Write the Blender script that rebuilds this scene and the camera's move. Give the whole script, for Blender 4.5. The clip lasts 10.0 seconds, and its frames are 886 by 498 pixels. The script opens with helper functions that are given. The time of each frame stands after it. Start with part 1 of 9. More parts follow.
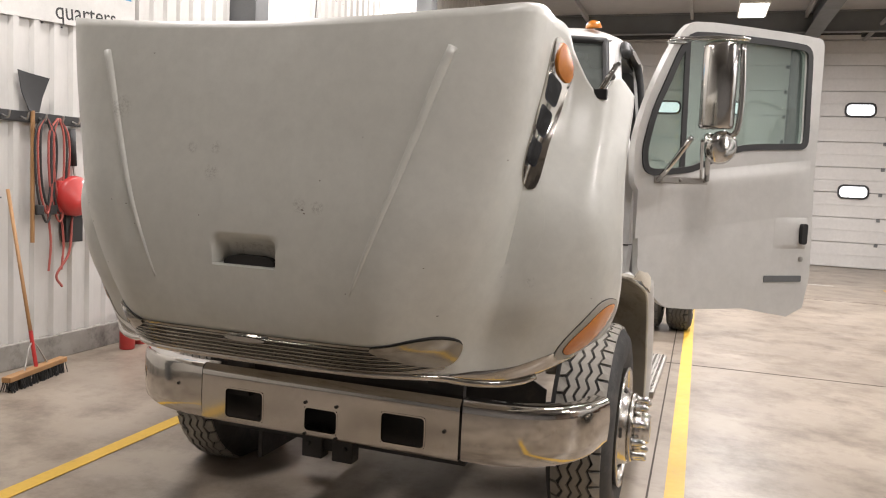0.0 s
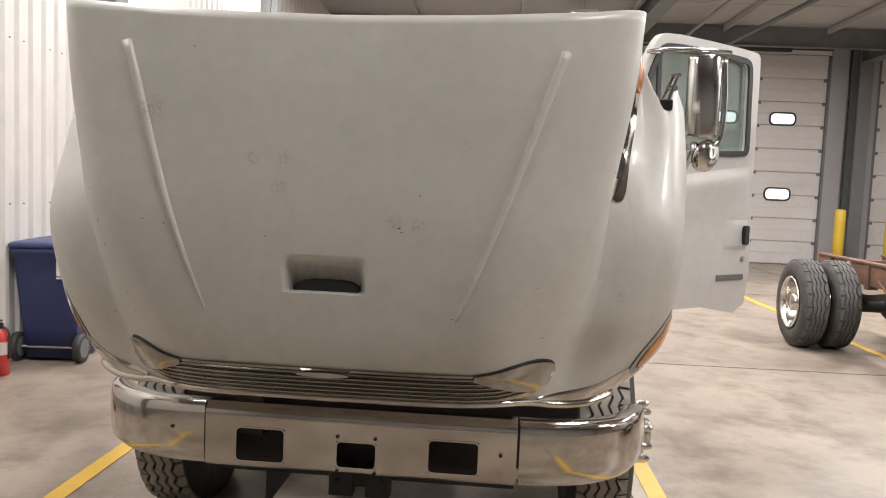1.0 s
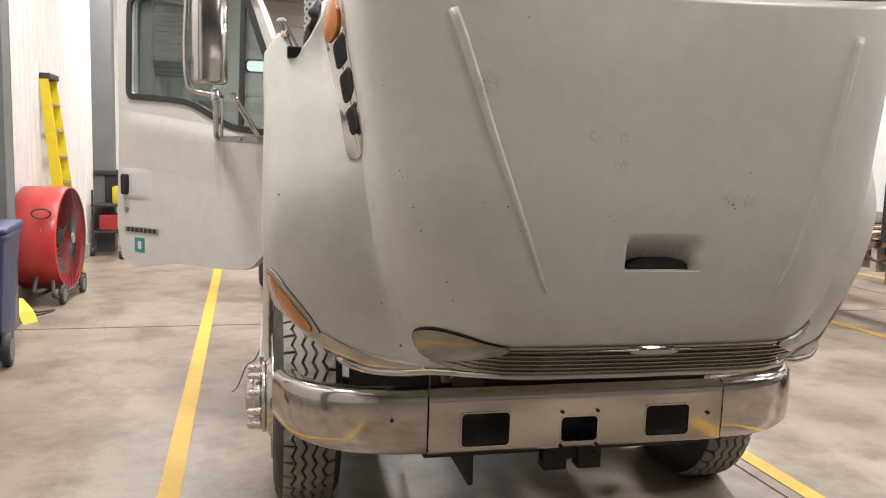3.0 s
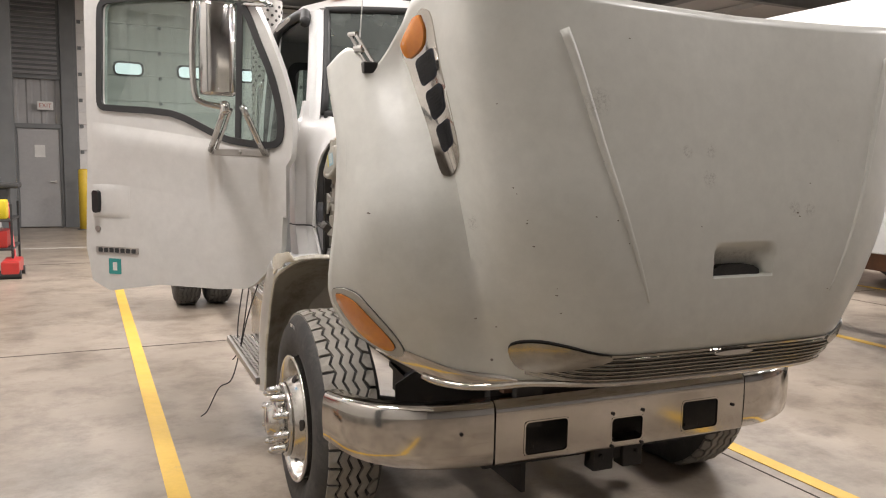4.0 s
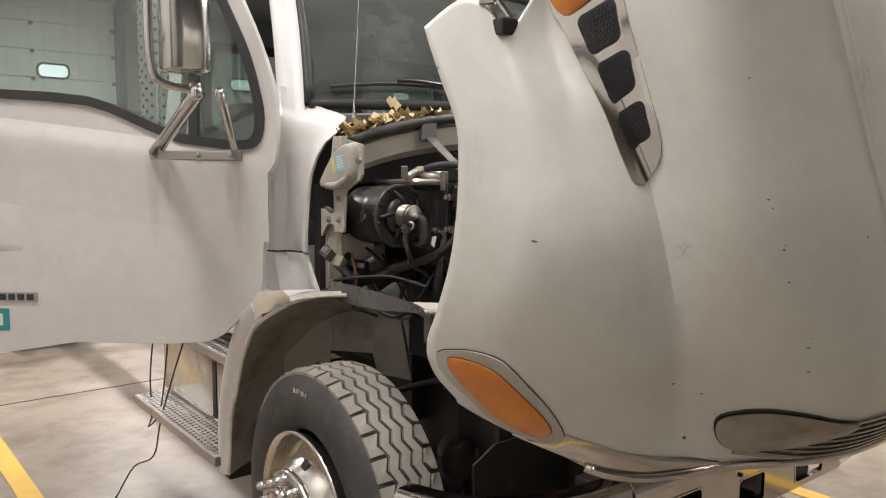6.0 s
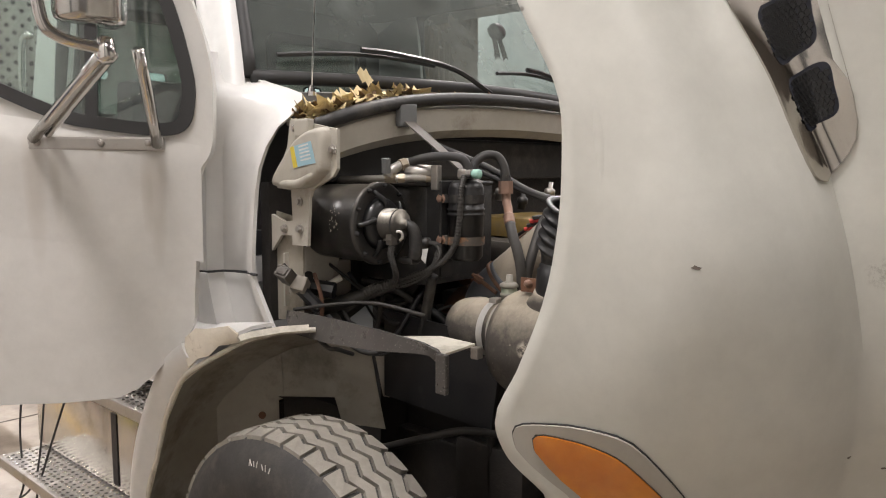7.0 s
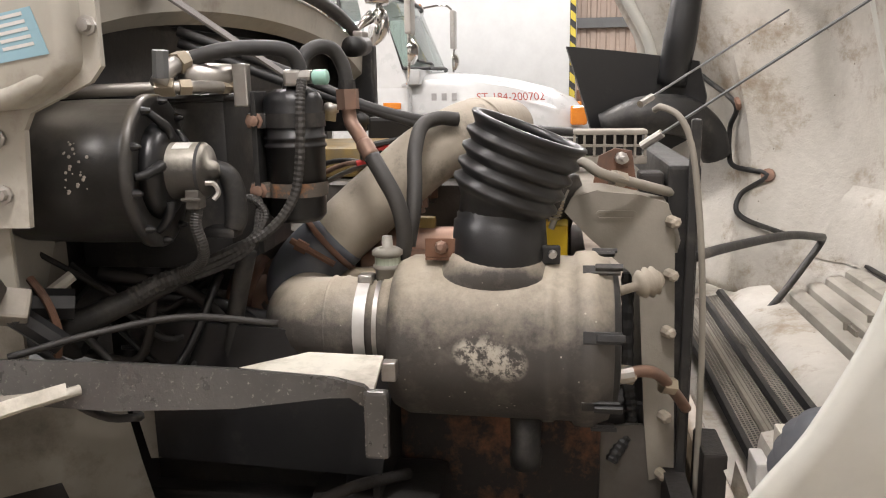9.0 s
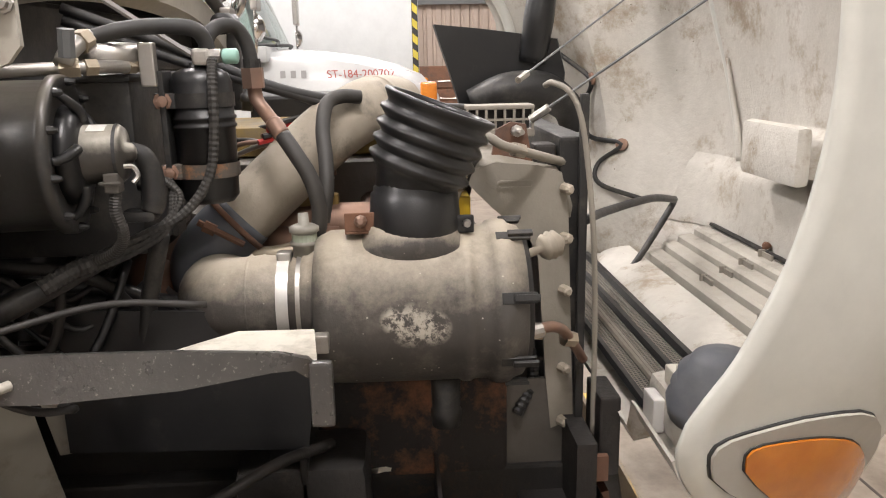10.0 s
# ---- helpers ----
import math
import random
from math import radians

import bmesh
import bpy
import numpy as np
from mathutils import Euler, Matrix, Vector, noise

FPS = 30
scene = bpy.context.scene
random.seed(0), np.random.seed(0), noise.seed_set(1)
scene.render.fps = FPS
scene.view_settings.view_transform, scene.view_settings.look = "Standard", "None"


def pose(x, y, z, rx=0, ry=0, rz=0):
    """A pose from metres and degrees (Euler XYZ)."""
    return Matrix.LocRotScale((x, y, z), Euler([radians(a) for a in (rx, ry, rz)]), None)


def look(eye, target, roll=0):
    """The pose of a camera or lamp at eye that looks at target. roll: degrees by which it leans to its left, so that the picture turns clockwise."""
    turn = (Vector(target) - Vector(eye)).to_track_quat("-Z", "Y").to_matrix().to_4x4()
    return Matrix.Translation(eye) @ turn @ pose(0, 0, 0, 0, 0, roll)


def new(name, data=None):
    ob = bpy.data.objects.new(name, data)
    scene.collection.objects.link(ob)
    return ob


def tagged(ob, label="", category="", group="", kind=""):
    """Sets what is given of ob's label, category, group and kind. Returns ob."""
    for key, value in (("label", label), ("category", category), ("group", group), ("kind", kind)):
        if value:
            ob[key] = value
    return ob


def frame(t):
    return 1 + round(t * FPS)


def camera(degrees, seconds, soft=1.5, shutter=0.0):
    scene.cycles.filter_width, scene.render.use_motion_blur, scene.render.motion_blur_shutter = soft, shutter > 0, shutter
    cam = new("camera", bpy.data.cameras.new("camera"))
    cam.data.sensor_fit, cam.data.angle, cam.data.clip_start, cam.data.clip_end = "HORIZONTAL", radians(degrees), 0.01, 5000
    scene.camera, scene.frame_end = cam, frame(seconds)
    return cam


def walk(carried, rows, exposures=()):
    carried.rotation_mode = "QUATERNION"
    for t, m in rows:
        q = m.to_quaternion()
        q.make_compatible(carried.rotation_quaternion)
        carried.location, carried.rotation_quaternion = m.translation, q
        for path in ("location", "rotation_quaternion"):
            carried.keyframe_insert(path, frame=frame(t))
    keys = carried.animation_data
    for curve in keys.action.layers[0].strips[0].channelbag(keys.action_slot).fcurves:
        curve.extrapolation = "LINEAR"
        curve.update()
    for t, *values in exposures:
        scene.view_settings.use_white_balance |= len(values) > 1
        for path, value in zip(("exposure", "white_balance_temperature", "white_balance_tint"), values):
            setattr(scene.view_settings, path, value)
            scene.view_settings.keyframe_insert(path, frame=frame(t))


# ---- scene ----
cam = camera(59.3, 10.0, soft=1.1)
PATH = [
    (0, (1.566, -2.951, 1.641), (0.897, -1.073, 1.467), 2.7),
    (0.5, (1.07, -2.999, 1.633), (0.703, -1.04, 1.471), 2.6),
    (1, (0.551, -2.977, 1.651), (0.384, -0.99, 1.493), 2.4),
    (1.5, (0.086, -3.007, 1.646), (0.069, -1.014, 1.479), 2.2),
    (2, (-0.367, -2.936, 1.62), (-0.22, -0.951, 1.428), 2.0),
    (2.5, (-0.819, -2.862, 1.64), (-0.526, -0.896, 1.422), 1.9),
    (2.7, (-0.993, -2.855, 1.635), (-0.644, -0.899, 1.406), 1.8),
    (3.8, (-1.839, -2.641, 1.678), (-1.113, -0.79, 1.456), 1.3),
    (4, (-1.984, -2.595, 1.669), (-1.194, -0.771, 1.45), 1.0),
    (4.5, (-2.253, -2.406, 1.669), (-1.311, -0.652, 1.472), 0.9),
    (5, (-2.376, -2.068, 1.658), (-1.315, -0.384, 1.463), 0.7),
    (5.5, (-2.404, -1.749, 1.651), (-1.272, -0.112, 1.452), 0.5),
    (5.7, (-2.413, -1.606, 1.659), (-1.254, 0.011, 1.456), 0.4),
    (6.8, (-2.299, -0.786, 1.661), (-0.884, 0.612, 1.452), 0.2),
    (7, (-2.281, -0.641, 1.65), (-0.813, 0.701, 1.436), 0.2),
    (7.5, (-2.199, -0.281, 1.635), (-0.586, 0.878, 1.406), -0.2),
    (8, (-2.041, -0.024, 1.624), (-0.307, 0.925, 1.319), -0.3),
    (8.5, (-1.903, 0.166, 1.619), (-0.041, 0.801, 1.258), -0.7),
    (9, (-1.915, 0.352, 1.608), (0.022, 0.64, 1.199), -0.9),
    (9.5, (-1.929, 0.439, 1.606), (0.019, 0.453, 1.155), -1.0),
    (10, (-1.979, 0.479, 1.613), (-0.039, 0.364, 1.141), -1.2),
]
walk(cam, [(t, look(eye, target, roll)) for t, eye, target, roll in PATH], [(0, 0.0), (0.8, 0.05), (1.5, 0.18), (2.0, 0.22), (2.5, 0.2), (4.5, 0.04), (5.5, 0.0), (7, 0.05), (7.5, 0.08), (8, 0.08), (8.5, 0.22), (9, 0.34), (9.5, 0.40), (10, 0.42)])

# ---- world, lamps, exposure ----
HALL = pose(0, 0, 0, 0, 0, 1.5)          # the building stands slightly turned to the truck
world = bpy.data.worlds.new("world")
scene.world = world
world.use_nodes = True
world.node_tree.nodes["Background"].inputs[0].default_value = (0.9, 0.95, 1.0, 1)
world.node_tree.nodes["Background"].inputs[1].default_value = 0.05
scene.view_settings.exposure = 0.0
CEILING_Z = 5.75
# No lamp hangs in view; the y = -2.0 pair is added front fill.
LAMP_PLACES = [(-2.4, -2.0), (2.2, -2.0), (-2.4, 0.5), (2.2, 1.8)] + [(x, y) for x in (-2.4, 2.2) for y in (4.8, 9.3)] + [(x, y) for x in (6.6, 11.0) for y in (-1.0, 4.2)] + [(6.6, 9.5), (11.0, 9.5), (2.2, 13.8)]
for lx, ly in LAMP_PLACES:
    light = bpy.data.lights.new("added_bay_light", "AREA")
    light.shape, light.size, light.size_y = "RECTANGLE", 0.5, 1.2
    light.energy, light.color = ((36 if lx < 0 else 88) if ly < -1.5 else 180 if ly > 13 else (215 if lx < 0 else 300) if ly > 9 else 150 if lx < 0 and ly < 1 else 215 if lx > 5 else 160), (1.0, 0.94, 0.93)
    new("added_bay_light", light).matrix_basis = HALL @ pose(lx, ly, CEILING_Z - 0.52)

# ---- materials ----
def nodes_of(name):
    m = bpy.data.materials.new(name)
    m.use_nodes = True
    t = m.node_tree
    return m, t, t.nodes["Principled BSDF"], t.nodes.new("ShaderNodeTexCoord")


def noise_tex(t, coord, scale, detail=5, rough=0.6, stretch=None):
    n = t.nodes.new("ShaderNodeTexNoise")
    n.inputs["Scale"].default_value, n.inputs["Detail"].default_value, n.inputs["Roughness"].default_value = scale, detail, rough
    out = coord
    if stretch:
        mp = t.nodes.new("ShaderNodeMapping")
        mp.inputs["Scale"].default_value = stretch
        t.links.new(out, mp.inputs["Vector"])
        out = mp.outputs[0]
    t.links.new(out, n.inputs["Vector"])
    return n.outputs["Fac"]


def ramp(t, fac, lo, hi):
    r = t.nodes.new("ShaderNodeMapRange")
    r.inputs["From Min"].default_value, r.inputs["From Max"].default_value = lo, hi
    t.links.new(fac, r.inputs["Value"])
    return r.outputs[0]


def mul(t, a, b):
    n = t.nodes.new("ShaderNodeMath")
    n.operation = "MULTIPLY"
    t.links.new(a, n.inputs[0])
    if isinstance(b, float):
        n.inputs[1].default_value = b
    else:
        t.links.new(b, n.inputs[1])
    return n.outputs[0]


def mixcol(t, fac, a, b):
    n = t.nodes.new("ShaderNodeMix")
    n.data_type = "RGBA"
    t.links.new(fac, n.inputs[0])
    for sock, v in ((n.inputs[6], a), (n.inputs[7], b)):
        if isinstance(v, tuple):
            sock.default_value = (*v, 1)
        else:
            t.links.new(v, sock)
    return n.outputs[2]


def surface(name, c1, c2=None, rough=0.5, metal=0.0, s1=2.5, s2=45.0, dirt=None, dirt_at=(0.55, 0.75), dirt_scale=4.0,
            bump=0.0, bscale=90.0, rvar=0.12, stretch=None, coat=0.0, specks=None, dust=None):
    """Two scales of colour change, an optional dirt colour in patches, optional specks, dust on upward faces' grain, and fine relief."""
    m, t, p, tc = nodes_of(name)
    co = tc.outputs["Object"]
    c2 = c2 or tuple(0.82 * v for v in c1)
    big = ramp(t, noise_tex(t, co, s1, 4, 0.6, stretch), 0.35, 0.68)
    fine = ramp(t, noise_tex(t, co, s2, 6, 0.7, stretch), 0.3, 0.75)
    col = mixcol(t, big, c1, c2)
    col = mixcol(t, mul(t, fine, 0.45), col, tuple(0.72 * v for v in c1))
    if dirt:
        d = ramp(t, noise_tex(t, co, dirt_scale, 9, 0.72, stretch), *dirt_at)
        col = mixcol(t, d, col, dirt)
    if specks:
        v = t.nodes.new("ShaderNodeTexVoronoi")
        v.inputs["Scale"].default_value = specks[0]
        t.links.new(co, v.inputs["Vector"])
        s = ramp(t, v.outputs["Distance"], specks[1], specks[1] * 0.6)
        gate = ramp(t, noise_tex(t, co, specks[0] * 0.37, 2), 0.56, 0.6)
        col = mixcol(t, mul(t, s, gate), col, specks[2])
    t.links.new(col, p.inputs["Base Color"])
    r = t.nodes.new("ShaderNodeMapRange")
    r.inputs["To Min"].default_value, r.inputs["To Max"].default_value = max(0.03, rough - rvar), min(1.0, rough + rvar)
    t.links.new(noise_tex(t, co, s1 * 3.1, 6, 0.65, stretch), r.inputs["Value"])
    t.links.new(r.outputs[0], p.inputs["Roughness"])
    p.inputs["Metallic"].default_value = metal
    p.inputs["Coat Weight"].default_value = coat
    p.inputs["Coat Roughness"].default_value = 0.12
    if bump:
        b = t.nodes.new("ShaderNodeBump")
        b.inputs["Strength"].default_value, b.inputs["Distance"].default_value = bump, 0.004
        t.links.new(noise_tex(t, co, bscale, 5, 0.65, stretch), b.inputs["Height"])
        t.links.new(b.outputs[0], p.inputs["Normal"])
    return m


def spot_mask(t, co, at, size):
    d = t.nodes.new("ShaderNodeVectorMath")
    d.operation = "DISTANCE"
    d.inputs[1].default_value = at
    t.links.new(co, d.inputs[0])
    return ramp(t, d.outputs["Value"], size, size * 0.55)


def hood_paint():
    """Aged white paint with smudges, chips along the flanks and rubbed marks of its own."""
    m = surface("hood_paint", (0.59, 0.588, 0.54), (0.53, 0.527, 0.48), rough=0.37, s1=1.3, s2=16, rvar=0.06, coat=0.12,
                specks=(7.0, 0.045, (0.10, 0.085, 0.07)))
    t = m.node_tree
    p = t.nodes["Principled BSDF"]
    co = next(n for n in t.nodes if n.type == "TEX_COORD").outputs["Object"]
    col = p.inputs["Base Color"].links[0].from_socket
    grain = ramp(t, noise_tex(t, co, 80, 8, 0.8), 0.47, 0.60)
    for at, size in (((-0.60, -0.57, 1.863), 0.055), ((-0.17, -0.60, 1.635), 0.035), ((-0.26, -0.59, 1.72), 0.025), ((-0.16, -0.59, 1.725), 0.028),
                     ((0.2, -0.606, 1.534), 0.03), ((0.27, -0.6, 1.53), 0.03),
                     ((-0.90, -0.33, 1.48), 0.03), ((-0.85, -0.33, 1.36), 0.03), ((0.95, -0.30, 1.3), 0.03), ((-0.07, -0.55, 1.365), 0.035), ((0.0, -0.55, 1.375), 0.04), ((0.06, -0.55, 1.365), 0.03)):
        col = mixcol(t, mul(t, mul(t, spot_mask(t, co, at, size), grain), 0.42), col, (0.16, 0.14, 0.12))
    t.links.new(col, p.inputs["Base Color"])
    return m


def glass(name, tint, shine=0.06):
    m = bpy.data.materials.new(name)
    m.use_nodes = True
    t = m.node_tree
    t.nodes.clear()
    out, mix, tr, gl, fr = (t.nodes.new("ShaderNode" + k) for k in ("OutputMaterial", "MixShader", "BsdfTransparent", "BsdfGlossy", "LayerWeight"))
    tr.inputs[0].default_value = (*tint, 1)
    gl.inputs["Roughness"].default_value = 0.03
    fr.inputs[0].default_value = 0.5
    edge = t.nodes.new("ShaderNodeMath")
    edge.operation, edge.inputs[1].default_value = "POWER", 4.0
    t.links.new(fr.outputs["Facing"], edge.inputs[0])
    gain = t.nodes.new("ShaderNodeMath")
    gain.operation, gain.inputs[1].default_value, gain.inputs[2].default_value = "MULTIPLY_ADD", 0.75, shine
    t.links.new(edge.outputs[0], gain.inputs[0])
    t.links.new(gain.outputs[0], mix.inputs[0])
    t.links.new(tr.outputs[0], mix.inputs[1])
    t.links.new(gl.outputs[0], mix.inputs[2])
    t.links.new(mix.outputs[0], out.inputs[0])
    return m


def glow(name, colour, strength):
    m, t, p, _ = nodes_of(name)
    p.inputs["Base Color"].default_value = (*colour, 1)
    p.inputs["Emission Color"].default_value = (*colour, 1)
    p.inputs["Emission Strength"].default_value = strength
    return m


HOOD_PAINT = hood_paint()
CAB_PAINT = surface("cab_paint", (0.70, 0.695, 0.68), (0.66, 0.652, 0.632), rough=0.32, s1=1.5, s2=12, rvar=0.05, coat=0.3,
                    dirt=(0.52, 0.49, 0.43), dirt_at=(0.62, 0.86), dirt_scale=2.2, specks=(8, 0.02, (0.2, 0.18, 0.15)))
def door_paint():
    """White paint with faint brown run-off below the mirror's feet."""
    m = surface("door_paint", (0.60, 0.59, 0.562), (0.565, 0.553, 0.522), rough=0.33, s1=1.2, s2=14, rvar=0.05, coat=0.25, dirt=(0.55, 0.515, 0.455), dirt_at=(0.62, 0.95), dirt_scale=1.6)
    t = m.node_tree
    p = t.nodes["Principled BSDF"]
    co = next(n for n in t.nodes if n.type == "TEX_COORD").outputs["Object"]
    mp = t.nodes.new("ShaderNodeMapping")
    mp.inputs["Scale"].default_value = (1, 1, 0.13)
    t.links.new(co, mp.inputs["Vector"])
    col = p.inputs["Base Color"].links[0].from_socket
    for s in (-1, 1):
        for u, w in ((0.105, 0.03), (0.13, 0.02), (0.36, 0.022), (0.415, 0.035)):
            at = (s * (1.182 + 0.7668 * u), 1.262 + 0.6419 * u, 1.55 * 0.13)
            col = mixcol(t, mul(t, spot_mask(t, mp.outputs[0], at, w), 0.33), col, (0.33, 0.29, 0.235))
    t.links.new(col, p.inputs["Base Color"])
    return m


DOOR_PAINT = door_paint()
INNER_GLASS = surface("bare_fibreglass", (0.56, 0.535, 0.485), (0.46, 0.435, 0.38), rough=0.7, s1=3.5, s2=28, dirt=(0.30, 0.245, 0.18), dirt_at=(0.52, 0.66),
                      dirt_scale=5.5, bump=0.6, bscale=70, specks=(30, 0.09, (0.16, 0.14, 0.11)))
CHROME = surface("chrome", (0.62, 0.59, 0.55), (0.47, 0.435, 0.385), rough=0.10, metal=1.0, s1=2.2, s2=30, rvar=0.07, dirt=(0.33, 0.27, 0.20), dirt_at=(0.6, 0.8), dirt_scale=5.0)
GRILLE_CHROME = surface("dull_grille_chrome", (0.36, 0.34, 0.30), (0.27, 0.25, 0.215), rough=0.16, metal=1.0, s1=5, s2=40, rvar=0.08, dirt=(0.20, 0.17, 0.13), dirt_at=(0.55, 0.8), dirt_scale=8)
SATIN_STEEL = surface("satin_stainless", (0.66, 0.65, 0.63), (0.57, 0.55, 0.52), rough=0.15, metal=1.0, s1=5, s2=40, rvar=0.08, dirt=(0.30, 0.26, 0.21), dirt_at=(0.6, 0.8), dirt_scale=8)
BRIGHT_CHROME = surface("bright_chrome", (0.72, 0.71, 0.69), rough=0.08, metal=1.0, rvar=0.04)
DULL_STEEL = surface("dull_steel", (0.48, 0.46, 0.43), (0.38, 0.36, 0.33), rough=0.42, metal=0.9, dirt=(0.22, 0.19, 0.16), dirt_at=(0.55, 0.75), bump=0.15)
ALLOY = surface("polished_alloy", (0.66, 0.64, 0.60), (0.55, 0.52, 0.47), rough=0.2, metal=1.0, s1=9, s2=60, dirt=(0.36, 0.32, 0.26), dirt_at=(0.58, 0.8), dirt_scale=14)
RUBBER = surface("tyre_rubber", (0.035, 0.034, 0.034), (0.055, 0.053, 0.05), rough=0.72, s1=7, s2=80, bump=0.25, dirt=(0.10, 0.092, 0.08), dirt_at=(0.5, 0.8), dirt_scale=9)
TREAD = surface("tread_rubber", (0.31, 0.288, 0.252), (0.23, 0.213, 0.187), rough=0.85, s1=8, s2=70, bump=0.3, dirt=(0.36, 0.33, 0.285), dirt_at=(0.52, 0.78), dirt_scale=7)
OLD_TREAD = surface("grimy_tread_rubber", (0.10, 0.097, 0.091), (0.07, 0.068, 0.064), rough=0.85, s1=8, s2=70, bump=0.3, dirt=(0.17, 0.155, 0.135), dirt_at=(0.55, 0.8), dirt_scale=7)
BLACK_PLASTIC = surface("black_plastic", (0.011, 0.011, 0.012), (0.017, 0.017, 0.017), rough=0.36, s1=6, s2=60, bump=0.1, dirt=(0.06, 0.055, 0.047), dirt_at=(0.6, 0.9), dirt_scale=9)
DUSTY_BLACK = surface("dusty_black", (0.019, 0.0185, 0.018), (0.014, 0.014, 0.014), rough=0.5, s1=6, s2=50, bump=0.2, dirt=(0.085, 0.076, 0.064), dirt_at=(0.5, 0.76), dirt_scale=7)
GASKET = surface("rubber_gasket", (0.03, 0.03, 0.03), rough=0.6)
def dust_on_top(m, colour, lo, hi):
    """Settled dust: it lies where a face looks up, with a ragged border."""
    t = m.node_tree
    p = t.nodes["Principled BSDF"]
    g = t.nodes.new("ShaderNodeNewGeometry")
    sp = t.nodes.new("ShaderNodeSeparateXYZ")
    t.links.new(g.outputs["Normal"], sp.inputs[0])
    co = next(n for n in t.nodes if n.type == "TEX_COORD").outputs["Object"]
    add = t.nodes.new("ShaderNodeMath")
    add.operation = "ADD"
    t.links.new(sp.outputs["Z"], add.inputs[0])
    t.links.new(noise_tex(t, co, 22, 8, 0.75), add.inputs[1])
    col = p.inputs["Base Color"].links[0].from_socket
    t.links.new(mixcol(t, mul(t, ramp(t, add.outputs[0], lo, hi), 0.9), col, colour), p.inputs["Base Color"])
    return m


AIR_CLEANER = dust_on_top(surface("dusty_grey_plastic", (0.055, 0.05, 0.045), (0.09, 0.08, 0.07), rough=0.6, s1=4, s2=36, bump=0.25, dirt=(0.16, 0.145, 0.12), dirt_at=(0.52, 0.72), dirt_scale=9,
                                  specks=(60, 0.12, (0.40, 0.37, 0.32))), (0.40, 0.35, 0.275), 0.70, 1.40)
def scuffed(m):
    """A pale rubbed patch on the air cleaner's side."""
    t = m.node_tree
    p = t.nodes["Principled BSDF"]
    co = next(n for n in t.nodes if n.type == "TEX_COORD").outputs["Object"]
    col = p.inputs["Base Color"].links[0].from_socket
    for at, size in (((-0.746, 0.462, 1.182), 0.042), ((-0.746, 0.425, 1.176), 0.034), ((-0.746, 0.49, 1.192), 0.026)):
        g = ramp(t, noise_tex(t, co, 60, 8, 0.75), 0.46, 0.56)
        col = mixcol(t, mul(t, mul(t, spot_mask(t, co, at, size), g), 0.9), col, (0.48, 0.44, 0.37))
    t.links.new(col, p.inputs["Base Color"])


scuffed(AIR_CLEANER)
SHROUD = surface("dusty_shroud", (0.27, 0.245, 0.205), (0.20, 0.18, 0.15), rough=0.7, s1=4, s2=30, bump=0.2, dirt=(0.13, 0.12, 0.10), dirt_at=(0.55, 0.78))
HOSE = surface("grey_hose", (0.37, 0.325, 0.26), (0.27, 0.236, 0.188), rough=0.7, s1=7, s2=50, bump=0.25, dirt=(0.09, 0.08, 0.07), dirt_at=(0.55, 0.75), dirt_scale=9)
BLACK_HOSE = surface("black_hose", (0.022, 0.022, 0.023), (0.045, 0.043, 0.04), rough=0.6, s1=8, s2=60)
GREY_RUBBER = surface("aged_grey_rubber", (0.042, 0.039, 0.035), (0.028, 0.026, 0.024), rough=0.6, s1=9, s2=60, bump=0.15)
SENSOR_GREY = surface("grey_indicator_plastic", (0.25, 0.235, 0.20), (0.17, 0.16, 0.135), rough=0.5, s1=9, s2=60)
BLUE_RUBBER = surface("slate_rubber", (0.09, 0.098, 0.115), (0.13, 0.133, 0.14), rough=0.5, s1=7, s2=40)
CHIP = surface("bare_dark_chip", (0.14, 0.115, 0.095), rough=0.7)
RUST_PLATE = surface("rust_blotched_plate", (0.024, 0.020, 0.018), (0.016, 0.014, 0.013), rough=0.8, s1=6, s2=40, bump=0.4, dirt=(0.21, 0.088, 0.042), dirt_at=(0.47, 0.66), dirt_scale=8)
LOUVRE = surface("dusty_louvre", (0.40, 0.375, 0.325), (0.30, 0.28, 0.24), rough=0.7, s1=4, s2=30, bump=0.2, dirt=(0.16, 0.14, 0.115), dirt_at=(0.56, 0.76))
RUST_BAND = surface("rust_spotted_band", (0.10, 0.085, 0.07), (0.07, 0.06, 0.05), rough=0.6, s1=9, s2=60, dirt=(0.27, 0.13, 0.06), dirt_at=(0.5, 0.62), dirt_scale=28)
RUST = surface("rust", (0.19, 0.09, 0.05), (0.11, 0.06, 0.04), rough=0.85, s1=6, s2=40, bump=0.4, dirt=(0.06, 0.05, 0.045), dirt_at=(0.5, 0.7))
MOTOR_GREY = dust_on_top(surface("motor_steel", (0.055, 0.051, 0.046), (0.09, 0.084, 0.075), rough=0.4, metal=0.4, s1=12, s2=60, dirt=(0.05, 0.045, 0.04), dirt_at=(0.55, 0.7), dirt_scale=18), (0.40, 0.375, 0.32), 0.6, 1.3)
BLOWER_BLACK = dust_on_top(surface("blower_black", (0.032, 0.031, 0.030), (0.046, 0.044, 0.041), rough=0.33, s1=7, s2=50, bump=0.1, dirt=(0.08, 0.073, 0.063), dirt_at=(0.55, 0.8), dirt_scale=10), (0.12, 0.108, 0.09), 0.7, 1.45)
PALE_STEEL = surface("pale_clamp_steel", (0.70, 0.69, 0.66), rough=0.35, metal=0.6, s1=12, s2=60)
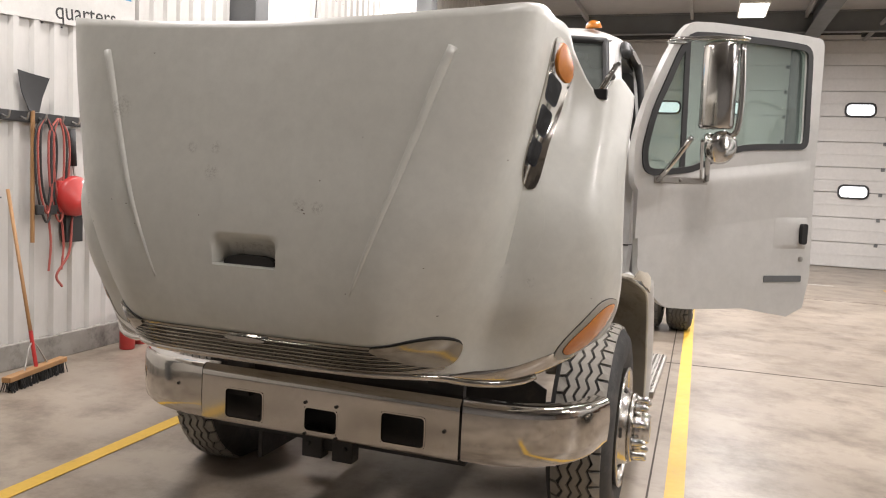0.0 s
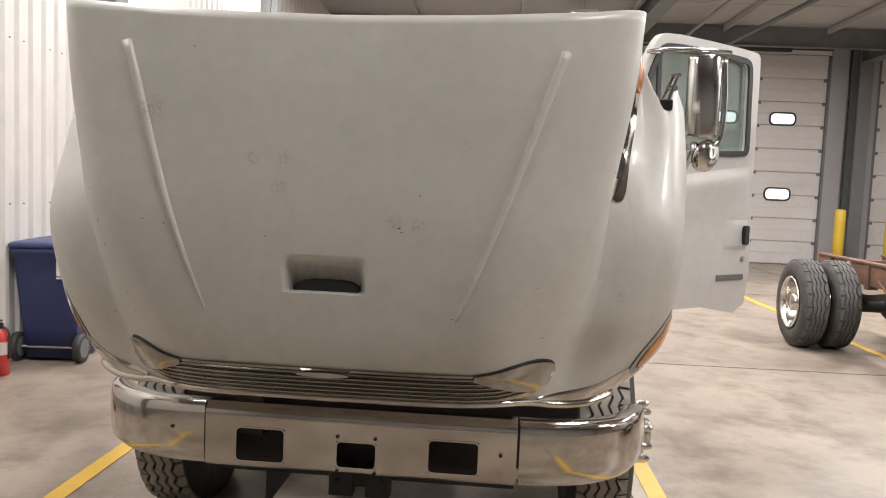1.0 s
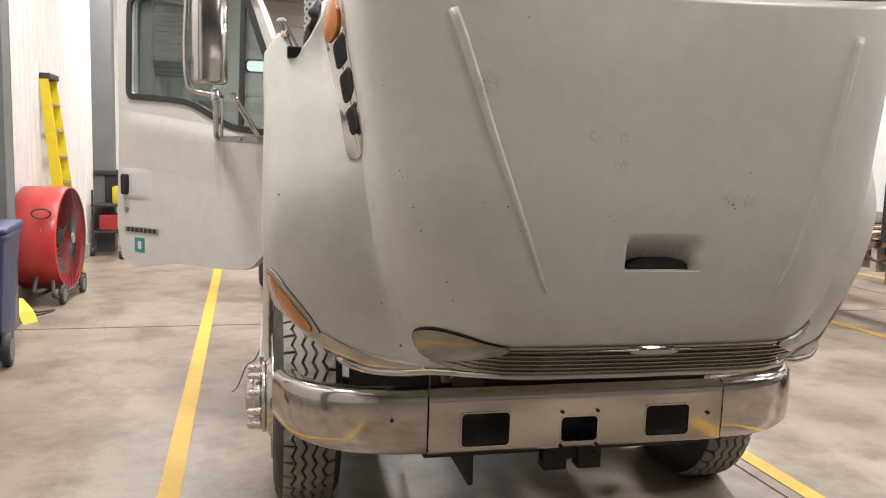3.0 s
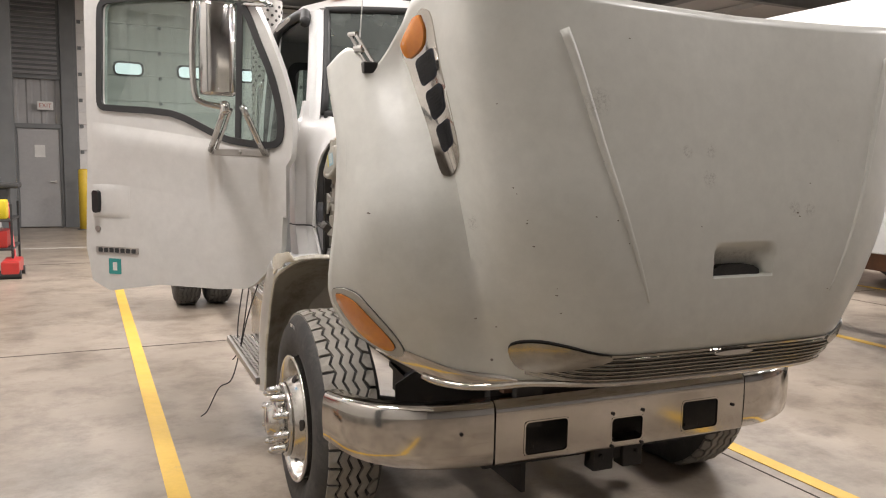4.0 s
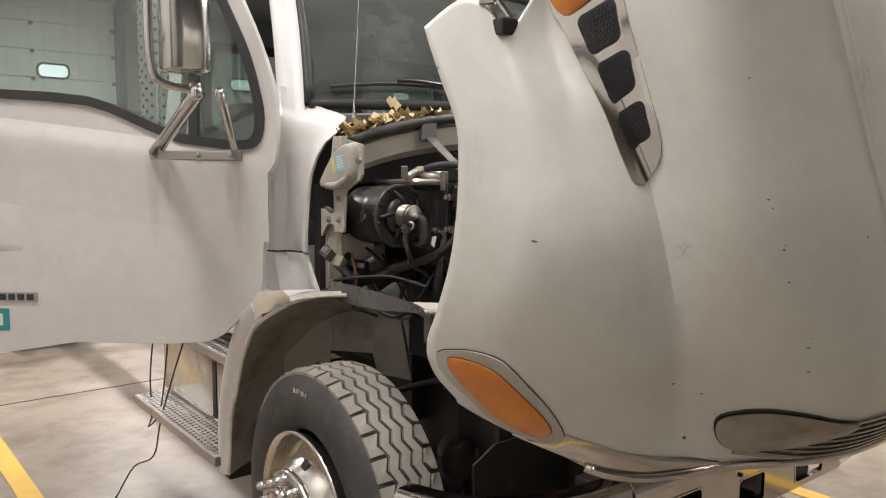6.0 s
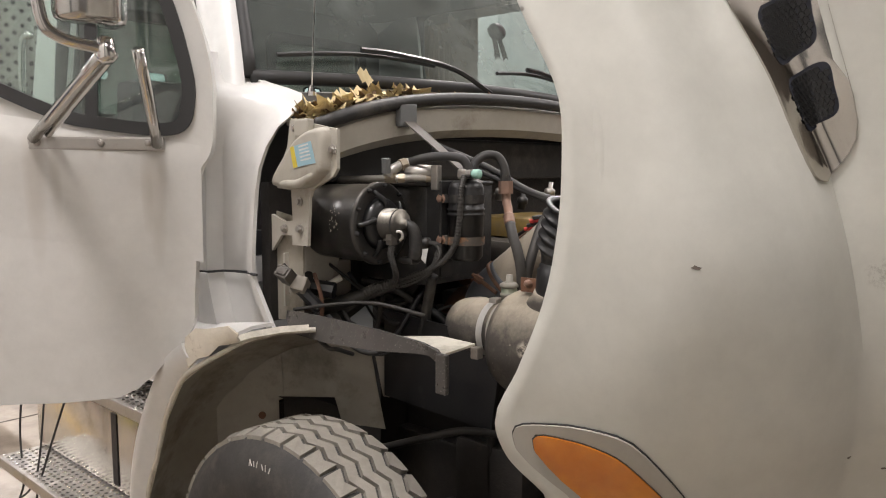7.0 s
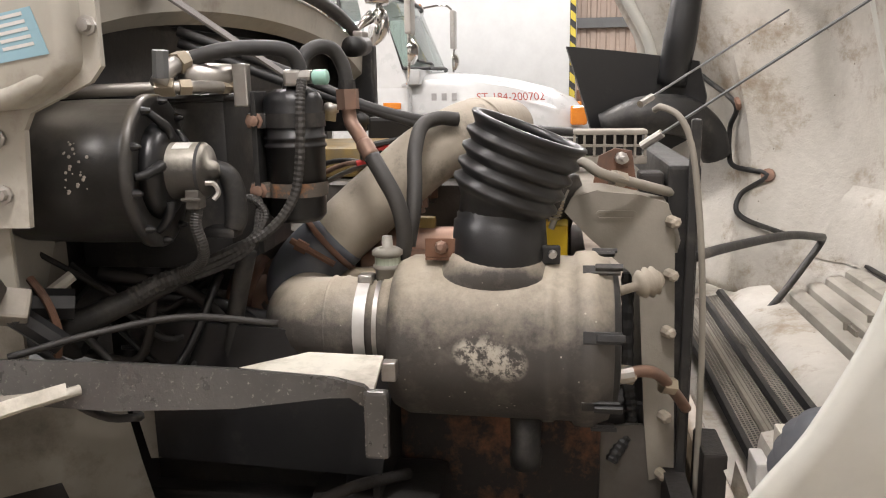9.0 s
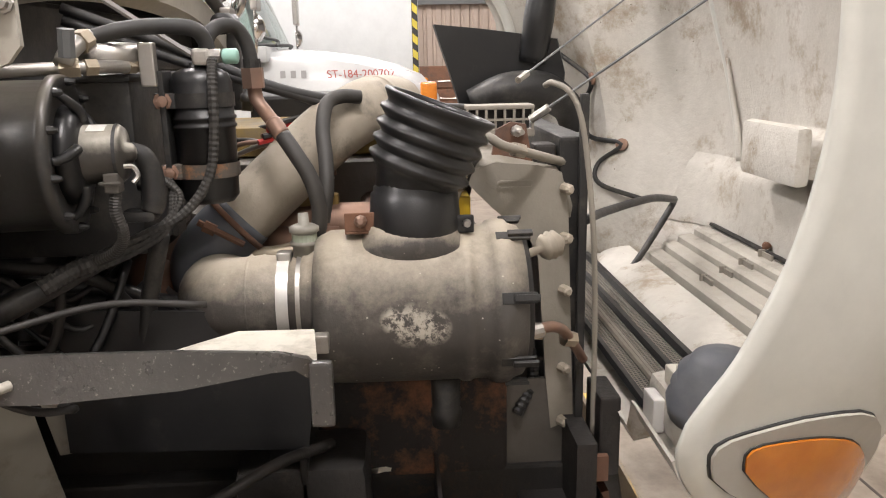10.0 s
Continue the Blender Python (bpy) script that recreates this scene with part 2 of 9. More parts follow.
BRASS = surface("dusty_brass", (0.42, 0.36, 0.27), (0.30, 0.255, 0.19), rough=0.45, metal=0.5, s1=14, s2=80)
COPPER = surface("corroded_copper", (0.29, 0.175, 0.125), (0.20, 0.135, 0.105), rough=0.55, metal=0.5, s1=14, s2=80)
BEIGE_METAL = surface("beige_sheet_metal", (0.44, 0.415, 0.36), (0.34, 0.32, 0.27), rough=0.55, s1=3.5, s2=30, dirt=(0.23, 0.20, 0.16), dirt_at=(0.56, 0.75), dirt_scale=6, specks=(34, 0.09, (0.17, 0.14, 0.11)))
# LINER with grime, and darker overall to hold the wheel well's shade in its colour
LINER_DIRTY_SHADED = surface("grimy_shaded_liner", (0.37, 0.34, 0.285), (0.27, 0.247, 0.205), rough=0.75, s1=3, s2=26, dirt=(0.13, 0.11, 0.085), dirt_at=(0.5, 0.72), dirt_scale=4.5)
LINER = surface("dirty_white_liner", (0.72, 0.69, 0.61), (0.60, 0.57, 0.49), rough=0.7, s1=3, s2=26, dirt=(0.20, 0.17, 0.13), dirt_at=(0.52, 0.74), dirt_scale=4.5, specks=(26, 0.08, (0.2, 0.17, 0.13)))
CHIPPED_GEL = surface("chipped_gel_coat", (0.62, 0.57, 0.475), (0.52, 0.47, 0.38), rough=0.7, s1=9, s2=60, bump=0.5, dirt=(0.30, 0.25, 0.18), dirt_at=(0.6, 0.72), dirt_scale=20)
WORN_STRAP = surface("scuffed_black_steel", (0.085, 0.081, 0.077), (0.13, 0.124, 0.116), rough=0.3, metal=0.4, s1=5, s2=24, bump=0.2, dirt=(0.30, 0.285, 0.26), dirt_at=(0.59, 0.66), dirt_scale=150)
YELLOW_ENGINE = surface("engine_yellow", (0.26, 0.17, 0.035), (0.17, 0.12, 0.045), rough=0.6, s1=7, s2=40, dirt=(0.12, 0.10, 0.07), dirt_at=(0.5, 0.7))
ENGINE_GREY = surface("engine_grey", (0.12, 0.108, 0.094), (0.075, 0.068, 0.06), rough=0.6, metal=0.2, s1=6, s2=40, dirt=(0.065, 0.06, 0.055), dirt_at=(0.5, 0.7), bump=0.3)
GRIME = surface("greasy_black", (0.013, 0.012, 0.011), (0.028, 0.023, 0.02), rough=0.6, s1=7, s2=40, bump=0.4, dirt=(0.065, 0.045, 0.033), dirt_at=(0.58, 0.8), dirt_scale=9)
AMBER = surface("amber_lens", (0.60, 0.205, 0.022), (0.46, 0.135, 0.012), rough=0.24, s1=11, s2=60, coat=0.6, rvar=0.05, bump=0.15, bscale=160)
VENT_NAVY = surface("dark_navy_mesh", (0.010, 0.012, 0.022), rough=0.5)
LENS_EDGE = surface("aged_white_rim", (0.42, 0.40, 0.355), (0.33, 0.315, 0.28), rough=0.5)
CAB_GLASS = glass("greenish_glass", (0.66, 0.75, 0.72), 0.08)
SCREEN_GLASS = glass("dusty_hazy_windscreen_glass", (0.27, 0.33, 0.31), 0.035)


def film_of_dust_and_haze(m, colour, share):
    """A thin film on glass: road dust, and reflected haze put in as diffuse colour."""
    t = m.node_tree
    out = next(n for n in t.nodes if n.type == "OUTPUT_MATERIAL")
    src = out.inputs[0].links[0].from_socket
    mix, df = t.nodes.new("ShaderNodeMixShader"), t.nodes.new("ShaderNodeBsdfDiffuse")
    df.inputs[0].default_value = (*colour, 1)
    tc = t.nodes.new("ShaderNodeTexCoord")
    t.links.new(mul(t, ramp(t, noise_tex(t, tc.outputs["Object"], 3.0, 6, 0.6), 0.2, 0.75), share), mix.inputs[0])
    t.links.new(src, mix.inputs[1])
    t.links.new(df.outputs[0], mix.inputs[2])
    t.links.new(mix.outputs[0], out.inputs[0])


film_of_dust_and_haze(SCREEN_GLASS, (0.30, 0.33, 0.31), 0.42)
film_of_dust_and_haze(CAB_GLASS, (0.42, 0.44, 0.42), 0.10)
MIRROR = surface("mirror", (0.75, 0.73, 0.70), rough=0.04, metal=1.0, rvar=0.01)
SEAT_CLOTH = surface("dark_cloth", (0.06, 0.06, 0.065), rough=0.9, bump=0.3)
CAB_TRIM = surface("grey_cab_trim", (0.22, 0.222, 0.218), rough=0.7)
LEAF_A = surface("dry_leaf_yellow", (0.68, 0.57, 0.33), (0.52, 0.41, 0.21), rough=0.8, s1=20, s2=120)
LEAF_B = surface("dry_leaf_brown", (0.20, 0.125, 0.06), (0.12, 0.075, 0.04), rough=0.85, s1=20, s2=120)
LABEL_BLUE = surface("label_blue", (0.30, 0.48, 0.56), rough=0.5)
LABEL_YELLOW = surface("label_yellow", (0.60, 0.48, 0.06), rough=0.5)
TEAL = surface("teal_sticker", (0.03, 0.26, 0.24), rough=0.5)
INK_DARK = surface("dark_ink", (0.03, 0.03, 0.03), rough=0.6)
INK_RED = surface("faded_red_ink", (0.42, 0.10, 0.08), rough=0.6)
PALE = surface("pale_plastic", (0.66, 0.65, 0.62), rough=0.5)

FLOOR_MAT = surface("concrete", (0.345, 0.293, 0.235), (0.235, 0.197, 0.157), rough=0.36, s1=0.9, s2=18, rvar=0.14, dirt=(0.145, 0.115, 0.088), dirt_at=(0.46, 0.66), dirt_scale=1.9, bump=0.06, bscale=45,
                    specks=(1.6, 0.018, (0.09, 0.075, 0.06)))
YELLOW_LINE = surface("worn_yellow_paint", (0.66, 0.42, 0.05), (0.60, 0.37, 0.05), rough=0.5, s1=2, s2=25, dirt=(0.36, 0.26, 0.10), dirt_at=(0.6, 0.82), dirt_scale=8)
WHITE_LINE = surface("worn_white_paint", (0.62, 0.60, 0.56), rough=0.5)
JOINT = surface("dark_joint", (0.075, 0.06, 0.05), rough=0.9)
WALL_WHITE = surface("white_wall_metal", (0.62, 0.607, 0.58), (0.58, 0.567, 0.54), rough=0.42, s1=0.9, s2=9, dirt=(0.50, 0.47, 0.42), dirt_at=(0.62, 0.9), dirt_scale=1.5, stretch=(1, 1, 0.35))
WALL_GREY = surface("grey_wall_metal", (0.34, 0.335, 0.33), (0.29, 0.285, 0.28), rough=0.5, s1=0.8, s2=12)
KERB = surface("stained_kerb", (0.33, 0.31, 0.28), (0.22, 0.205, 0.185), rough=0.8, s1=3, s2=20, dirt=(0.12, 0.11, 0.10), dirt_at=(0.5, 0.7), bump=0.3)
STEEL_GREY = surface("painted_grey_steel", (0.15, 0.155, 0.155), (0.12, 0.125, 0.125), rough=0.5)
CEILING_MAT = surface("grey_roof_liner", (0.46, 0.45, 0.44), (0.40, 0.39, 0.38), rough=0.7, s1=0.5, s2=6)
SHUTTER = surface("white_door_panel", (0.64, 0.625, 0.60), (0.58, 0.565, 0.54), rough=0.45, s1=0.6, s2=14, dirt=(0.42, 0.40, 0.37), dirt_at=(0.6, 0.9), dirt_scale=1.2)
DAY_PANE = glow("day_lit_pane", (0.93, 0.95, 1.0), 1.3)
LAMP_PANE = glow("lamp_diffuser", (1.0, 0.94, 0.85), 6.0)
BOLLARD = surface("bollard_yellow", (0.68, 0.47, 0.04), rough=0.5, s1=3, s2=20)
RED_PAINT = surface("red_paint", (0.50, 0.035, 0.03), (0.40, 0.03, 0.028), rough=0.38, s1=2, s2=20, coat=0.2, dirt=(0.28, 0.05, 0.04), dirt_at=(0.6, 0.85))
BIN_BLUE = surface("blue_plastic", (0.022, 0.035, 0.115), (0.018, 0.028, 0.09), rough=0.42, s1=3, s2=30, dirt=(0.08, 0.085, 0.12), dirt_at=(0.62, 0.85))
LADDER_YELLOW = surface("ladder_yellow", (0.70, 0.55, 0.02), rough=0.45, s1=5, s2=30)
WOOD = surface("broom_wood", (0.40, 0.22, 0.09), (0.32, 0.17, 0.07), rough=0.55, stretch=(6, 6, 0.6))
BOX_WHITE = surface("white_box_body", (0.68, 0.70, 0.70), (0.64, 0.66, 0.66), rough=0.4, s1=0.5, s2=6)
TRUCK_WHITE = surface("white_truck_paint", (0.50, 0.507, 0.503), (0.45, 0.456, 0.452), rough=0.3, s1=1, s2=10, coat=0.3)
ORANGE_TAN = surface("tan_wall", (0.50, 0.40, 0.33), rough=0.6, s1=0.5, s2=8)


# ---- building blocks ----
def part(name, bm, material, parent, label="", smooth=None):
    """One bmesh as one mesh object; parent: a thing, a part or None."""
    me = bpy.data.meshes.new(name)
    if smooth is not None:
        for f in bm.faces:
            f.smooth = True
        for e in bm.edges:
            if len(e.link_faces) == 2 and e.calc_face_angle(0) > radians(smooth):
                e.smooth = False
    bm.to_mesh(me)
    bm.free()
    for mm in material if isinstance(material, (list, tuple)) else (material,):
        me.materials.append(mm)
    ob = new(name, me)
    if parent is not None:
        ob.parent = parent
        root = parent
        while root.parent is not None:
            root = root.parent
        ob.matrix_parent_inverse = (root.matrix_basis if parent is root and parent.type == "EMPTY" else Matrix()).inverted()
    return tagged(ob, label)


def thing(name, at, label, category, group=""):
    e = new(name)
    e.empty_display_size = 0.1
    e.matrix_basis = Matrix.Translation(at)
    return tagged(e, label, category, group)


def box(bm, lo, hi, m=None, bevel=0.0):
    lo, hi = Vector(lo), Vector(hi)
    made = bmesh.ops.create_cube(bm, size=1.0, matrix=(m or Matrix()) @ Matrix.Translation((lo + hi) / 2) @ Matrix.Diagonal((*(hi - lo), 1)))
    if bevel:
        edges = {e for v in made["verts"] for e in v.link_edges}
        bmesh.ops.bevel(bm, geom=list(edges), offset=bevel, segments=2, affect="EDGES", profile=0.6)
    return bm


def boxes(*items, bevel=0.0, m=None):
    bm = bmesh.new()
    for lo, hi in items:
        box(bm, lo, hi, m, bevel)
    return bm


def frame_of(axis):
    return Vector(axis).to_track_quat("Z", "Y").to_matrix().to_4x4()


def rings(bm, loops, closed_ends=True, ring=True):
    """Skin a row of equal vertex loops."""
    vs = [[bm.verts.new(p) for p in loop] for loop in loops]
    n = len(vs[0])
    for a, b in zip(vs, vs[1:]):
        for i in range(n if ring else n - 1):
            j = (i + 1) % n
            bm.faces.new((a[i], a[j], b[j], b[i]))
    if closed_ends and ring:
        bm.faces.new(vs[0][::-1])
        bm.faces.new(vs[-1])
    return vs


def lathe(profile, at=(0, 0, 0), axis=(0, 0, 1), seg=32, bm=None, ends=True):
    """profile: (distance along the axis, radius) pairs."""
    bm = bm or bmesh.new()
    m = Matrix.Translation(at) @ frame_of(axis)
    loops = [[m @ Vector((r * math.cos(a), r * math.sin(a), d)) for a in [2 * math.pi * i / seg for i in range(seg)]] for d, r in profile]
    rings(bm, loops, ends)
    return bm


def rod(a, b, r, bm=None, seg=12, r2=None):
    a, b = Vector(a), Vector(b)
    return lathe([(0, r), ((b - a).length, r2 or r)], a, b - a, seg, bm)


def smooth_path(pts, per=6):
    pts = [Vector(p) for p in pts]
    if len(pts) < 3:
        return pts
    ext = [pts[0] * 2 - pts[1], *pts, pts[-1] * 2 - pts[-2]]
    out = []
    for i in range(1, len(ext) - 2):
        p0, p1, p2, p3 = ext[i - 1:i + 3]
        for k in range(per):
            s = k / per
            out.append(0.5 * (2 * p1 + (p2 - p0) * s + (2 * p0 - 5 * p1 + 4 * p2 - p3) * s * s + (3 * p1 - p0 - 3 * p2 + p3) * s ** 3))
    return out + [pts[-1]]


def tube(pts, r, bm=None, seg=10, per=6, corrugate=0.0, pitch=2):
    """A bent pipe through pts; r: one radius, or one for each of pts."""
    bm = bm or bmesh.new()
    path = smooth_path(pts, per)
    rs = [r] * len(path) if isinstance(r, (int, float)) else [float(np.interp(i / (len(path) - 1) * (len(pts) - 1), range(len(pts)), r)) for i in range(len(path))]
    up, loops = None, []
    for i, p in enumerate(path):
        d = (path[min(i + 1, len(path) - 1)] - path[max(i - 1, 0)]).normalized()
        if up is None:
            up = d.orthogonal().normalized()
        up = (up - d * up.dot(d)).normalized()
        side = d.cross(up)
        rr = rs[i] * (1 + (corrugate if i % pitch else -corrugate))
        loops.append([p + (up * math.cos(a) + side * math.sin(a)) * rr for a in [2 * math.pi * k / seg for k in range(seg)]])
    rings(bm, loops)
    return bm


def prism(outline, depth, m=None, bm=None):
    """A flat outline of (x, y) in the plane z = 0 of m, pushed out by depth along z."""
    bm = bm or bmesh.new()
    m = m or Matrix()
    a = [bm.verts.new(m @ Vector((x, y, 0))) for x, y in outline]
    b = [bm.verts.new(m @ Vector((x, y, depth))) for x, y in outline]
    n = len(a)
    for i in range(n):
        bm.faces.new((a[i], a[(i + 1) % n], b[(i + 1) % n], b[i]))
    bm.faces.new(a[::-1])
    bm.faces.new(b)
    bmesh.ops.recalc_face_normals(bm, faces=bm.faces)
    return bm


def framed_plate(outer, inner, depth, m=None, bm=None):
    """A plate with one hole; both outlines have as many corners, in step."""
    bm = bm or bmesh.new()
    m = m or Matrix()
    lay = [[bm.verts.new(m @ Vector((x, y, z))) for x, y in o] for o in (outer, inner) for z in (0, depth)]
    n = len(outer)
    o0, o1, i0, i1 = lay
    for i in range(n):
        j = (i + 1) % n
        for q in ((o0[i], o0[j], o1[j], o1[i]), (i0[i], i1[i], i1[j], i0[j]), (o0[i], i0[i], i0[j], o0[j]), (o1[i], o1[j], i1[j], i1[i])):
            bm.faces.new(q)
    bmesh.ops.recalc_face_normals(bm, faces=bm.faces)
    return bm


def sheet(grid, thick=0.0):
    """A surface through rows of points; thick: made solid by pushing it back along its normals."""
    bm = bmesh.new()
    vs = [[bm.verts.new(p) for p in row] for row in grid]
    for a, b in zip(vs, vs[1:]):
        for i in range(len(a) - 1):
            bm.faces.new((a[i], a[i + 1], b[i + 1], b[i]))
    bmesh.ops.recalc_face_normals(bm, faces=bm.faces)
    if thick:
        bmesh.ops.solidify(bm, geom=list(bm.faces), thickness=thick)
    return bm


def rounded(x0, y0, x1, y1, r, n=4):
    out = []
    for cx, cy, a in ((x1 - r, y1 - r, 0), (x0 + r, y1 - r, 90), (x0 + r, y0 + r, 180), (x1 - r, y0 + r, 270)):
        out += [(cx + r * math.cos(radians(a + 90 * k / n)), cy + r * math.sin(radians(a + 90 * k / n))) for k in range(n + 1)]
    return out


def letters(name, text, size, material, m, parent=None, depth=0.001, label=""):
    cu = bpy.data.curves.new(name, "FONT")
    cu.body, cu.size, cu.extrude, cu.align_x, cu.align_y = text, size, depth, "CENTER", "CENTER"
    tmp = new(name + "_curve", cu)
    me = bpy.data.meshes.new_from_object(tmp.evaluated_get(bpy.context.evaluated_depsgraph_get()))
    bpy.data.objects.remove(tmp)
    me.transform(m)
    bm = bmesh.new()
    bm.from_mesh(me)
    return part(name, bm, material, parent, label)


def flat(*cols):
    """A pose from x, y and z axes and an origin."""
    m = Matrix.Identity(4)
    for i, c in enumerate(cols):
        for k in range(3):
            m[k][i] = c[k]
    return m


# ---- the hall ----
X0, X1, Y0, Y1 = -3.62, 15.2, -9.0, 18.0
WALL_TOP = 5.75


def hall_part(name, bm, material, label="", kind="structure", parent=None):
    bm.transform(HALL)
    ob = part(name, bm, material, parent, label)
    return tagged(ob, kind=kind) if kind else ob


def ribbed(x_from, x_to, z0, z1, pitch=0.2, deep=0.03):
    """Trapezoid-ribbed sheet in the x-z plane, ribs upright."""
    pts, x = [], x_from
    while x < x_to:
        pts += [(x, 0), (x + pitch * 0.5, 0), (x + pitch * 0.62, -deep), (x + pitch * 0.88, -deep)]
        x += pitch
    pts.append((min(x, x_to + pitch), 0))
    return sheet([[(px, py, z) for px, py in pts] for z in (z0, z1)])


def build_hall():
    floor = hall_part("floor", boxes(((X0 - 0.3, Y0 - 0.3, -0.3), (X1 + 0.3, Y1 + 0.3, 0.0))), FLOOR_MAT, "worn polished concrete floor with oil stains and scuffs")
    # saw-cut joints
    for lo, hi in (((-3.6, 4.72, 0.0005), (X1, 4.735, 0.0025)), ((1.32, -8.9, 0.0005), (1.331, Y1, 0.0025)), ((-3.6, 10.9, 0.0005), (X1, 10.915, 0.0025)),
                   ((-3.6, -1.3, 0.0005), (X1, -1.288, 0.0025)), ((7.0, -8.9, 0.0005), (7.012, Y1, 0.0025))):
        hall_part("floor_joint", boxes((lo, hi)), JOINT, "", "structure", floor)
    for x in (-1.66, 1.465, 4.86, 8.2):
        hall_part("floor_line", boxes(((x - 0.052, -1.6 if x < 4 else 0.4, 0.001), (x + 0.052, 13.2, 0.0045))), YELLOW_LINE, "worn yellow painted bay line on concrete", "structure")
    hall_part("floor_line", boxes(((-3.4, 13.25, 0.001), (4.0, 13.33, 0.0045))), WHITE_LINE, "worn white painted line on concrete", "structure")
    # left wall: ribbed liner on a solid back, on a kerb
    m = Matrix.Rotation(radians(90), 4, "Z")
    bm = ribbed(Y0, Y1, 0.2, WALL_TOP)
    bm.transform(Matrix.Translation((X0, 0, 0)) @ m)
    west = hall_part("wall_west", bm, WALL_WHITE, "white ribbed metal wall liner")
    hall_part("wall_back", boxes(((X0 - 0.25, Y0 - 0.25, 0), (X0 - 0.04, Y1 + 0.25, WALL_TOP))), WALL_WHITE, "plain wall behind the ribbed liner")
    hall_part("baseboard", boxes(((X0 - 0.04, Y0, 0), (X0 + 0.06, Y1, 0.2)), bevel=0.008), KERB, "stained concrete kerb along the white wall")
    for y in range(-8, 18, 2):
        for z in (1.35, 2.75, 4.1):
            hall_part("screw_row", boxes(*[((X0 - 0.001, y + k * 0.2 + 0.02, z), (X0 + 0.012, y + k * 0.2 + 0.032, z + 0.012)) for k in range(9)]), STEEL_GREY, "", "", west)
    # columns against the left wall
    for y in (-1.2, 4.62, 10.35, 16.0):
        bm = boxes(((X0 + 0.0, y, 0), (X0 + 0.33, y + 0.02, WALL_TOP)), ((X0 + 0.30, y + 0.004, 0), (X0 + 0.33, y + 0.26, WALL_TOP)), ((X0 + 0.0, y + 0.24, 0), (X0 + 0.33, y + 0.262, WALL_TOP)))
        hall_part("column", bm, STEEL_GREY, "dark grey steel column against the white wall")
    # back wall with doors
    bm = ribbed(X0, X1, 0, WALL_TOP, 0.3, 0.025)
    bm.transform(Matrix.Translation((0, Y1 + 0.12, 0)))
    hall_part("wall_north", bm, WALL_GREY, "grey ribbed metal back wall")
    hall_part("wall_north_back", boxes(((X0, Y1 + 0.14, 0), (X1, Y1 + 0.34, WALL_TOP))), WALL_GREY, "plain back wall")
    for x0, x1, mt in ((-2.42, -2.13, STEEL_GREY), (3.38, 3.72, WALL_GREY), (9.08, 9.52, WALL_GREY), (9.96, 10.27, WALL_GREY)):
        hall_part("column", boxes(((x0, Y1 - 0.12, 0), (x1, Y1 + 0.1, WALL_TOP)), bevel=0.01), mt, "grey steel door post in the back wall")
    for x in (3.55, 9.74):
        bm = boxes(((x - 0.16, Y1 - 0.62, 0), (x + 0.16, Y1 - 0.59, WALL_TOP)), ((x - 0.012, Y1 - 0.59, 0), (x + 0.012, Y1 - 0.15, WALL_TOP)), ((x - 0.16, Y1 - 0.15, 0), (x + 0.16, Y1 - 0.125, WALL_TOP)))
        hall_part("column", bm, STEEL_GREY, "dark grey steel frame column before the back wall")
        bm = boxes(((x - 0.16, Y0, 5.20), (x + 0.16, Y1 - 0.6, 5.23)), ((x - 0.012, Y0, 5.23), (x + 0.012, Y1 - 0.6, 5.70)), ((x - 0.16, Y0, 5.70), (x + 0.16, Y1 - 0.6, 5.73)))
        hall_part("roof_beam", bm, STEEL_GREY, "dark grey steel roof beam over the bays")
    for k, (a, b, wins) in enumerate(((-2.1, 3.35, (-0.95, 0.50, 1.98)), (3.75, 9.05, (4.95, 6.47, 7.96)), (10.3, 15.15, (11.57, 13.05, 14.5)))):
        d = hall_part("door_%d" % (k + 1), boxes(((a, Y1 + 0.02, 0), (b, Y1 + 0.05, 5.45))), SHUTTER, "white sectional overhead door with small rounded windows")
        for i in range(9):
            z = 0.02 + 0.603 * i
            bm = boxes(((a + 0.02, Y1 - 0.035, z), (b - 0.02, Y1 + 0.015, z + 0.585)), ((a + 0.02, Y1 - 0.043, z + 0.28), (b - 0.02, Y1 - 0.035, z + 0.30)), bevel=0.006)
            hall_part("panel", bm, SHUTTER, "", "", d)
        for z in (1.84, 3.79):
            for wx in wins:
                pane = hall_part("window", prism(rounded(wx - 0.30, z - 0.13, wx + 0.30, z + 0.13, 0.1), 0.02, flat((1, 0, 0), (0, 0, 1), (0, -1, 0), (0, Y1 - 0.043, 0))), DAY_PANE, "rounded window lit by daylight", "", d)
                hall_part("window_frame", framed_plate(rounded(wx - 0.345, z - 0.175, wx + 0.345, z + 0.175, 0.13), rounded(wx - 0.30, z - 0.13, wx + 0.30, z + 0.13, 0.1), 0.03,
                                                       flat((1, 0, 0), (0, 0, 1), (0, -1, 0), (0, Y1 - 0.043, 0))), GASKET, "", "", d)
        for i in range(10):
            for hx in (a + 0.05, b - 0.12, (a + b) / 2 - 0.9, (a + b) / 2 + 0.9):
                hall_part("hinge", boxes(((hx, Y1 - 0.06, 0.56 + 0.603 * i - 0.02), (hx + 0.08, Y1 - 0.04, 0.60 + 0.603 * i + 0.02))), STEEL_GREY, "", "", d) if i < 8 else None
        hall_part("track", boxes(((a - 0.03, Y1 - 0.12, 0), (a + 0.03, Y1 - 0.04, 5.4)), ((b - 0.03, Y1 - 0.12, 0), (b + 0.03, Y1 - 0.04, 5.4))), STEEL_GREY, "dark steel door track")
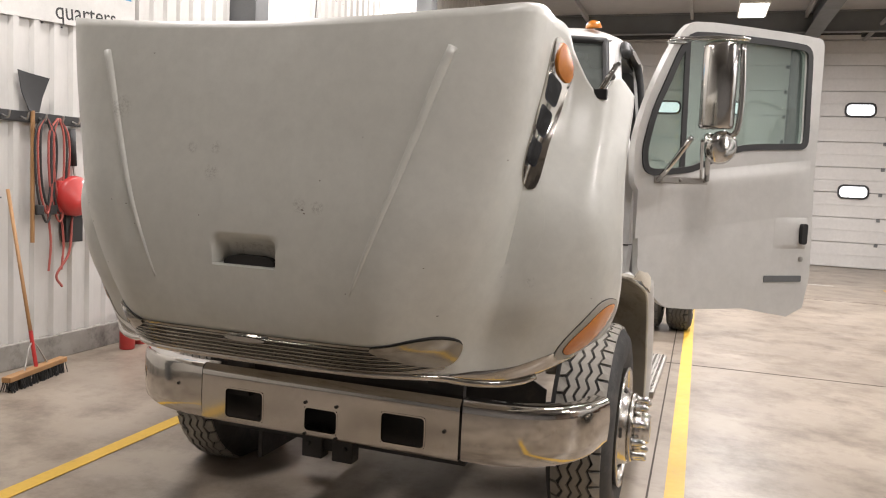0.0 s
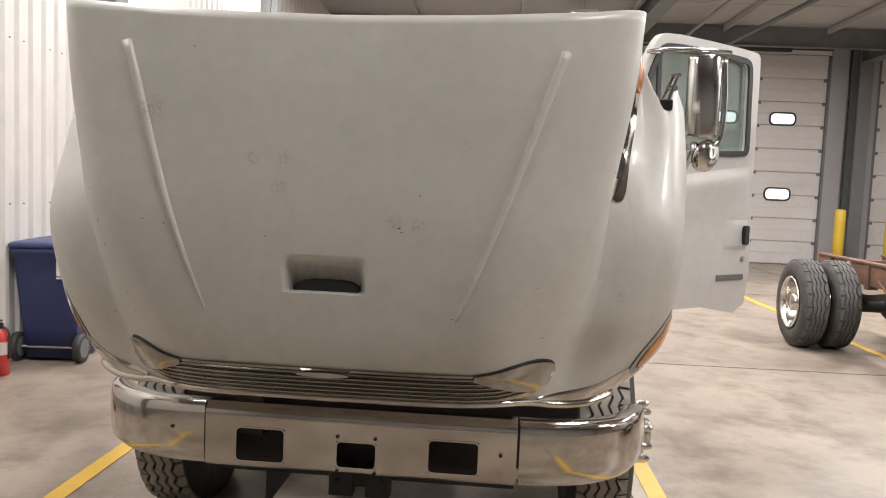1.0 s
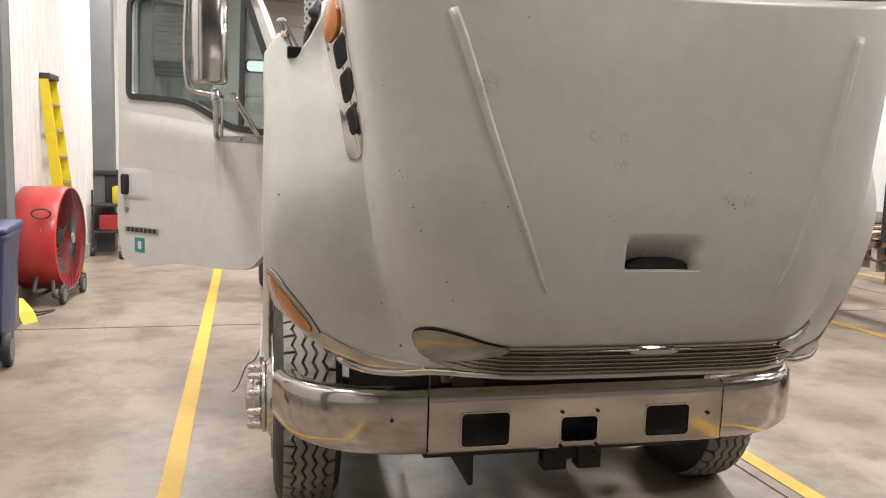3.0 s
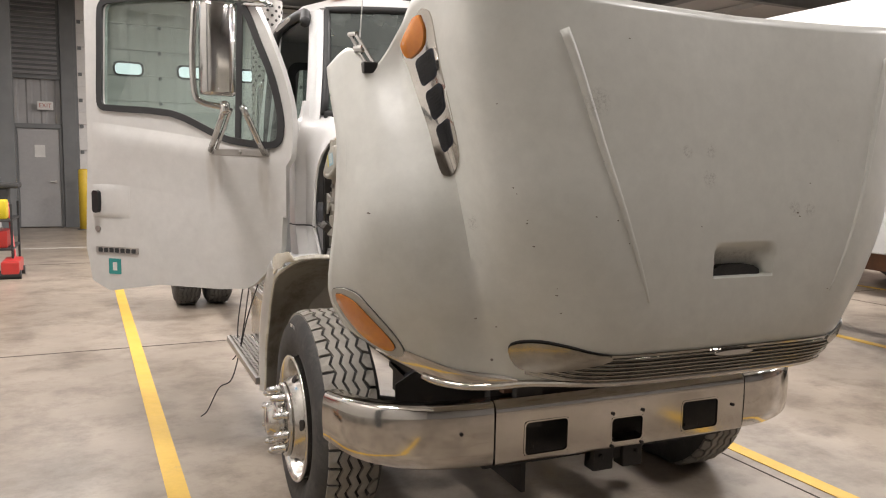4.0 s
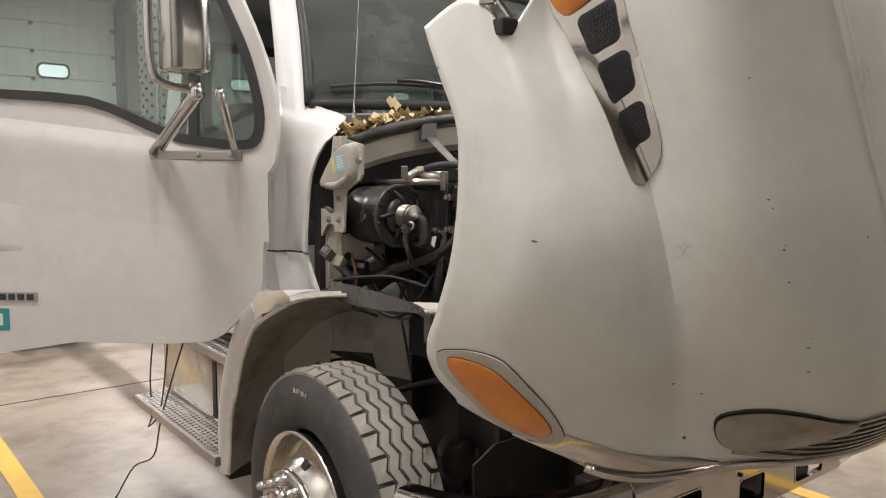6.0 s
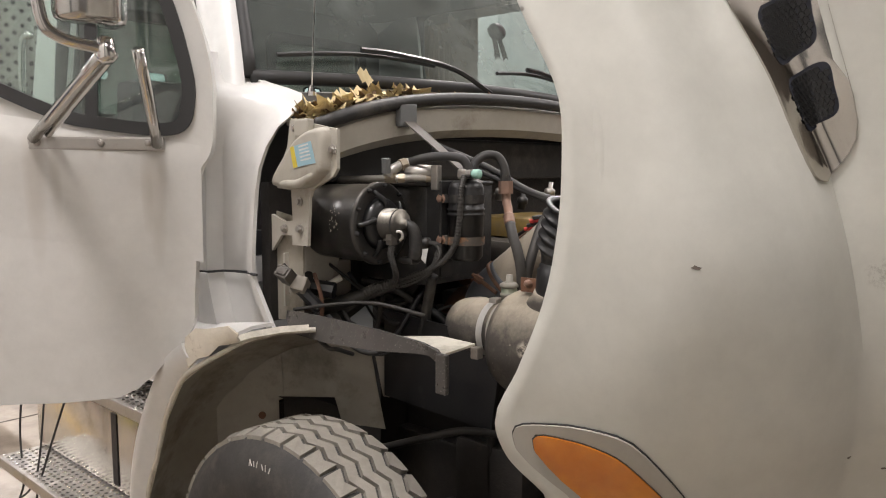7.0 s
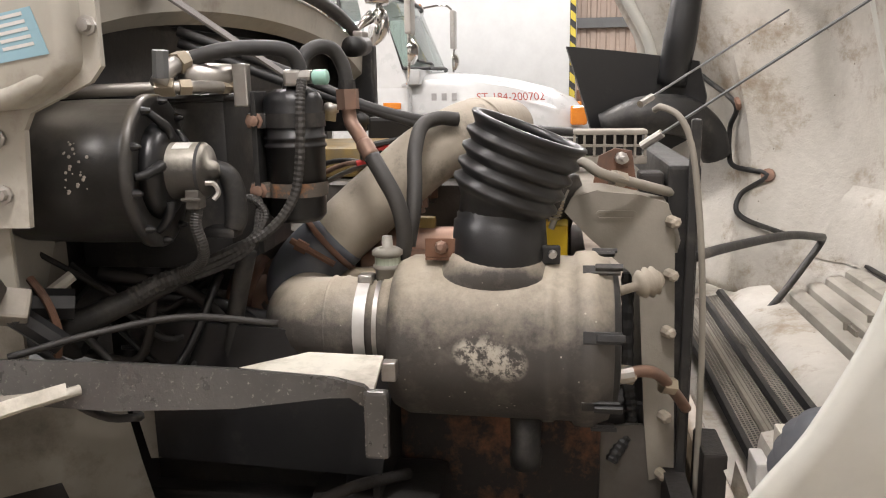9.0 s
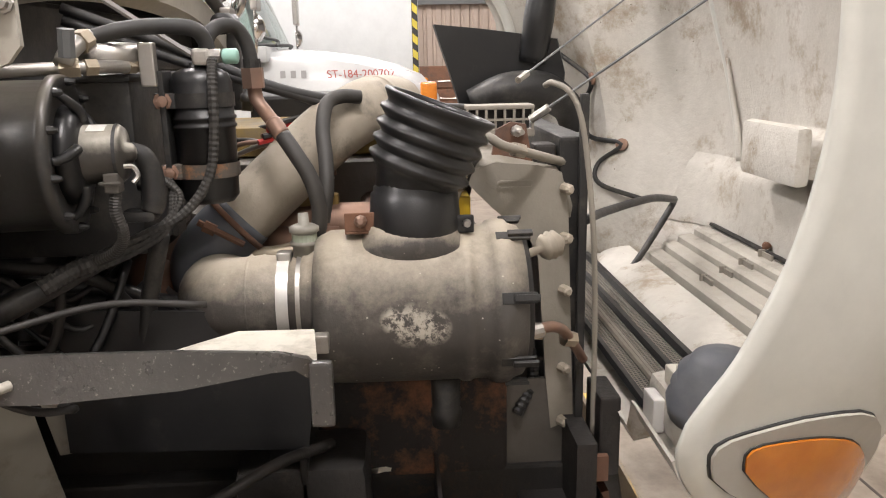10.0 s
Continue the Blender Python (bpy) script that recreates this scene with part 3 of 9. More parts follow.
        hall_part("trim", boxes(((a - 0.1, Y1 - 0.05, 5.45), (b + 0.1, Y1 + 0.06, 5.6))), SHUTTER, "white header over the overhead door")
        # torsion springs on their shaft
        bm = bmesh.new()
        mid = (a + b) / 2
        rod((a, Y1 - 0.2, 5.55), (b, Y1 - 0.2, 5.55), 0.02, bm)
        for s in (-1, 1):
            rod((mid + s * 0.15, Y1 - 0.2, 5.55), (mid + s * 1.6, Y1 - 0.2, 5.55), 0.075, bm, 14)
        hall_part("spring_shaft", bm, GASKET, "black torsion springs over the overhead door")
    # personnel door, louvre and exit sign
    dr = hall_part("door_4", boxes(((-3.36, Y1 - 0.02, 0.02), (-2.50, Y1 + 0.05, 2.3)), bevel=0.01), WALL_GREY, "closed grey steel exit door")
    hall_part("door_frame", boxes(((-3.44, Y1 - 0.05, 0), (-3.365, Y1 + 0.08, 2.31)), ((-2.495, Y1 - 0.05, 0), (-2.43, Y1 + 0.08, 2.31)), ((-3.44, Y1 - 0.06, 2.312), (-2.43, Y1 + 0.08, 2.42)), bevel=0.006), STEEL_GREY, "", "", dr)
    hall_part("notice", boxes(((-3.02, Y1 - 0.027, 1.65), (-2.80, Y1 - 0.02, 1.93))), PALE, "white paper notice", "", dr)
    bm = rod((-2.60, Y1 - 0.02, 1.08), (-2.60, Y1 - 0.08, 1.08), 0.03)
    rod((-2.60, Y1 - 0.07, 1.08), (-2.72, Y1 - 0.07, 1.08), 0.014, bm)
    hall_part("door_handle", bm, DULL_STEEL, "lever handle", "", dr)
    lv = hall_part("louvre", boxes(((-3.5, Y1 - 0.03, 3.45), (-2.43, Y1 + 0.1, 5.3))), STEEL_GREY, "dark grey wall louvre with sloping blades")
    for i in range(15):
        bm = boxes(((-3.44, -0.045, -0.006), (-2.49, 0.045, 0.006)))
        bm.transform(Matrix.Translation((0, Y1 - 0.075, 3.58 + i * 0.115)) @ Matrix.Rotation(radians(40), 4, "X"))
        hall_part("slat", bm, WALL_GREY, "", "", lv)
    # right, front walls and the roof; the front wall is unseen, grey to bounce less light
    bm = ribbed(Y0, Y1, 0, WALL_TOP)
    bm.transform(Matrix.Translation((X1, 0, 0)) @ Matrix.Rotation(radians(90), 4, "Z"))
    hall_part("wall_east", bm, ORANGE_TAN, "tan ribbed metal side wall")
    hall_part("wall_east_back", boxes(((X1 + 0.04, Y0, 0), (X1 + 0.25, Y1, WALL_TOP))), ORANGE_TAN, "plain side wall")
    bm = ribbed(X0, X1, 0, WALL_TOP)
    bm.transform(Matrix.Translation((0, Y0, 0)))
    hall_part("wall_south", bm, WALL_GREY, "unseen grey ribbed metal front wall, added to close the hall")
    hall_part("wall_south_back", boxes(((X0, Y0 - 0.25, 0), (X1, Y0 - 0.04, WALL_TOP))), WALL_GREY, "unseen plain front wall, added to close the hall")
    hall_part("ceiling", boxes(((X0 - 0.3, Y0 - 0.3, WALL_TOP), (X1 + 0.3, Y1 + 0.4, WALL_TOP + 0.2)), *[((X0, y, WALL_TOP - 0.012), (X1, y + 0.03, WALL_TOP)) for y in range(-8, 18, 2)]), CEILING_MAT, "grey roof liner with panel seams")
    for y in (-1.07, 4.75, 10.48, 16.13):
        bm = boxes(((X0, y - 0.09, 5.28), (X1, y + 0.09, 5.30)), ((X0, y - 0.09, 5.72), (X1, y + 0.09, 5.745)), ((X0, y - 0.012, 5.30), (X1, y + 0.012, 5.72)))
        hall_part("roof_beam", bm, STEEL_GREY, "dark grey steel roof beam")
    for x in (-1.4, 1.0, 3.4, 5.8, 8.2, 10.6, 13.0):
        hall_part("purlin", boxes(((x - 0.03, Y0, 5.60), (x + 0.03, Y1, 5.73))), CEILING_MAT, "thin steel purlin under the roof liner")
    hall_part("pipe", rod((4.9, Y0, 5.45), (4.9, Y1, 5.45), 0.045), WALL_GREY, "grey pipe run under the roof")
    hall_part("pipe", rod((6.7, 9.0, 5.5), (5.6, 17.7, 5.2), 0.05), STEEL_GREY, "dark diagonal brace under the roof")


def bay_lamp(x, y):
    t = thing("ceiling_light", HALL @ Vector((x, y, CEILING_Z - 0.4)), "added white high-bay ceiling light with a glowing diffuser, out of view", "ceiling light", "high-bay lights")
    for name, bm, mt in (("housing", boxes(((x - 0.28, y - 0.63, CEILING_Z - 0.47), (x + 0.28, y + 0.63, CEILING_Z - 0.40)), bevel=0.01), PALE),
                         ("diffuser", boxes(((x - 0.25, y - 0.6, CEILING_Z - 0.485), (x + 0.25, y + 0.6, CEILING_Z - 0.472))), LAMP_PANE)):
        bm.transform(HALL)
        part(name, bm, mt, t)
    for s in (-0.5, 0.5):
        bm = rod((x, y + s, CEILING_Z - 0.4), (x, y + s, CEILING_Z), 0.006)
        bm.transform(HALL)
        part("hanger", bm, DULL_STEEL, t)


build_hall()
for lx, ly in LAMP_PLACES:
    bay_lamp(lx, ly)


def bollard(x, y, h, r):
    b = thing("bollard", (x, y, 0), "yellow painted steel bollard on the concrete floor", "bollard", "door bollards")
    part("post", lathe([(0, r), (h - 0.05, r), (h - 0.012, r * 0.8), (h, 0.0)], (x, y, 0), seg=20), BOLLARD, b, smooth=40)
    part("base_plate", lathe([(0.0, r + 0.05), (0.012, r + 0.05)], (x, y, 0), seg=20), STEEL_GREY, b)


for bx, by, bh in ((-2.0, 17.3, 1.40), (8.68, 15.8, 1.53), (9.85, 15.8, 1.56)):
    bollard(*(HALL @ Vector((bx, by, 0))).xy, bh, 0.12)
es = tagged(part("exit_sign", (lambda b: (b.transform(HALL), b)[1])(boxes(((-2.93, 17.93, 2.74), (-2.60, 17.99, 2.93)), bevel=0.008)), PALE, None), "small white exit sign with red letters above a door", "sign")
letters("lettering", "EXIT", 0.13, INK_RED, HALL @ flat((1, 0, 0), (0, 0, 1), (0, -1, 0), (-2.765, 17.927, 2.835)), es)


# ---- the truck: hood, bumper, wheels ----
truck = thing("truck", (0, 0, 0), "white conventional truck with its hood tilted forward and both doors open", "truck")

# hood cross-sections at rising heights, from the middle to the wheel-arch edge; x right, y back
LEVELS = (0.93, 1.06, 1.25, 1.5, 1.75, 2.0, 2.22)
SECTIONS = (
    ((0, -.485), (.38, -.475), (.55, -.425), (.66, -.34), (.76, -.265), (.88, -.2), (.98, -.12), (1.05, -.04)),
    ((0, -.575), (.38, -.565), (.55, -.52), (.695, -.395), (.795, -.272), (.95, -.21), (1.10, -.075), (1.20, .10)),
    ((0, -.605), (.38, -.605), (.56, -.585), (.74, -.465), (.852, -.308), (1.03, -.245), (1.185, -.08), (1.25, .165)),
    ((0, -.605), (.40, -.61), (.63, -.59), (.828, -.478), (.897, -.285), (1.05, -.25), (1.19, -.146), (1.255, .065)),
    ((0, -.575), (.40, -.582), (.68, -.56), (.895, -.44), (.927, -.222), (1.035, -.155), (1.165, -.085), (1.25, .062)),
    ((0, -.54), (.40, -.55), (.72, -.53), (.94, -.42), (.962, -.187), (1.02, -.042), (1.165, .03), (1.25, .195)),
    ((0, -.50), (.40, -.515), (.75, -.50), (.96, -.41), (.980, -.175), (1.025, -.045), (1.13, .03), (1.21, .19)),
)
LOW_EDGE = (.945, .945, .943, .928, .904, .903, .936, 1.075)
TOP_U = (0, 1, 2, 3, 4, 4.7, 5.15, 5.45, 5.75, 6.1, 6.4, 7)
TOP_EDGE = (2.18, 2.185, 2.205, 2.235, 2.235, 2.21, 2.11, 2.03, 1.985, 2.045, 2.065, 2.005)
HOOD_X = -0.018
ARCH = ((1.09, .10), (1.14, .165), (1.21, .185), (1.31, .13), (1.43, .08), (1.55, .056), (1.65, .052), (1.76, .063), (1.87, .12), (2.01, .195), (2.2, .3))


def cubic(xs, ys, x):
    """Catmull-Rom through (xs, ys)."""
    x = min(max(x, xs[0]), xs[-1])
    i = min(max(int(np.searchsorted(xs, x)) - 1, 0), len(xs) - 2)
    h = xs[i + 1] - xs[i]
    slope = lambda k: (ys[min(k + 1, len(ys) - 1)] - ys[max(k - 1, 0)]) / (xs[min(k + 1, len(xs) - 1)] - xs[max(k - 1, 0)])
    s = (x - xs[i]) / h
    return (2 * s ** 3 - 3 * s * s + 1) * ys[i] + (s ** 3 - 2 * s * s + s) * h * slope(i) + (3 * s * s - 2 * s ** 3) * ys[i + 1] + (s ** 3 - s * s) * h * slope(i + 1)


US = list(range(8))
HOLE = (-0.149, 0.115, 1.312, 1.420)


def across(ys, a, sharp):
    """Catmull-Rom over US with creases: {knot: how sharp}."""
    i = min(int(a), 6)
    s = a - i
    mid = lambda k: (ys[min(k + 1, 7)] - ys[max(k - 1, 0)]) / (min(k + 1, 7) - max(k - 1, 0))
    m0 = mid(i) + (ys[i + 1] - ys[i] - mid(i)) * sharp.get(i, 0)
    m1 = mid(i + 1) + (ys[i + 1] - ys[i] - mid(i + 1)) * sharp.get(i + 1, 0)
    return (2 * s ** 3 - 3 * s * s + 1) * ys[i] + (s ** 3 - 2 * s * s + s) * m0 + (3 * s * s - 2 * s ** 3) * ys[i + 1] + (s ** 3 - s * s) * m1


def hood_point(u, z):
    """u: 0 middle to 7 arch edge, signed by side."""
    s, a = (-1 if u < 0 else 1), abs(u)
    row = [(cubic(LEVELS, [sec[k][0] for sec in SECTIONS], z), cubic(LEVELS, [sec[k][1] for sec in SECTIONS], z)) for k in US]
    sharp = {4: cubic((0.9, 1.0, 1.15, 1.3, 1.6, 1.75, 1.9, 2.3), (0.1, 0.25, 0.9, 1.1, 1.1, 0.7, 0.1, 0.0), z), 5: cubic((0.9, 1.7, 1.85, 2.0, 2.3), (0, 0, 0.5, 0.9, 0.9), z)}
    x, y = across([r[0] for r in row], a, sharp), across([r[1] for r in row], a, sharp)
    if a > 6:
        y += (cubic([q[0] for q in ARCH], [q[1] for q in ARCH], z) - row[7][1]) * (a - 6) ** 2
    return Vector((s * x * (1 - 0.009 * max(0, a - 5)) + HOOD_X, y, z))


def hood_at(x, z):
    """The point of the hood's face at that x and z."""
    lo, hi = 0.0, 7.0
    for _ in range(24):
        mid = (lo + hi) / 2
        lo, hi = (mid, hi) if abs(hood_point(mid, z).x - HOOD_X) < abs(x) else (lo, mid)
    return hood_point(math.copysign(lo, x), z)


def hood_shell():
    us = [k * 0.125 for k in range(57)]
    edges = [HOLE[0], HOLE[1]]
    us = sorted(set([-u for u in us] + us))
    # columns on the edges of the hand recess; x is about 0.4 u near the middle
    for e in edges:
        u = math.copysign(next(q / 2000 for q in range(2000) if hood_point(q / 2000, 1.36).x - HOOD_X >= abs(e - HOOD_X)), e)
        us = [q for q in us if abs(q - u) > 0.05] + [u, u + math.copysign(0.03, u), u - math.copysign(0.025, u), u - math.copysign(0.055, u), u - math.copysign(0.085, u)]
    us.sort()
    mids = sorted({1.2 + 0.7 * k / 24 for k in range(25)} - {m for m in [1.2 + 0.7 * k / 24 for k in range(25)] if 1.295 < m < 1.435} | {1.304, HOLE[2], 1.325, 1.345, 1.365, 1.38, 1.393, 1.405, HOLE[3], 1.428})
    bm = bmesh.new()
    rows = []
    for u in us:
        a = abs(u)
        lo, hi = cubic(US, LOW_EDGE, a), cubic(TOP_U, TOP_EDGE, a)
        zs = [lo + (1.2 - lo) * k / 10 for k in range(10)] + mids + [1.9 + (hi - 1.9) * k / 10 for k in range(1, 11)]
        row = []
        for z in zs:
            p = hood_point(u, z)
            if HOLE[0] <= p.x <= HOLE[1] and HOLE[2] - 1e-4 <= z <= HOLE[3] + 1e-4:
                into = 0.074 - 0.020 * (z - HOLE[2]) / (HOLE[3] - HOLE[2])
                side = min(p.x - HOLE[0], HOLE[1] - p.x)
                ease = lambda q: min(1.0, max(0.0, q)) ** 2 * (3 - 2 * min(1.0, max(0.0, q)))
                p.y += into * ease(0.06 + side / 0.036) * ease(0.05 + (HOLE[3] - z) / 0.05)
            row.append(bm.verts.new(p))
        rows.append(row)
    for a, b in zip(rows, rows[1:]):
        for i in range(len(a) - 1):
            bm.faces.new((a[i], b[i], b[i + 1], a[i + 1]))
    bm.normal_update()
    if sum(f.normal.y for f in bm.faces) > 0:
        bmesh.ops.reverse_faces(bm, faces=bm.faces)
    return bm


hood = part("hood", hood_shell(), (HOOD_PAINT, INNER_GLASS), truck, "white tilted fibreglass hood with fenders, worn paint and smudges", smooth=50)
sol = hood.modifiers.new("thickness", "SOLIDIFY")
sol.thickness, sol.offset, sol.material_offset, sol.material_offset_rim = 0.009, -1, 1, 0


def on_hood(u, z, out=0.0):
    p = hood_point(u, z)
    du, dz = hood_point(u + 0.02, z) - p, hood_point(u, z + 0.01) - p
    n = du.cross(dz).normalized()
    if n.y > 0 and abs(u) < 4 or n.x * u < 0 and abs(u) >= 4:
        n = -n
    return p + n * out


def u_of(x, z):
    lo, hi = 0.0, 7.0
    for _ in range(24):
        mid = (lo + hi) / 2
        lo, hi = (mid, hi) if hood_point(mid, z).x - HOOD_X < abs(x) else (lo, mid)
    return math.copysign(lo, x)


for s in (-1, 1):
    # pressed creases that narrow towards the nose
    pts, rs = [], []
    for k in range(17):
        q = k / 16
        z = 2.078 - 0.84 * q
        x = s * (0.702 - 0.302 * (q ** 0.9) + 0.02 * math.sin(q * math.pi))
        pts.append(on_hood(u_of(x - HOOD_X, z), z, -0.0025))
        rs.append(0.0125 * (1 - q) ** 0.6 + 0.0048)
    part("crease", tube(pts, rs, seg=8, per=2), HOOD_PAINT, hood, "pressed raised crease in the hood", smooth=60)
for s in (-1, 1):
    part("edge_ridge", tube([on_hood(s * 6.68, 1.42 + 0.055 * k, -0.0185 - 0.001 * abs(k - 5)) for k in range(11)], 0.020, seg=24, per=2), HOOD_PAINT, hood, "faint pressed ridge beside the wheel arch", smooth=60)
part("slot", prism([(-0.124, 1.307), (0.090, 1.307), (0.086, 1.324), (0.062, 1.338), (0.03, 1.343), (-0.066, 1.343), (-0.096, 1.338), (-0.120, 1.324)], 0.034, flat((1, 0, 0), (0, 0, 1), (0, -1, 0), (0, -0.540, 0))), GRIME, hood, "dark slot in the hand recess")

# chrome grille along the nose
def grille_band(z0, z1, u_end, out, n=40, rows=4):
    grid = []
    for j in range(rows + 1):
        row = []
        for i in range(n + 1):
            u = -u_end + 2 * u_end * i / n
            tip = max(0.0, abs(u) / u_end - 0.78) / 0.22
            zz = (z0 + (z1 - z0) * j / rows) * (1 - tip * 0.0) + tip * 0.03 * (1 - abs(2 * j / rows - 1))
            lift = 0.012 * tip
            row.append(on_hood(u, max(zz + lift, cubic(US, LOW_EDGE, abs(u)) + 0.002), out))
        grid.append(row)
    return sheet(grid, 0.006)


grille = part("grille", grille_band(0.958, 1.062, 3.1, 0.008, rows=3), GRILLE_CHROME, hood, "tarnished chrome grille with thin horizontal bars", smooth=40)
for i in range(6):
    z = 0.969 + 0.0158 * i
    part("bar", tube([on_hood(u * 0.25, z + 0.004 * max(0, abs(u) - 8), 0.0085) for u in range(-12, 13)], 0.0042, seg=8, per=1), GRILLE_CHROME, grille, smooth=60)
for i in range(5):
    z = 0.977 + 0.0158 * i
    part("gap", tube([on_hood(u * 0.25, z + 0.004 * max(0, abs(u) - 8), 0.0082) for u in range(-12, 13)], 0.0014, seg=6, per=1), GASKET, grille)
badge = prism([(0.085 * math.cos(a), 0.008 * math.sin(a)) for a in [2 * math.pi * k / 24 for k in range(24)]], 0.01, flat((1, 0, 0), (0, 0, 1), (0, -1, 0), on_hood(0, 1.046, 0.012)))
part("emblem", badge, BRIGHT_CHROME, hood, "oval chrome emblem without lettering")
GRILLE_TIP = [(1.5, 1.060), (1.95, 1.070), (2.35, 1.086), (2.8, 1.096), (3.2, 1.086), (3.42, 1.064), (3.40, 1.022), (3.2, 0.990), (2.75, 0.985), (2.3, 1.0), (1.9, 1.022), (1.5, 1.045)]
# chrome lip along the lower edge, from lamp to lamp
lip = [on_hood(-5.9 + 11.8 * k / 60, cubic(US, LOW_EDGE, abs(-5.9 + 11.8 * k / 60)) + 0.004, 0.004) for k in range(61)]
part("lower_trim", tube(lip, 0.0135, seg=8, per=1), CHROME, hood, "chrome strip along the hood's lower edge", smooth=60)


def hood_blob(outline, out, thick=0.008, rings_n=4, dome=0.0):
    """A filled outline of (u, z) laid on the hood, domed towards its middle."""
    pts = smooth_path([Vector((u, z, 0)) for u, z in outline + outline[:1]], 3)[:-1]
    cu, cz = sum(p.x for p in pts) / len(pts), sum(p.y for p in pts) / len(pts)
    bm = bmesh.new()
    loops = []
    for k in range(rings_n):
        q = 1 - k / rings_n
        loops.append([bm.verts.new(on_hood(cu + (p.x - cu) * q, cz + (p.y - cz) * q, out + dome * (1 - q * q))) for p in pts])
    rim = [bm.verts.new(on_hood(p.x, p.y, out - thick)) for p in pts]
    mid = bm.verts.new(on_hood(cu, cz, out + dome))
    n = len(pts)
    for A, B in zip([rim] + loops, loops):
        for i in range(n):
            bm.faces.new((A[i], A[(i + 1) % n], B[(i + 1) % n], B[i]))
    for i in range(n):
        bm.faces.new((loops[-1][i], loops[-1][(i + 1) % n], mid))
    bmesh.ops.recalc_face_normals(bm, faces=bm.faces)
    return bm


for s in (-1, 1):
    part("grille_cap", hood_blob([(s * u, z) for u, z in GRILLE_TIP], 0.013, 0.014, 4, 0.006), GRILLE_CHROME, hood, "rounded chrome end of the grille", smooth=40)
    part("cap_seam", hood_blob([(s * (2.5 + (u - 2.5) * 1.03), 1.042 + (z - 1.042) * 1.1) for u, z in GRILLE_TIP], 0.004, 0.005, 3), GASKET, hood)


for s in (-1, 1):
    # side intake: chrome surround, three dark meshes, amber marker on top
    surround = [(4.12, 1.625), (3.9, 1.655), (3.72, 1.72), (3.75, 1.85), (3.84, 1.98), (3.98, 2.14), (4.2, 2.175), (4.40, 2.17), (4.75, 2.13), (5.02, 2.085), (5.02, 2.04), (4.84, 1.99), (4.68, 1.90), (4.5, 1.79), (4.42, 1.70), (4.32, 1.635)]
    vent = part("side_vent", hood_blob([(s * u, z) for u, z in surround], 0.005, 0.008), CHROME, hood, "chrome side intake surround", smooth=40)
    for quad in (((4.60, 2.01), (3.99, 2.05), (3.96, 1.955), (4.46, 1.92)), ((4.42, 1.90), (3.90, 1.935), (3.87, 1.845), (4.31, 1.805)), ((4.29, 1.785), (3.82, 1.82), (3.81, 1.735), (4.19, 1.70))):
        out = []
        for i in range(4):
            a, b = Vector(quad[i]), Vector(quad[(i + 1) % 4])
            out += [tuple(a.lerp(b, q)) for q in (0.14, 0.5, 0.86)]
        out = [(s * u, z) for u, z in out]
        mesh = part("vent_mesh", hood_blob(out, 0.0068, 0.004, 3), VENT_NAVY, vent, "dark honeycomb mesh")
        bm = bmesh.new()
        for i in range(8):
            for j in range(9):
                p, r = 0.05 + 0.9 * (j + (0.75 if i % 2 else 0.25)) / 9, 0.06 + 0.88 * (i + 0.5) / 8
                if p > 0.93 or (i in (0, 7) and (p < 0.14 or p > 0.86)):
                    continue
                c = Vector(quad[0]).lerp(Vector(quad[1]), p).lerp(Vector(quad[3]).lerp(Vector(quad[2]), p), r)
                q = on_hood(s * c.x, c.y, 0.0069)
                lathe([(0, 0.0068), (0.0018, 0.0063), (0.0018, 0.0053), (0.0002, 0.005)], q, (on_hood(s * c.x, c.y, 0.03) - q).normalized(), 6, bm)
        tagged(part("honeycomb", bm, BLACK_PLASTIC, vent), kind="stuff")
    amber = [(4.36, 2.158), (4.62, 2.145), (4.95, 2.085), (4.98, 2.055), (4.80, 2.02), (4.55, 2.03), (4.28, 2.06), (4.22, 2.11)]
    part("marker_lamp", hood_blob([(s * u, z) for u, z in amber], 0.012, 0.010, 5, 0.010), AMBER, vent, "amber side marker lens", smooth=60)
    # turn lamp at the fender's lower corner
    lens = [(6.72, 1.165), (6.69, 1.192), (6.5, 1.196), (6.32, 1.19), (6.15, 1.17), (5.95, 1.11), (5.86, 1.06), (5.92, 1.034), (6.16, 1.022), (6.43, 1.05), (6.6, 1.10)]
    rim = [(6.87, 1.16), (6.84, 1.20), (6.66, 1.215), (6.4, 1.222), (6.1, 1.208), (5.86, 1.14), (5.74, 1.075), (5.75, 1.03), (5.9, 1.003), (6.2, 0.998), (6.55, 1.035), (6.74, 1.095)]
    about = lambda o, k: [(s * (6.28 + (u - 6.28) * k), 1.11 + (z - 1.11) * k) for u, z in o]
    part("lamp_gap", hood_blob(about(rim, 1.038), 0.003, 0.004, 3), GASKET, hood, "dark gap round the lamp", smooth=60)
    part("lamp_rim", hood_blob(about(rim, 1.02), 0.007, 0.006, 3), LENS_EDGE, hood, "aged pale rim of the turn lamp", smooth=60)
    part("lamp_seam", hood_blob(about(lens, 1.07), 0.0085, 0.004, 3), GASKET, hood, smooth=60)
    part("turn_lamp", hood_blob(about(lens, 1.05), 0.011, 0.006, 5, 0.006), AMBER, hood, "amber turn signal lens", smooth=60)
    # chrome ribbon along the lower edge, from the lamp to the grille
    ribbon = []
    for k in range(25):
        u = 3.3 + 3.2 * k / 24
        lo = cubic(US, LOW_EDGE, u) + 0.010
        hi = max(lo + 0.004, cubic((3.3, 4.0, 4.4, 5.08, 5.5, 5.75, 5.95, 6.25, 6.5), (0.944, 0.953, 0.958, 0.980, 1.008, 1.024, 1.006, 1.0, 1.012), u))
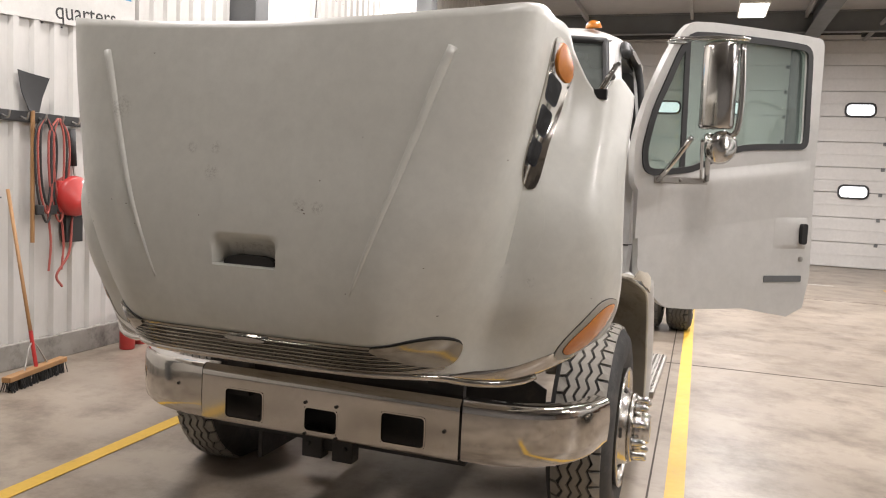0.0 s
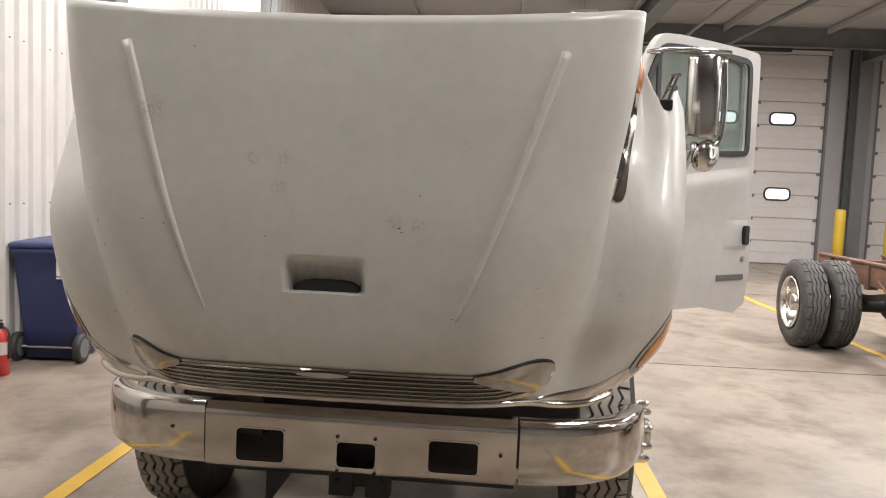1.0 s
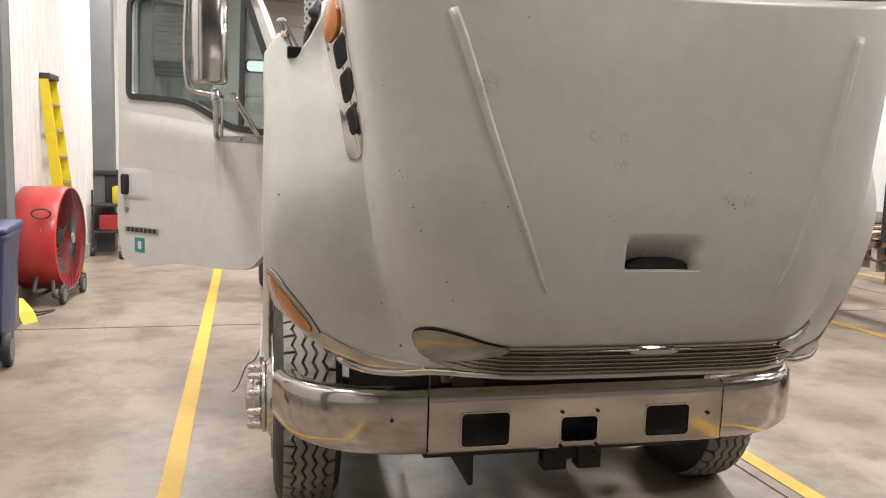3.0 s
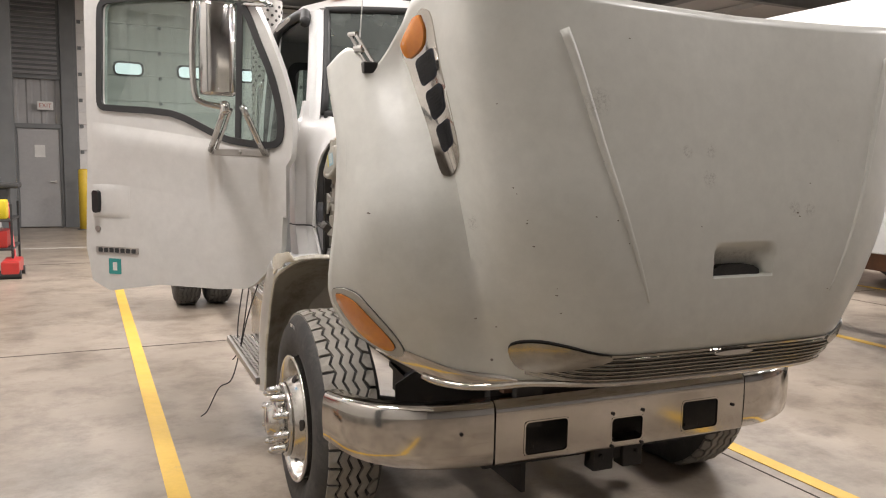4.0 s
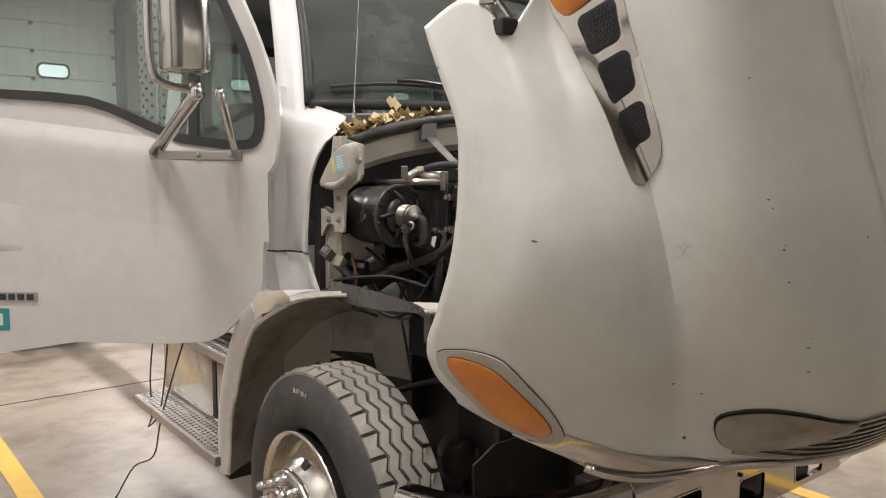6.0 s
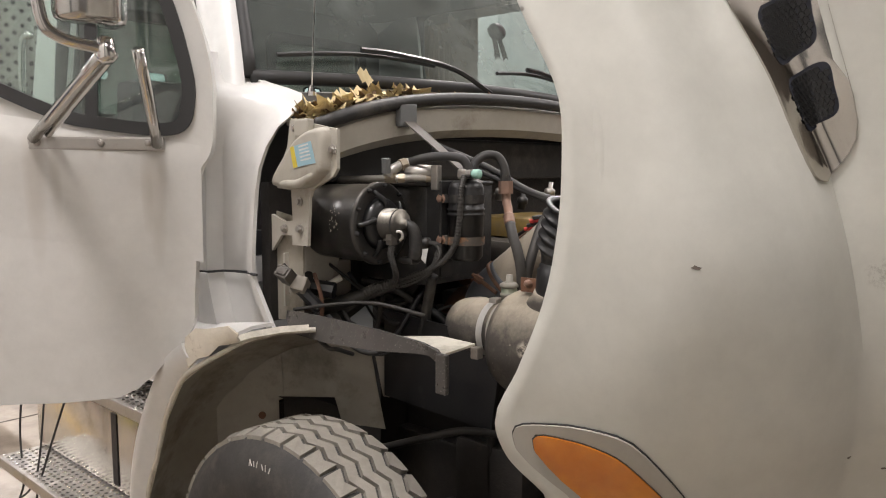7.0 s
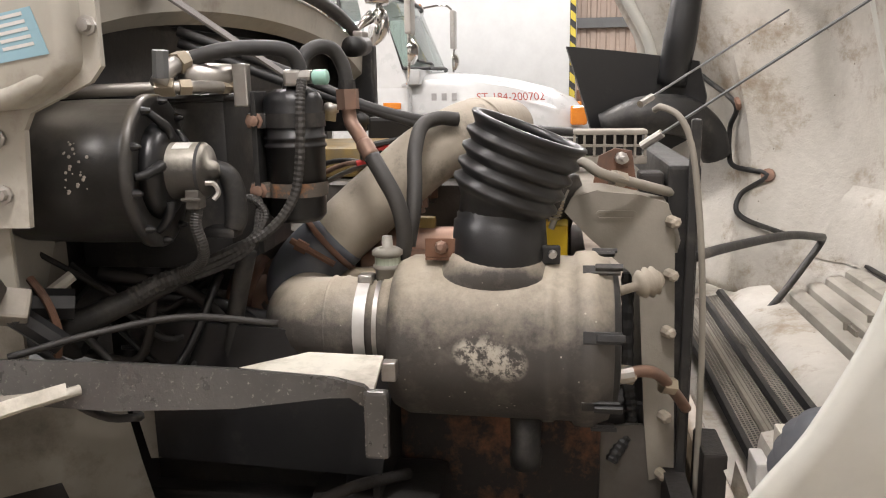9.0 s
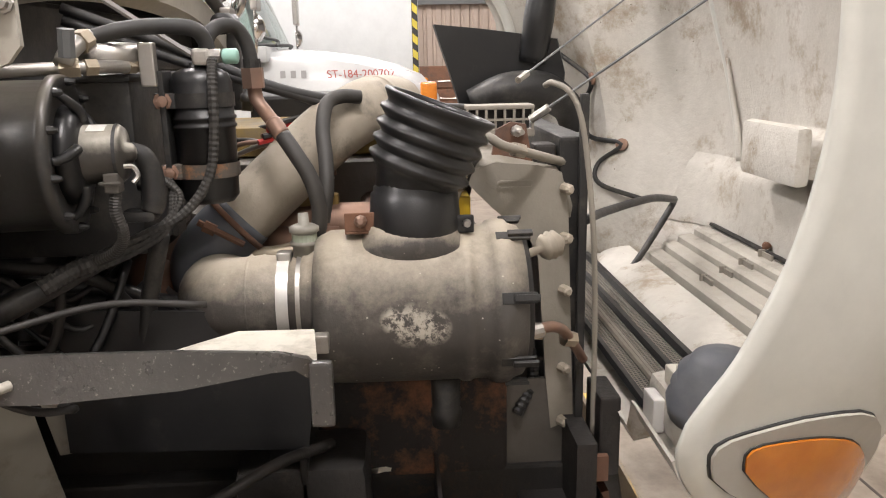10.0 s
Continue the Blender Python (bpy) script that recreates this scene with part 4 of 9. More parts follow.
        ribbon.append([on_hood(s * u, lo + (hi - lo) * q, 0.004 + 0.006 * math.sin(q * math.pi) ** 0.6) for q in (0, 0.12, 0.35, 0.65, 0.88, 1)])
    part("lower_garnish", sheet(ribbon, 0.004), CHROME, hood, "chrome garnish ribbon below the turn lamp", smooth=60)
    # hold-down latch in the notch
    p = on_hood(s * 5.78, 1.985, -0.012)
    bm = boxes(((-0.026, -0.022, -0.012), (0.026, 0.022, 0.028)), bevel=0.006)
    bm.transform(Matrix.Translation(p))
    latch = part("latch", bm, BLACK_PLASTIC, hood, "black rubber hood latch")
    d = Vector((s * 0.045, 0.05, 0.125))
    w = Vector((0.5, -0.87, 0)) * 0.018
    bm = rod(p + w + Vector((0, 0, 0.025)), p + d + w * 0.7, 0.0065, seg=8)
    rod(p - w + Vector((0, 0, 0.025)), p + d - w * 0.7, 0.0065, bm, 8)
    rod(p + d + w, p + d - w, 0.009, bm, 8)
    rod(p + d * 0.6 + w, p + d * 0.6 - w, 0.014, bm, 8)
    part("latch_loop", bm, BRIGHT_CHROME, latch, "chrome pull loop")

# chips through the paint, each a small dark flake
for u, z, r in ((-5.97, 1.502, 0.0075), (-2.75, 1.85, 0.004), (-2.8, 1.598, 0.004), (-2.78, 1.58, 0.003), (-2.75, 1.49, 0.005), (-2.73, 1.50, 0.003), (-2.75, 1.418, 0.005), (-2.6, 1.262, 0.006), (-2.58, 1.285, 0.003), (-3.7, 1.13, 0.005), (-1.15, 2.066, 0.005), (-1.55, 1.682, 0.006),
                (-1.8, 1.514, 0.004), (0.55, 1.52, 0.006), (0.57, 1.508, 0.005), (0.7, 1.622, 0.004), (5.85, 1.238, 0.004), (-1.45, 1.502, 0.005), (-1.3, 1.43, 0.004), (-2.55, 1.202, 0.005), (-0.45, 1.478, 0.004), (-4.1, 1.154, 0.006), (2.4, 1.35, 0.004), (1.1, 1.245, 0.004), (3.1, 1.72, 0.004), (2.8, 1.18, 0.005)):
    q = on_hood(u, z, 0.0002)
    n = (on_hood(u, z, 0.03) - q).normalized()
    fm = Matrix.Translation(q) @ frame_of(n)
    r *= 0.7
    part("paint_chip", prism([(r * (1.2 + 0.5 * math.sin(5 * u + 3 * k)) * math.cos(k * 0.9), r * 0.6 * (1 + 0.4 * math.cos(9 * z + 2 * k)) * math.sin(k * 0.9)) for k in range(7)], 0.0006, fm), CHIP, hood, "dark paint chip")

# ragged edge of a resprayed patch on the fender
patch = [on_hood(u, z, -0.0004) for u, z in ((4.3, 1.72), (4.5, 1.62), (4.62, 1.55), (4.66, 1.49), (4.6, 1.42), (4.45, 1.34), (4.38, 1.29), (4.24, 1.23), (4.2, 1.19), (4.33, 1.16), (4.42, 1.13), (4.55, 1.10), (4.72, 1.075), (5.04, 1.04))]
part("patch_edge", tube(patch, 0.0008, seg=6, per=4), HOOD_PAINT, hood, "raised edge of a resprayed patch")

# ---- bumper ----
BUMP_Z0, BUMP_Z1 = 0.50, 0.755


def bump_section(x, y, nx, ny, lo, hi):
    """Profile of the bumper at a point of its run; n: outward."""
    prof = ((-0.05, lo + 0.004), (-0.012, lo), (0.0, lo + 0.014), (0.004, lo + 0.06), (0.006, (lo + hi) / 2), (0.004, hi - 0.05), (0.0, hi - 0.02), (-0.012, hi - 0.004), (-0.03, hi), (-0.085, hi - 0.004), (-0.085, hi - 0.012))
    return [Vector((x + nx * d, y + ny * d, z)) for d, z in prof]


def bumper_end(s):
    run = smooth_path([(0.632, 0.002, 0), (0.78, 0.014, 0), (0.93, 0.055, 0), (1.06, 0.135, 0), (1.15, 0.245, 0), (1.205, 0.39, 0)], 6)
    grid = []
    for i, p in enumerate(run):
        d = (run[min(i + 1, len(run) - 1)] - run[max(i - 1, 0)]).normalized()
        q = i / (len(run) - 1)
        row = bump_section(p.x, p.y, d.y, -d.x, BUMP_Z0 + 0.045 * q ** 2.5, BUMP_Z1 - 0.008 * q)
        grid.append([Vector((s * v.x if s < 0 else v.x - 0.036 * q, v.y, v.z)) for v in row])
    bm = sheet(grid, 0.004)
    return bm


def bumper_middle():
    xs = [-0.626, -0.60, -0.499, -0.49, -0.31, -0.30, -0.09, -0.082, 0.062, 0.07, 0.276, 0.286, 0.465, 0.475, 0.60, 0.622]
    zs_hole = {0: (0.525, 0.663), 1: (0.526, 0.632), 2: (0.537, 0.663)}
    bm = bmesh.new()
    zs = [0.50, 0.51, 0.526, 0.531, 0.54, 0.58, 0.626, 0.632, 0.657, 0.663, 0.70, 0.715, 0.728, 0.739, 0.748]
    y_of = lambda z: -0.006 + 0.018 * (max(0, z - 0.712) / 0.036) ** 2 + (0.01 if z < 0.505 else 0)
    vs = {(i, j): bm.verts.new((x, y_of(z) - 0.004 * (1 - (x / 0.626) ** 2), z)) for i, x in enumerate(xs) for j, z in enumerate(zs)}
    gone = lambda x, z: any(a < x < b and c < z < d for a, b, c, d in ((-0.499, -0.30, 0.526, 0.663), (-0.09, 0.07, 0.526, 0.632), (0.276, 0.475, 0.531, 0.663)))
    for i in range(len(xs) - 1):
        for j in range(len(zs) - 1):
            if not gone((xs[i] + xs[i + 1]) / 2, (zs[j] + zs[j + 1]) / 2):
                bm.faces.new((vs[i, j], vs[i + 1, j], vs[i + 1, j + 1], vs[i, j + 1]))
    top = [bm.verts.new((x, 0.02, 0.757)) for x in xs]
    back = [bm.verts.new((x, 0.085, 0.752)) for x in xs]
    low = [bm.verts.new((x, 0.05, 0.503)) for x in xs]
    j = len(zs) - 1
    for i in range(len(xs) - 1):
        bm.faces.new((vs[i, j], vs[i + 1, j], top[i + 1], top[i]))
        bm.faces.new((top[i], top[i + 1], back[i + 1], back[i]))
        bm.faces.new((low[i], low[i + 1], vs[i + 1, 0], vs[i, 0]))
    bmesh.ops.recalc_face_normals(bm, faces=bm.faces)
    bmesh.ops.solidify(bm, geom=list(bm.faces), thickness=0.004)
    return bm


bumper = part("bumper", bumper_middle(), CHROME, truck, "tarnished chrome front bumper with three square openings", smooth=35)
for s in (-1, 1):
    part("bumper_end", bumper_end(s), CHROME, bumper, "curved chrome bumper end with faint rust streaks", smooth=50)
for a, b, c, d in ((-0.499, -0.30, 0.526, 0.663), (-0.09, 0.07, 0.526, 0.632), (0.276, 0.475, 0.531, 0.663)):
    part("opening_lip", framed_plate(rounded(a - 0.003, c - 0.003, b + 0.003, d + 0.003, 0.02), rounded(a + 0.003, c + 0.003, b - 0.003, d - 0.003, 0.017), 0.011,
                                     flat((1, 0, 0), (0, 0, 1), (0, -1, 0), (0, 0.0, 0))), CHROME, bumper, "", smooth=30)
for x, y, z in ((-0.866, 0.034, 0.645), (-0.768, 0.006, 0.643), (-0.085, -0.012, 0.652), (0.066, -0.012, 0.652), (-0.085, -0.012, 0.512), (0.066, -0.012, 0.512), (0.56, -0.01, 0.62)):
    part("bolt_hole", lathe([(0, 0.0075), (0.008, 0.0075)], (x, y + 0.004, z), (0, -1, 0), 10), GRIME, bumper, "dark drilled hole")
# frame horns, crossmember and tow bracket under and behind the bumper
for s in (-1, 1):
    part("frame_rail", boxes(((s * 0.43 - 0.04, 0.10, 0.50), (s * 0.43 + 0.04, 8.3, 0.76)), bevel=0.008), GRIME, truck, "black steel frame rail")
part("crossmember", boxes(((-0.62, 0.11, 0.44), (0.62, 0.24, 0.70)), bevel=0.01), GRIME, truck, "black front crossmember")
part("tow_bracket", boxes(((-0.13, 0.05, 0.385), (-0.03, 0.12, 0.52)), ((0.02, 0.05, 0.385), (0.12, 0.12, 0.52)), ((-0.13, 0.07, 0.42), (0.12, 0.11, 0.50)), bevel=0.006), GRIME, truck, "black steel tow bracket below the bumper")
for x in (-0.095, 0.085):
    part("bracket_bolt", lathe([(0, 0.011), (0.012, 0.011), (0.014, 0.004)], (x, 0.05, 0.45), (0, -1, 0), 6), GRIME, truck)
# added black sheets: they stand in for the shade seen through the bumper gap
for s in (-1, 1):
    part("gap_shade_plate", prism([(0.47, 0.40), (0.88, 0.46), (0.89, 0.74), (0.80, 0.79), (0.47, 0.80)], 0.008, flat((s, 0, 0), (0, 0, 1), (0, -s, 0), (0, 0.41, 0))), GRIME, truck, "added black sheet standing in for the shade behind the bumper")
part("front_axle", tube([(-0.95, 0.97, 0.5), (-0.6, 0.97, 0.42), (-0.4, 0.97, 0.36), (0.4, 0.97, 0.36), (0.6, 0.97, 0.42), (0.95, 0.97, 0.5)], 0.06, seg=10), GRIME, truck, "black steel front axle", smooth=60)
for s in (-1, 1):
    for k in range(5):
        part("spring_leaf", tube([(s * 0.43, 0.22 + 0.09 * k, 0.46 - 0.018 * k), (s * 0.43, 0.97, 0.39 - 0.018 * k), (s * 0.43, 1.75 - 0.09 * k, 0.46 - 0.018 * k)], 0.02, seg=4, per=4), GRIME, truck)
    part("shock_absorber", rod((s * 0.62, 0.75, 0.42), (s * 0.60, 0.70, 0.92), 0.035), BLACK_PLASTIC, truck, smooth=60)


def tyre_mesh(x_out, x_in, cy, cz, r=0.503, rim=0.292):
    """Tyre with the outer side at x_out; the axle runs along x."""
    w = x_in - x_out
    prof = [(0.03, rim), (0.0, rim + 0.03), (-0.012, rim + 0.09), (-0.002, r - 0.06), (0.03, r - 0.02), (0.06, r - 0.014), (abs(w) / 2, r - 0.012)]
    prof = prof + [(abs(w) - d, q) for d, q in prof[-2::-1]]
    return lathe(prof, (x_out, cy, cz), (math.copysign(1, w), 0, 0), 64, ends=False)


def tread_mesh(x_out, x_in, cy, cz, r=0.503, n=76):
    """Zigzag ribs with open shoulder notches, proud of the carcass."""
    bm = bmesh.new()
    sgn, w = math.copysign(1, x_in - x_out), abs(x_in - x_out)
    cuts = [0.028 + (w - 0.056) * k / 5 for k in range(6)]
    for k in range(5):
        for i in range(n):
            a0, a1 = 2 * math.pi * i / n, 2 * math.pi * (i + 1) / n
            z0, z1 = (0.0095 if i % 2 else -0.0095), (-0.0095 if i % 2 else 0.0095)
            l0, l1 = cuts[k] + (z0 if k > 0 else 0), cuts[k] + (z1 if k > 0 else 0)
            r0, r1 = cuts[k + 1] + (z0 if k < 4 else 0), cuts[k + 1] + (z1 if k < 4 else 0)
            g = 0.0068
            la, lb = l0 + (g if k else 0), l1 + (g if k else 0)
            ra, rb = r0 - (g if k < 4 else 0), r1 - (g if k < 4 else 0)
            drop = 0.012 if k in (0, 4) else 0.0
            if k in (0, 4) and i % 2:
                a0 += (a1 - a0) * 0.34
            P = lambda d, a, rad: bm.verts.new((x_out + sgn * d, cy + rad * math.sin(a), cz + rad * math.cos(a)))
            ro = lambda d: r - drop * (1 if (k == 0 and d < cuts[0] + 0.01) or (k == 4 and d > cuts[5] - 0.01) else 0)
            t = [P(la, a0, ro(la)), P(ra, a0, ro(ra)), P(rb, a1, ro(rb)), P(lb, a1, ro(lb))]
            q = [P(la, a0, r - 0.03), P(ra, a0, r - 0.03), P(rb, a1, r - 0.03), P(lb, a1, r - 0.03)]
            bm.faces.new(t)
            for e in range(4):
                bm.faces.new((t[e], q[e], q[(e + 1) % 4], t[(e + 1) % 4]))
    bmesh.ops.recalc_face_normals(bm, faces=bm.faces)
    return bm


def resting(bm):
    """A loaded tyre: flattened where it bears on the floor."""
    for v in bm.verts:
        v.co.z = max(v.co.z, 0.002)
    return bm


def front_wheel(s):
    cy, cz, xo, xi = 0.965, 0.458, s * 1.175 - 0.012, s * 0.895 - 0.012
    ax = (s, 0, 0)
    prof = [(-0.19, 0.285), (-0.02, 0.285), (0.0, 0.290), (0.012, 0.298), (0.022, 0.296), (0.022, 0.286), (0.0, 0.277), (-0.05, 0.268), (-0.075, 0.258), (-0.07, 0.240), (-0.03, 0.222), (0.01, 0.20), (0.04, 0.178), (0.05, 0.165), (0.05, 0.10), (0.05, 0.0)]
    wheel = part("wheel", lathe(prof, (xo, cy, cz), ax, 48, ends=False), ALLOY, truck, "polished alloy front wheel", smooth=45)
    part("tyre", resting(tyre_mesh(xo, xi, cy, cz, 0.508)), RUBBER, wheel, "black tyre sidewall", smooth=50)
    part("tread", resting(tread_mesh(xo, xi, cy, cz, 0.508)), TREAD, wheel, "worn tread with zigzag grooves")
    part("hub", lathe([(0.05, 0.112), (0.10, 0.108), (0.105, 0.10), (0.112, 0.072), (0.135, 0.068), (0.142, 0.06), (0.142, 0.0)], (xo, cy, cz), ax, 32), ALLOY, wheel, smooth=40)
    part("hub_flange", lathe([(0.04, 0.172), (0.062, 0.172), (0.067, 0.165), (0.067, 0.0)], (xo, cy, cz), ax, 40), ALLOY, wheel, smooth=40)
    for k in range(10):
        a = 2 * math.pi * k / 10 + 0.2
        c = (xo + s * 0.066, cy + 0.142 * math.cos(a), cz + 0.142 * math.sin(a))
        part("lug_nut", lathe([(0, 0.021), (0.012, 0.021), (0.014, 0.0175), (0.05, 0.0175), (0.062, 0.014), (0.07, 0.005)], c, ax, 6 if k % 3 == 0 else 12), BRIGHT_CHROME, wheel, "chrome lug nut cover", smooth=30)
    for k in range(5):
        a = 2 * math.pi * k / 5 + 0.5
        n = Vector((s * 0.86, 0.5 * math.cos(a), 0.5 * math.sin(a)))
        c = Vector((xo + s * 0.0175, cy + 0.195 * math.cos(a), cz + 0.195 * math.sin(a)))
        bm = prism([(0.016 * math.cos(b), 0.026 * math.sin(b)) for b in [2 * math.pi * j / 16 for j in range(16)]], 0.004, Matrix.Translation(c) @ frame_of(n))
        part("hand_hole", bm, GRIME, wheel, "dark oval hand hole")
    part("brake_drum", lathe([(-0.25, 0.21), (-0.03, 0.21)], (xo, cy, cz), ax, 24), GRIME, wheel)


for s in (-1, 1):
    front_wheel(s)


def dual_wheel(parent, x_mid, s, cy, cz=0.503):
    """Twin rear tyres; s points outward."""
    for k, d in enumerate((0.17, -0.17)):
        xo = x_mid + s * (d + 0.135)
        xi = xo - s * 0.27
        prof = [(-0.02, 0.285), (0.0, 0.298), (0.012, 0.296), (0.012, 0.283), (-0.04, 0.27), (-0.14, 0.255), (-0.16, 0.235), (-0.165, 0.13), (-0.165, 0.0)]
        w = part("wheel", lathe(prof, (xo, cy, cz), (s, 0, 0), 40, ends=False), ALLOY, parent, "dull alloy rear wheel", smooth=45)
        part("tyre", tyre_mesh(xo, xi, cy, cz), RUBBER, w, "worn black tyre", smooth=50)
        part("tread", tread_mesh(xo, xi, cy, cz, n=44), OLD_TREAD, w, "worn tread")
        if k == 0:
            part("hub", lathe([(-0.17, 0.11), (-0.02, 0.10), (-0.01, 0.08), (-0.01, 0.0)], (xo, cy, cz), (s, 0, 0), 24), ALLOY, w, smooth=40)
            for j in range(10):
                a = 2 * math.pi * j / 10
                part("lug_nut", rod((xo - s * 0.165, cy + 0.143 * math.cos(a), cz + 0.143 * math.sin(a)), (xo - s * 0.125, cy + 0.143 * math.cos(a), cz + 0.143 * math.sin(a)), 0.017, seg=6), DULL_STEEL, w)


for k, a in enumerate((0.02, 0.05, 0.075, 0.14, 0.165, 0.19, 0.215)):
    lo, hi = 0.432, 0.446 + 0.003 * (k % 2)
    part("chalk_mark", rod((-1.2005, 0.965 + lo * math.sin(a - 0.1), 0.458 + lo * math.cos(a - 0.1)), (-1.2005, 0.965 + hi * math.sin(a - 0.1 + 0.012 * (k % 3 - 1)), 0.458 + hi * math.cos(a - 0.1)), 0.0016, seg=6), PALE, truck, "chalk stroke on the tyre wall")
for s in (-1, 1):
    dual_wheel(truck, s * 1.0, s, 6.75)
part("rear_axle", rod((-0.8, 6.75, 0.5), (0.8, 6.75, 0.5), 0.08), GRIME, truck, smooth=60)


# ---- the truck: cab, doors, mirrors ----
def ws_low(x):
    return Vector((x, 1.165 + 0.185 * (x / 0.98) ** 2, 1.915 - 0.012 * (x / 0.98) ** 2))


def ws_top(x):
    return Vector((x, 1.545 + 0.11 * (x / 0.98) ** 2, 2.505 - 0.035 * (x / 0.98) ** 2))


def ws_at(x, q, out=0.0):
    """A point of the windscreen; x at its lower edge, q from 0 below to 1 above."""
    p = ws_low(x).lerp(ws_top(x * 0.905), q)
    p.y -= 0.02 * math.sin(q * math.pi)
    return p + Vector((0, -0.83, 0.55)) * out


cab = part("cab", boxes(((-1.02, 1.70, 0.93), (1.02, 2.86, 1.0)), ((-1.04, 2.80, 1.0), (1.04, 2.86, 1.75)), bevel=0.01), CAB_PAINT, truck, "white cab shell")
xs = [-0.955 + 1.91 * k / 24 for k in range(25)]
wsg = part("windscreen", sheet([[ws_at(x, q / 8) for x in xs] for q in range(9)]), SCREEN_GLASS, cab, "greenish windscreen glass", smooth=60)
wsg.visible_shadow = False
# rubber gasket round the glass
loop = [ws_at(x, 0, 0.004) for x in xs] + [ws_at(0.955, q / 8, 0.004) for q in range(1, 9)] + [ws_at(x, 1, 0.004) for x in xs[::-1]] + [ws_at(-0.955, 1 - q / 8, 0.004) for q in range(1, 8)]
part("gasket", tube(loop + [loop[0]], 0.021, seg=8, per=1), GASKET, cab, "black rubber windscreen gasket", smooth=60)
for s in (-1, 1):
    # front pillar: a bent white post beside the glass
    grid = []
    for q in range(-1, 9):
        f = q / 8
        a = ws_at(s * 0.975, f)
        w = 1 + 0.9 * max(0, -f) / 0.375
        grid.append([a + Vector((0, -0.012, 0.008)), a + Vector((s * 0.022, -0.008, 0.004)), a + Vector((s * 0.048 * w, 0.02, 0)), a + Vector((s * 0.058 * w, 0.07, 0)), a + Vector((s * 0.045 * w, 0.13, 0))])
    part("front_pillar", sheet(grid, 0.02), CAB_PAINT, cab, "white front pillar", smooth=60)
    # cowl side panel: pressed folds, rounded over into the pillar's foot
    rows = [(1.19, 1.1, 1.46, 1.024, 1.148, 0), (1.3, 1.105, 1.462, 1.034, 1.208, 0), (1.337, 1.105, 1.462, 1.039, 1.223, 0), (1.342, 1.099, 1.462, 1.034, 1.223, 0), (1.347, 1.105, 1.462, 1.039, 1.223, 0), (1.42, 1.105, 1.462, 1.041, 1.218, 0), (1.5, 1.105, 1.462, 1.04, 1.21, 0), (1.58, 1.107, 1.462, 1.034, 1.206, 0), (1.64, 1.11, 1.462, 1.026, 1.2, 0.1), (1.7, 1.108, 1.46, 1.009, 1.186, 0.25), (1.755, 1.1, 1.455, 0.974, 1.178, 0.5), (1.8, 1.09, 1.45, 0.925, 1.162, 0.75), (1.832, 1.081, 1.446, 0.892, 1.175, 0.9), (1.855, 1.073, 1.443, 0.872, 1.2, 1), (1.872, 1.065, 1.44, 0.88, 1.25, 0.9), (1.89, 1.058, 1.435, 0.915, 1.3, 0.6), (1.915, 1.052, 1.43, 0.948, 1.34, 0.35), (1.95, 1.045, 1.425, 0.97, 1.372, 0.2), (1.975, 1.04, 1.43, 0.975, 1.385, 0.15)]
    folds = ((0.0, -0.014), (0.05, 0.004), (0.22, 0.012), (0.38, 0.012), (0.47, -0.022), (0.60, -0.030), (0.80, -0.026), (0.92, -0.004), (1.0, 0.0))
    grid = []
    for z, xr, yr, xf, yf, dome in rows:
        row = []
        for t, o in folds:
            bulge = 1.45 * o * (1 - dome * 0.35) + dome * 0.075 * math.sin(t * math.pi) ** 0.8
            row.append((s * (xr + (xf - xr) * t + bulge), yr + (yf - yr) * t - bulge * 0.45, z))
        grid.append(row)
    side = part("cowl_side", sheet(grid, 0.012), CAB_PAINT, cab, "white pressed cowl side panel with a lower seam", smooth=40)
    part("panel_seam", tube([(s * (1.105 - 0.07 * t + o + 0.001), 1.462 - 0.257 * t - o * 0.45, 1.342) for t, o in folds], 0.004, seg=6, per=1), GASKET, cab)
    # roof side, rear quarter, sill and door aperture
    side = sheet([[(s * 1.03, y, z) for y in (2.50, 2.6, 2.72, 2.84)] for z in (1.0, 1.4, 1.75)] + [[(s * (1.03 - 0.12 * (z - 1.75)), y, z) for y in (2.50, 2.6, 2.72, 2.84)] for z in (2.0, 2.3, 2.5)], 0.02)
    part("rear_quarter", side, CAB_PAINT, cab, "white rear cab corner", smooth=40)
    part("sill", boxes(((s * 1.03 - 0.04, 1.70, 0.93), (s * 1.03 + 0.02, 2.55, 1.03)), bevel=0.01), CAB_PAINT, cab, "white door sill")
    part("door_aperture", tube([(s * 0.99, 1.60, 2.40), (s * 0.955, 1.75, 2.475), (s * 0.945, 2.1, 2.50), (s * 0.945, 2.45, 2.49), (s * 0.975, 2.52, 2.35), (s * 1.02, 2.53, 1.8), (s * 1.04, 2.52, 1.1)], 0.028, seg=8), GASKET, cab, "black door seal", smooth=60)
# roof with a rounded front
roof = []
for k in range(21):
    x = -1.0 + 2.0 * k / 20
    e = (x / 1.0) ** 2
    drop = 0.10 * max(0, (abs(x) - 0.8) / 0.2) ** 2
    roof.append([Vector((x * 0.90, ws_top(x * 0.90).y - 0.02, ws_top(x * 0.9).z + 0.012)), (x * 0.93, 1.60 + 0.1 * e, 2.56 - 0.035 * e - drop * 0.5), (x * 0.95, 1.75 + 0.08 * e, 2.605 - 0.03 * e - drop), (x * 0.98, 2.1, 2.63 - 0.03 * e - drop),
                 (x * 0.98, 2.6, 2.615 - 0.03 * e - drop), (x * 0.96, 2.84, 2.54 - 0.03 * e - drop), (x * 0.95, 2.87, 2.44 - drop)])
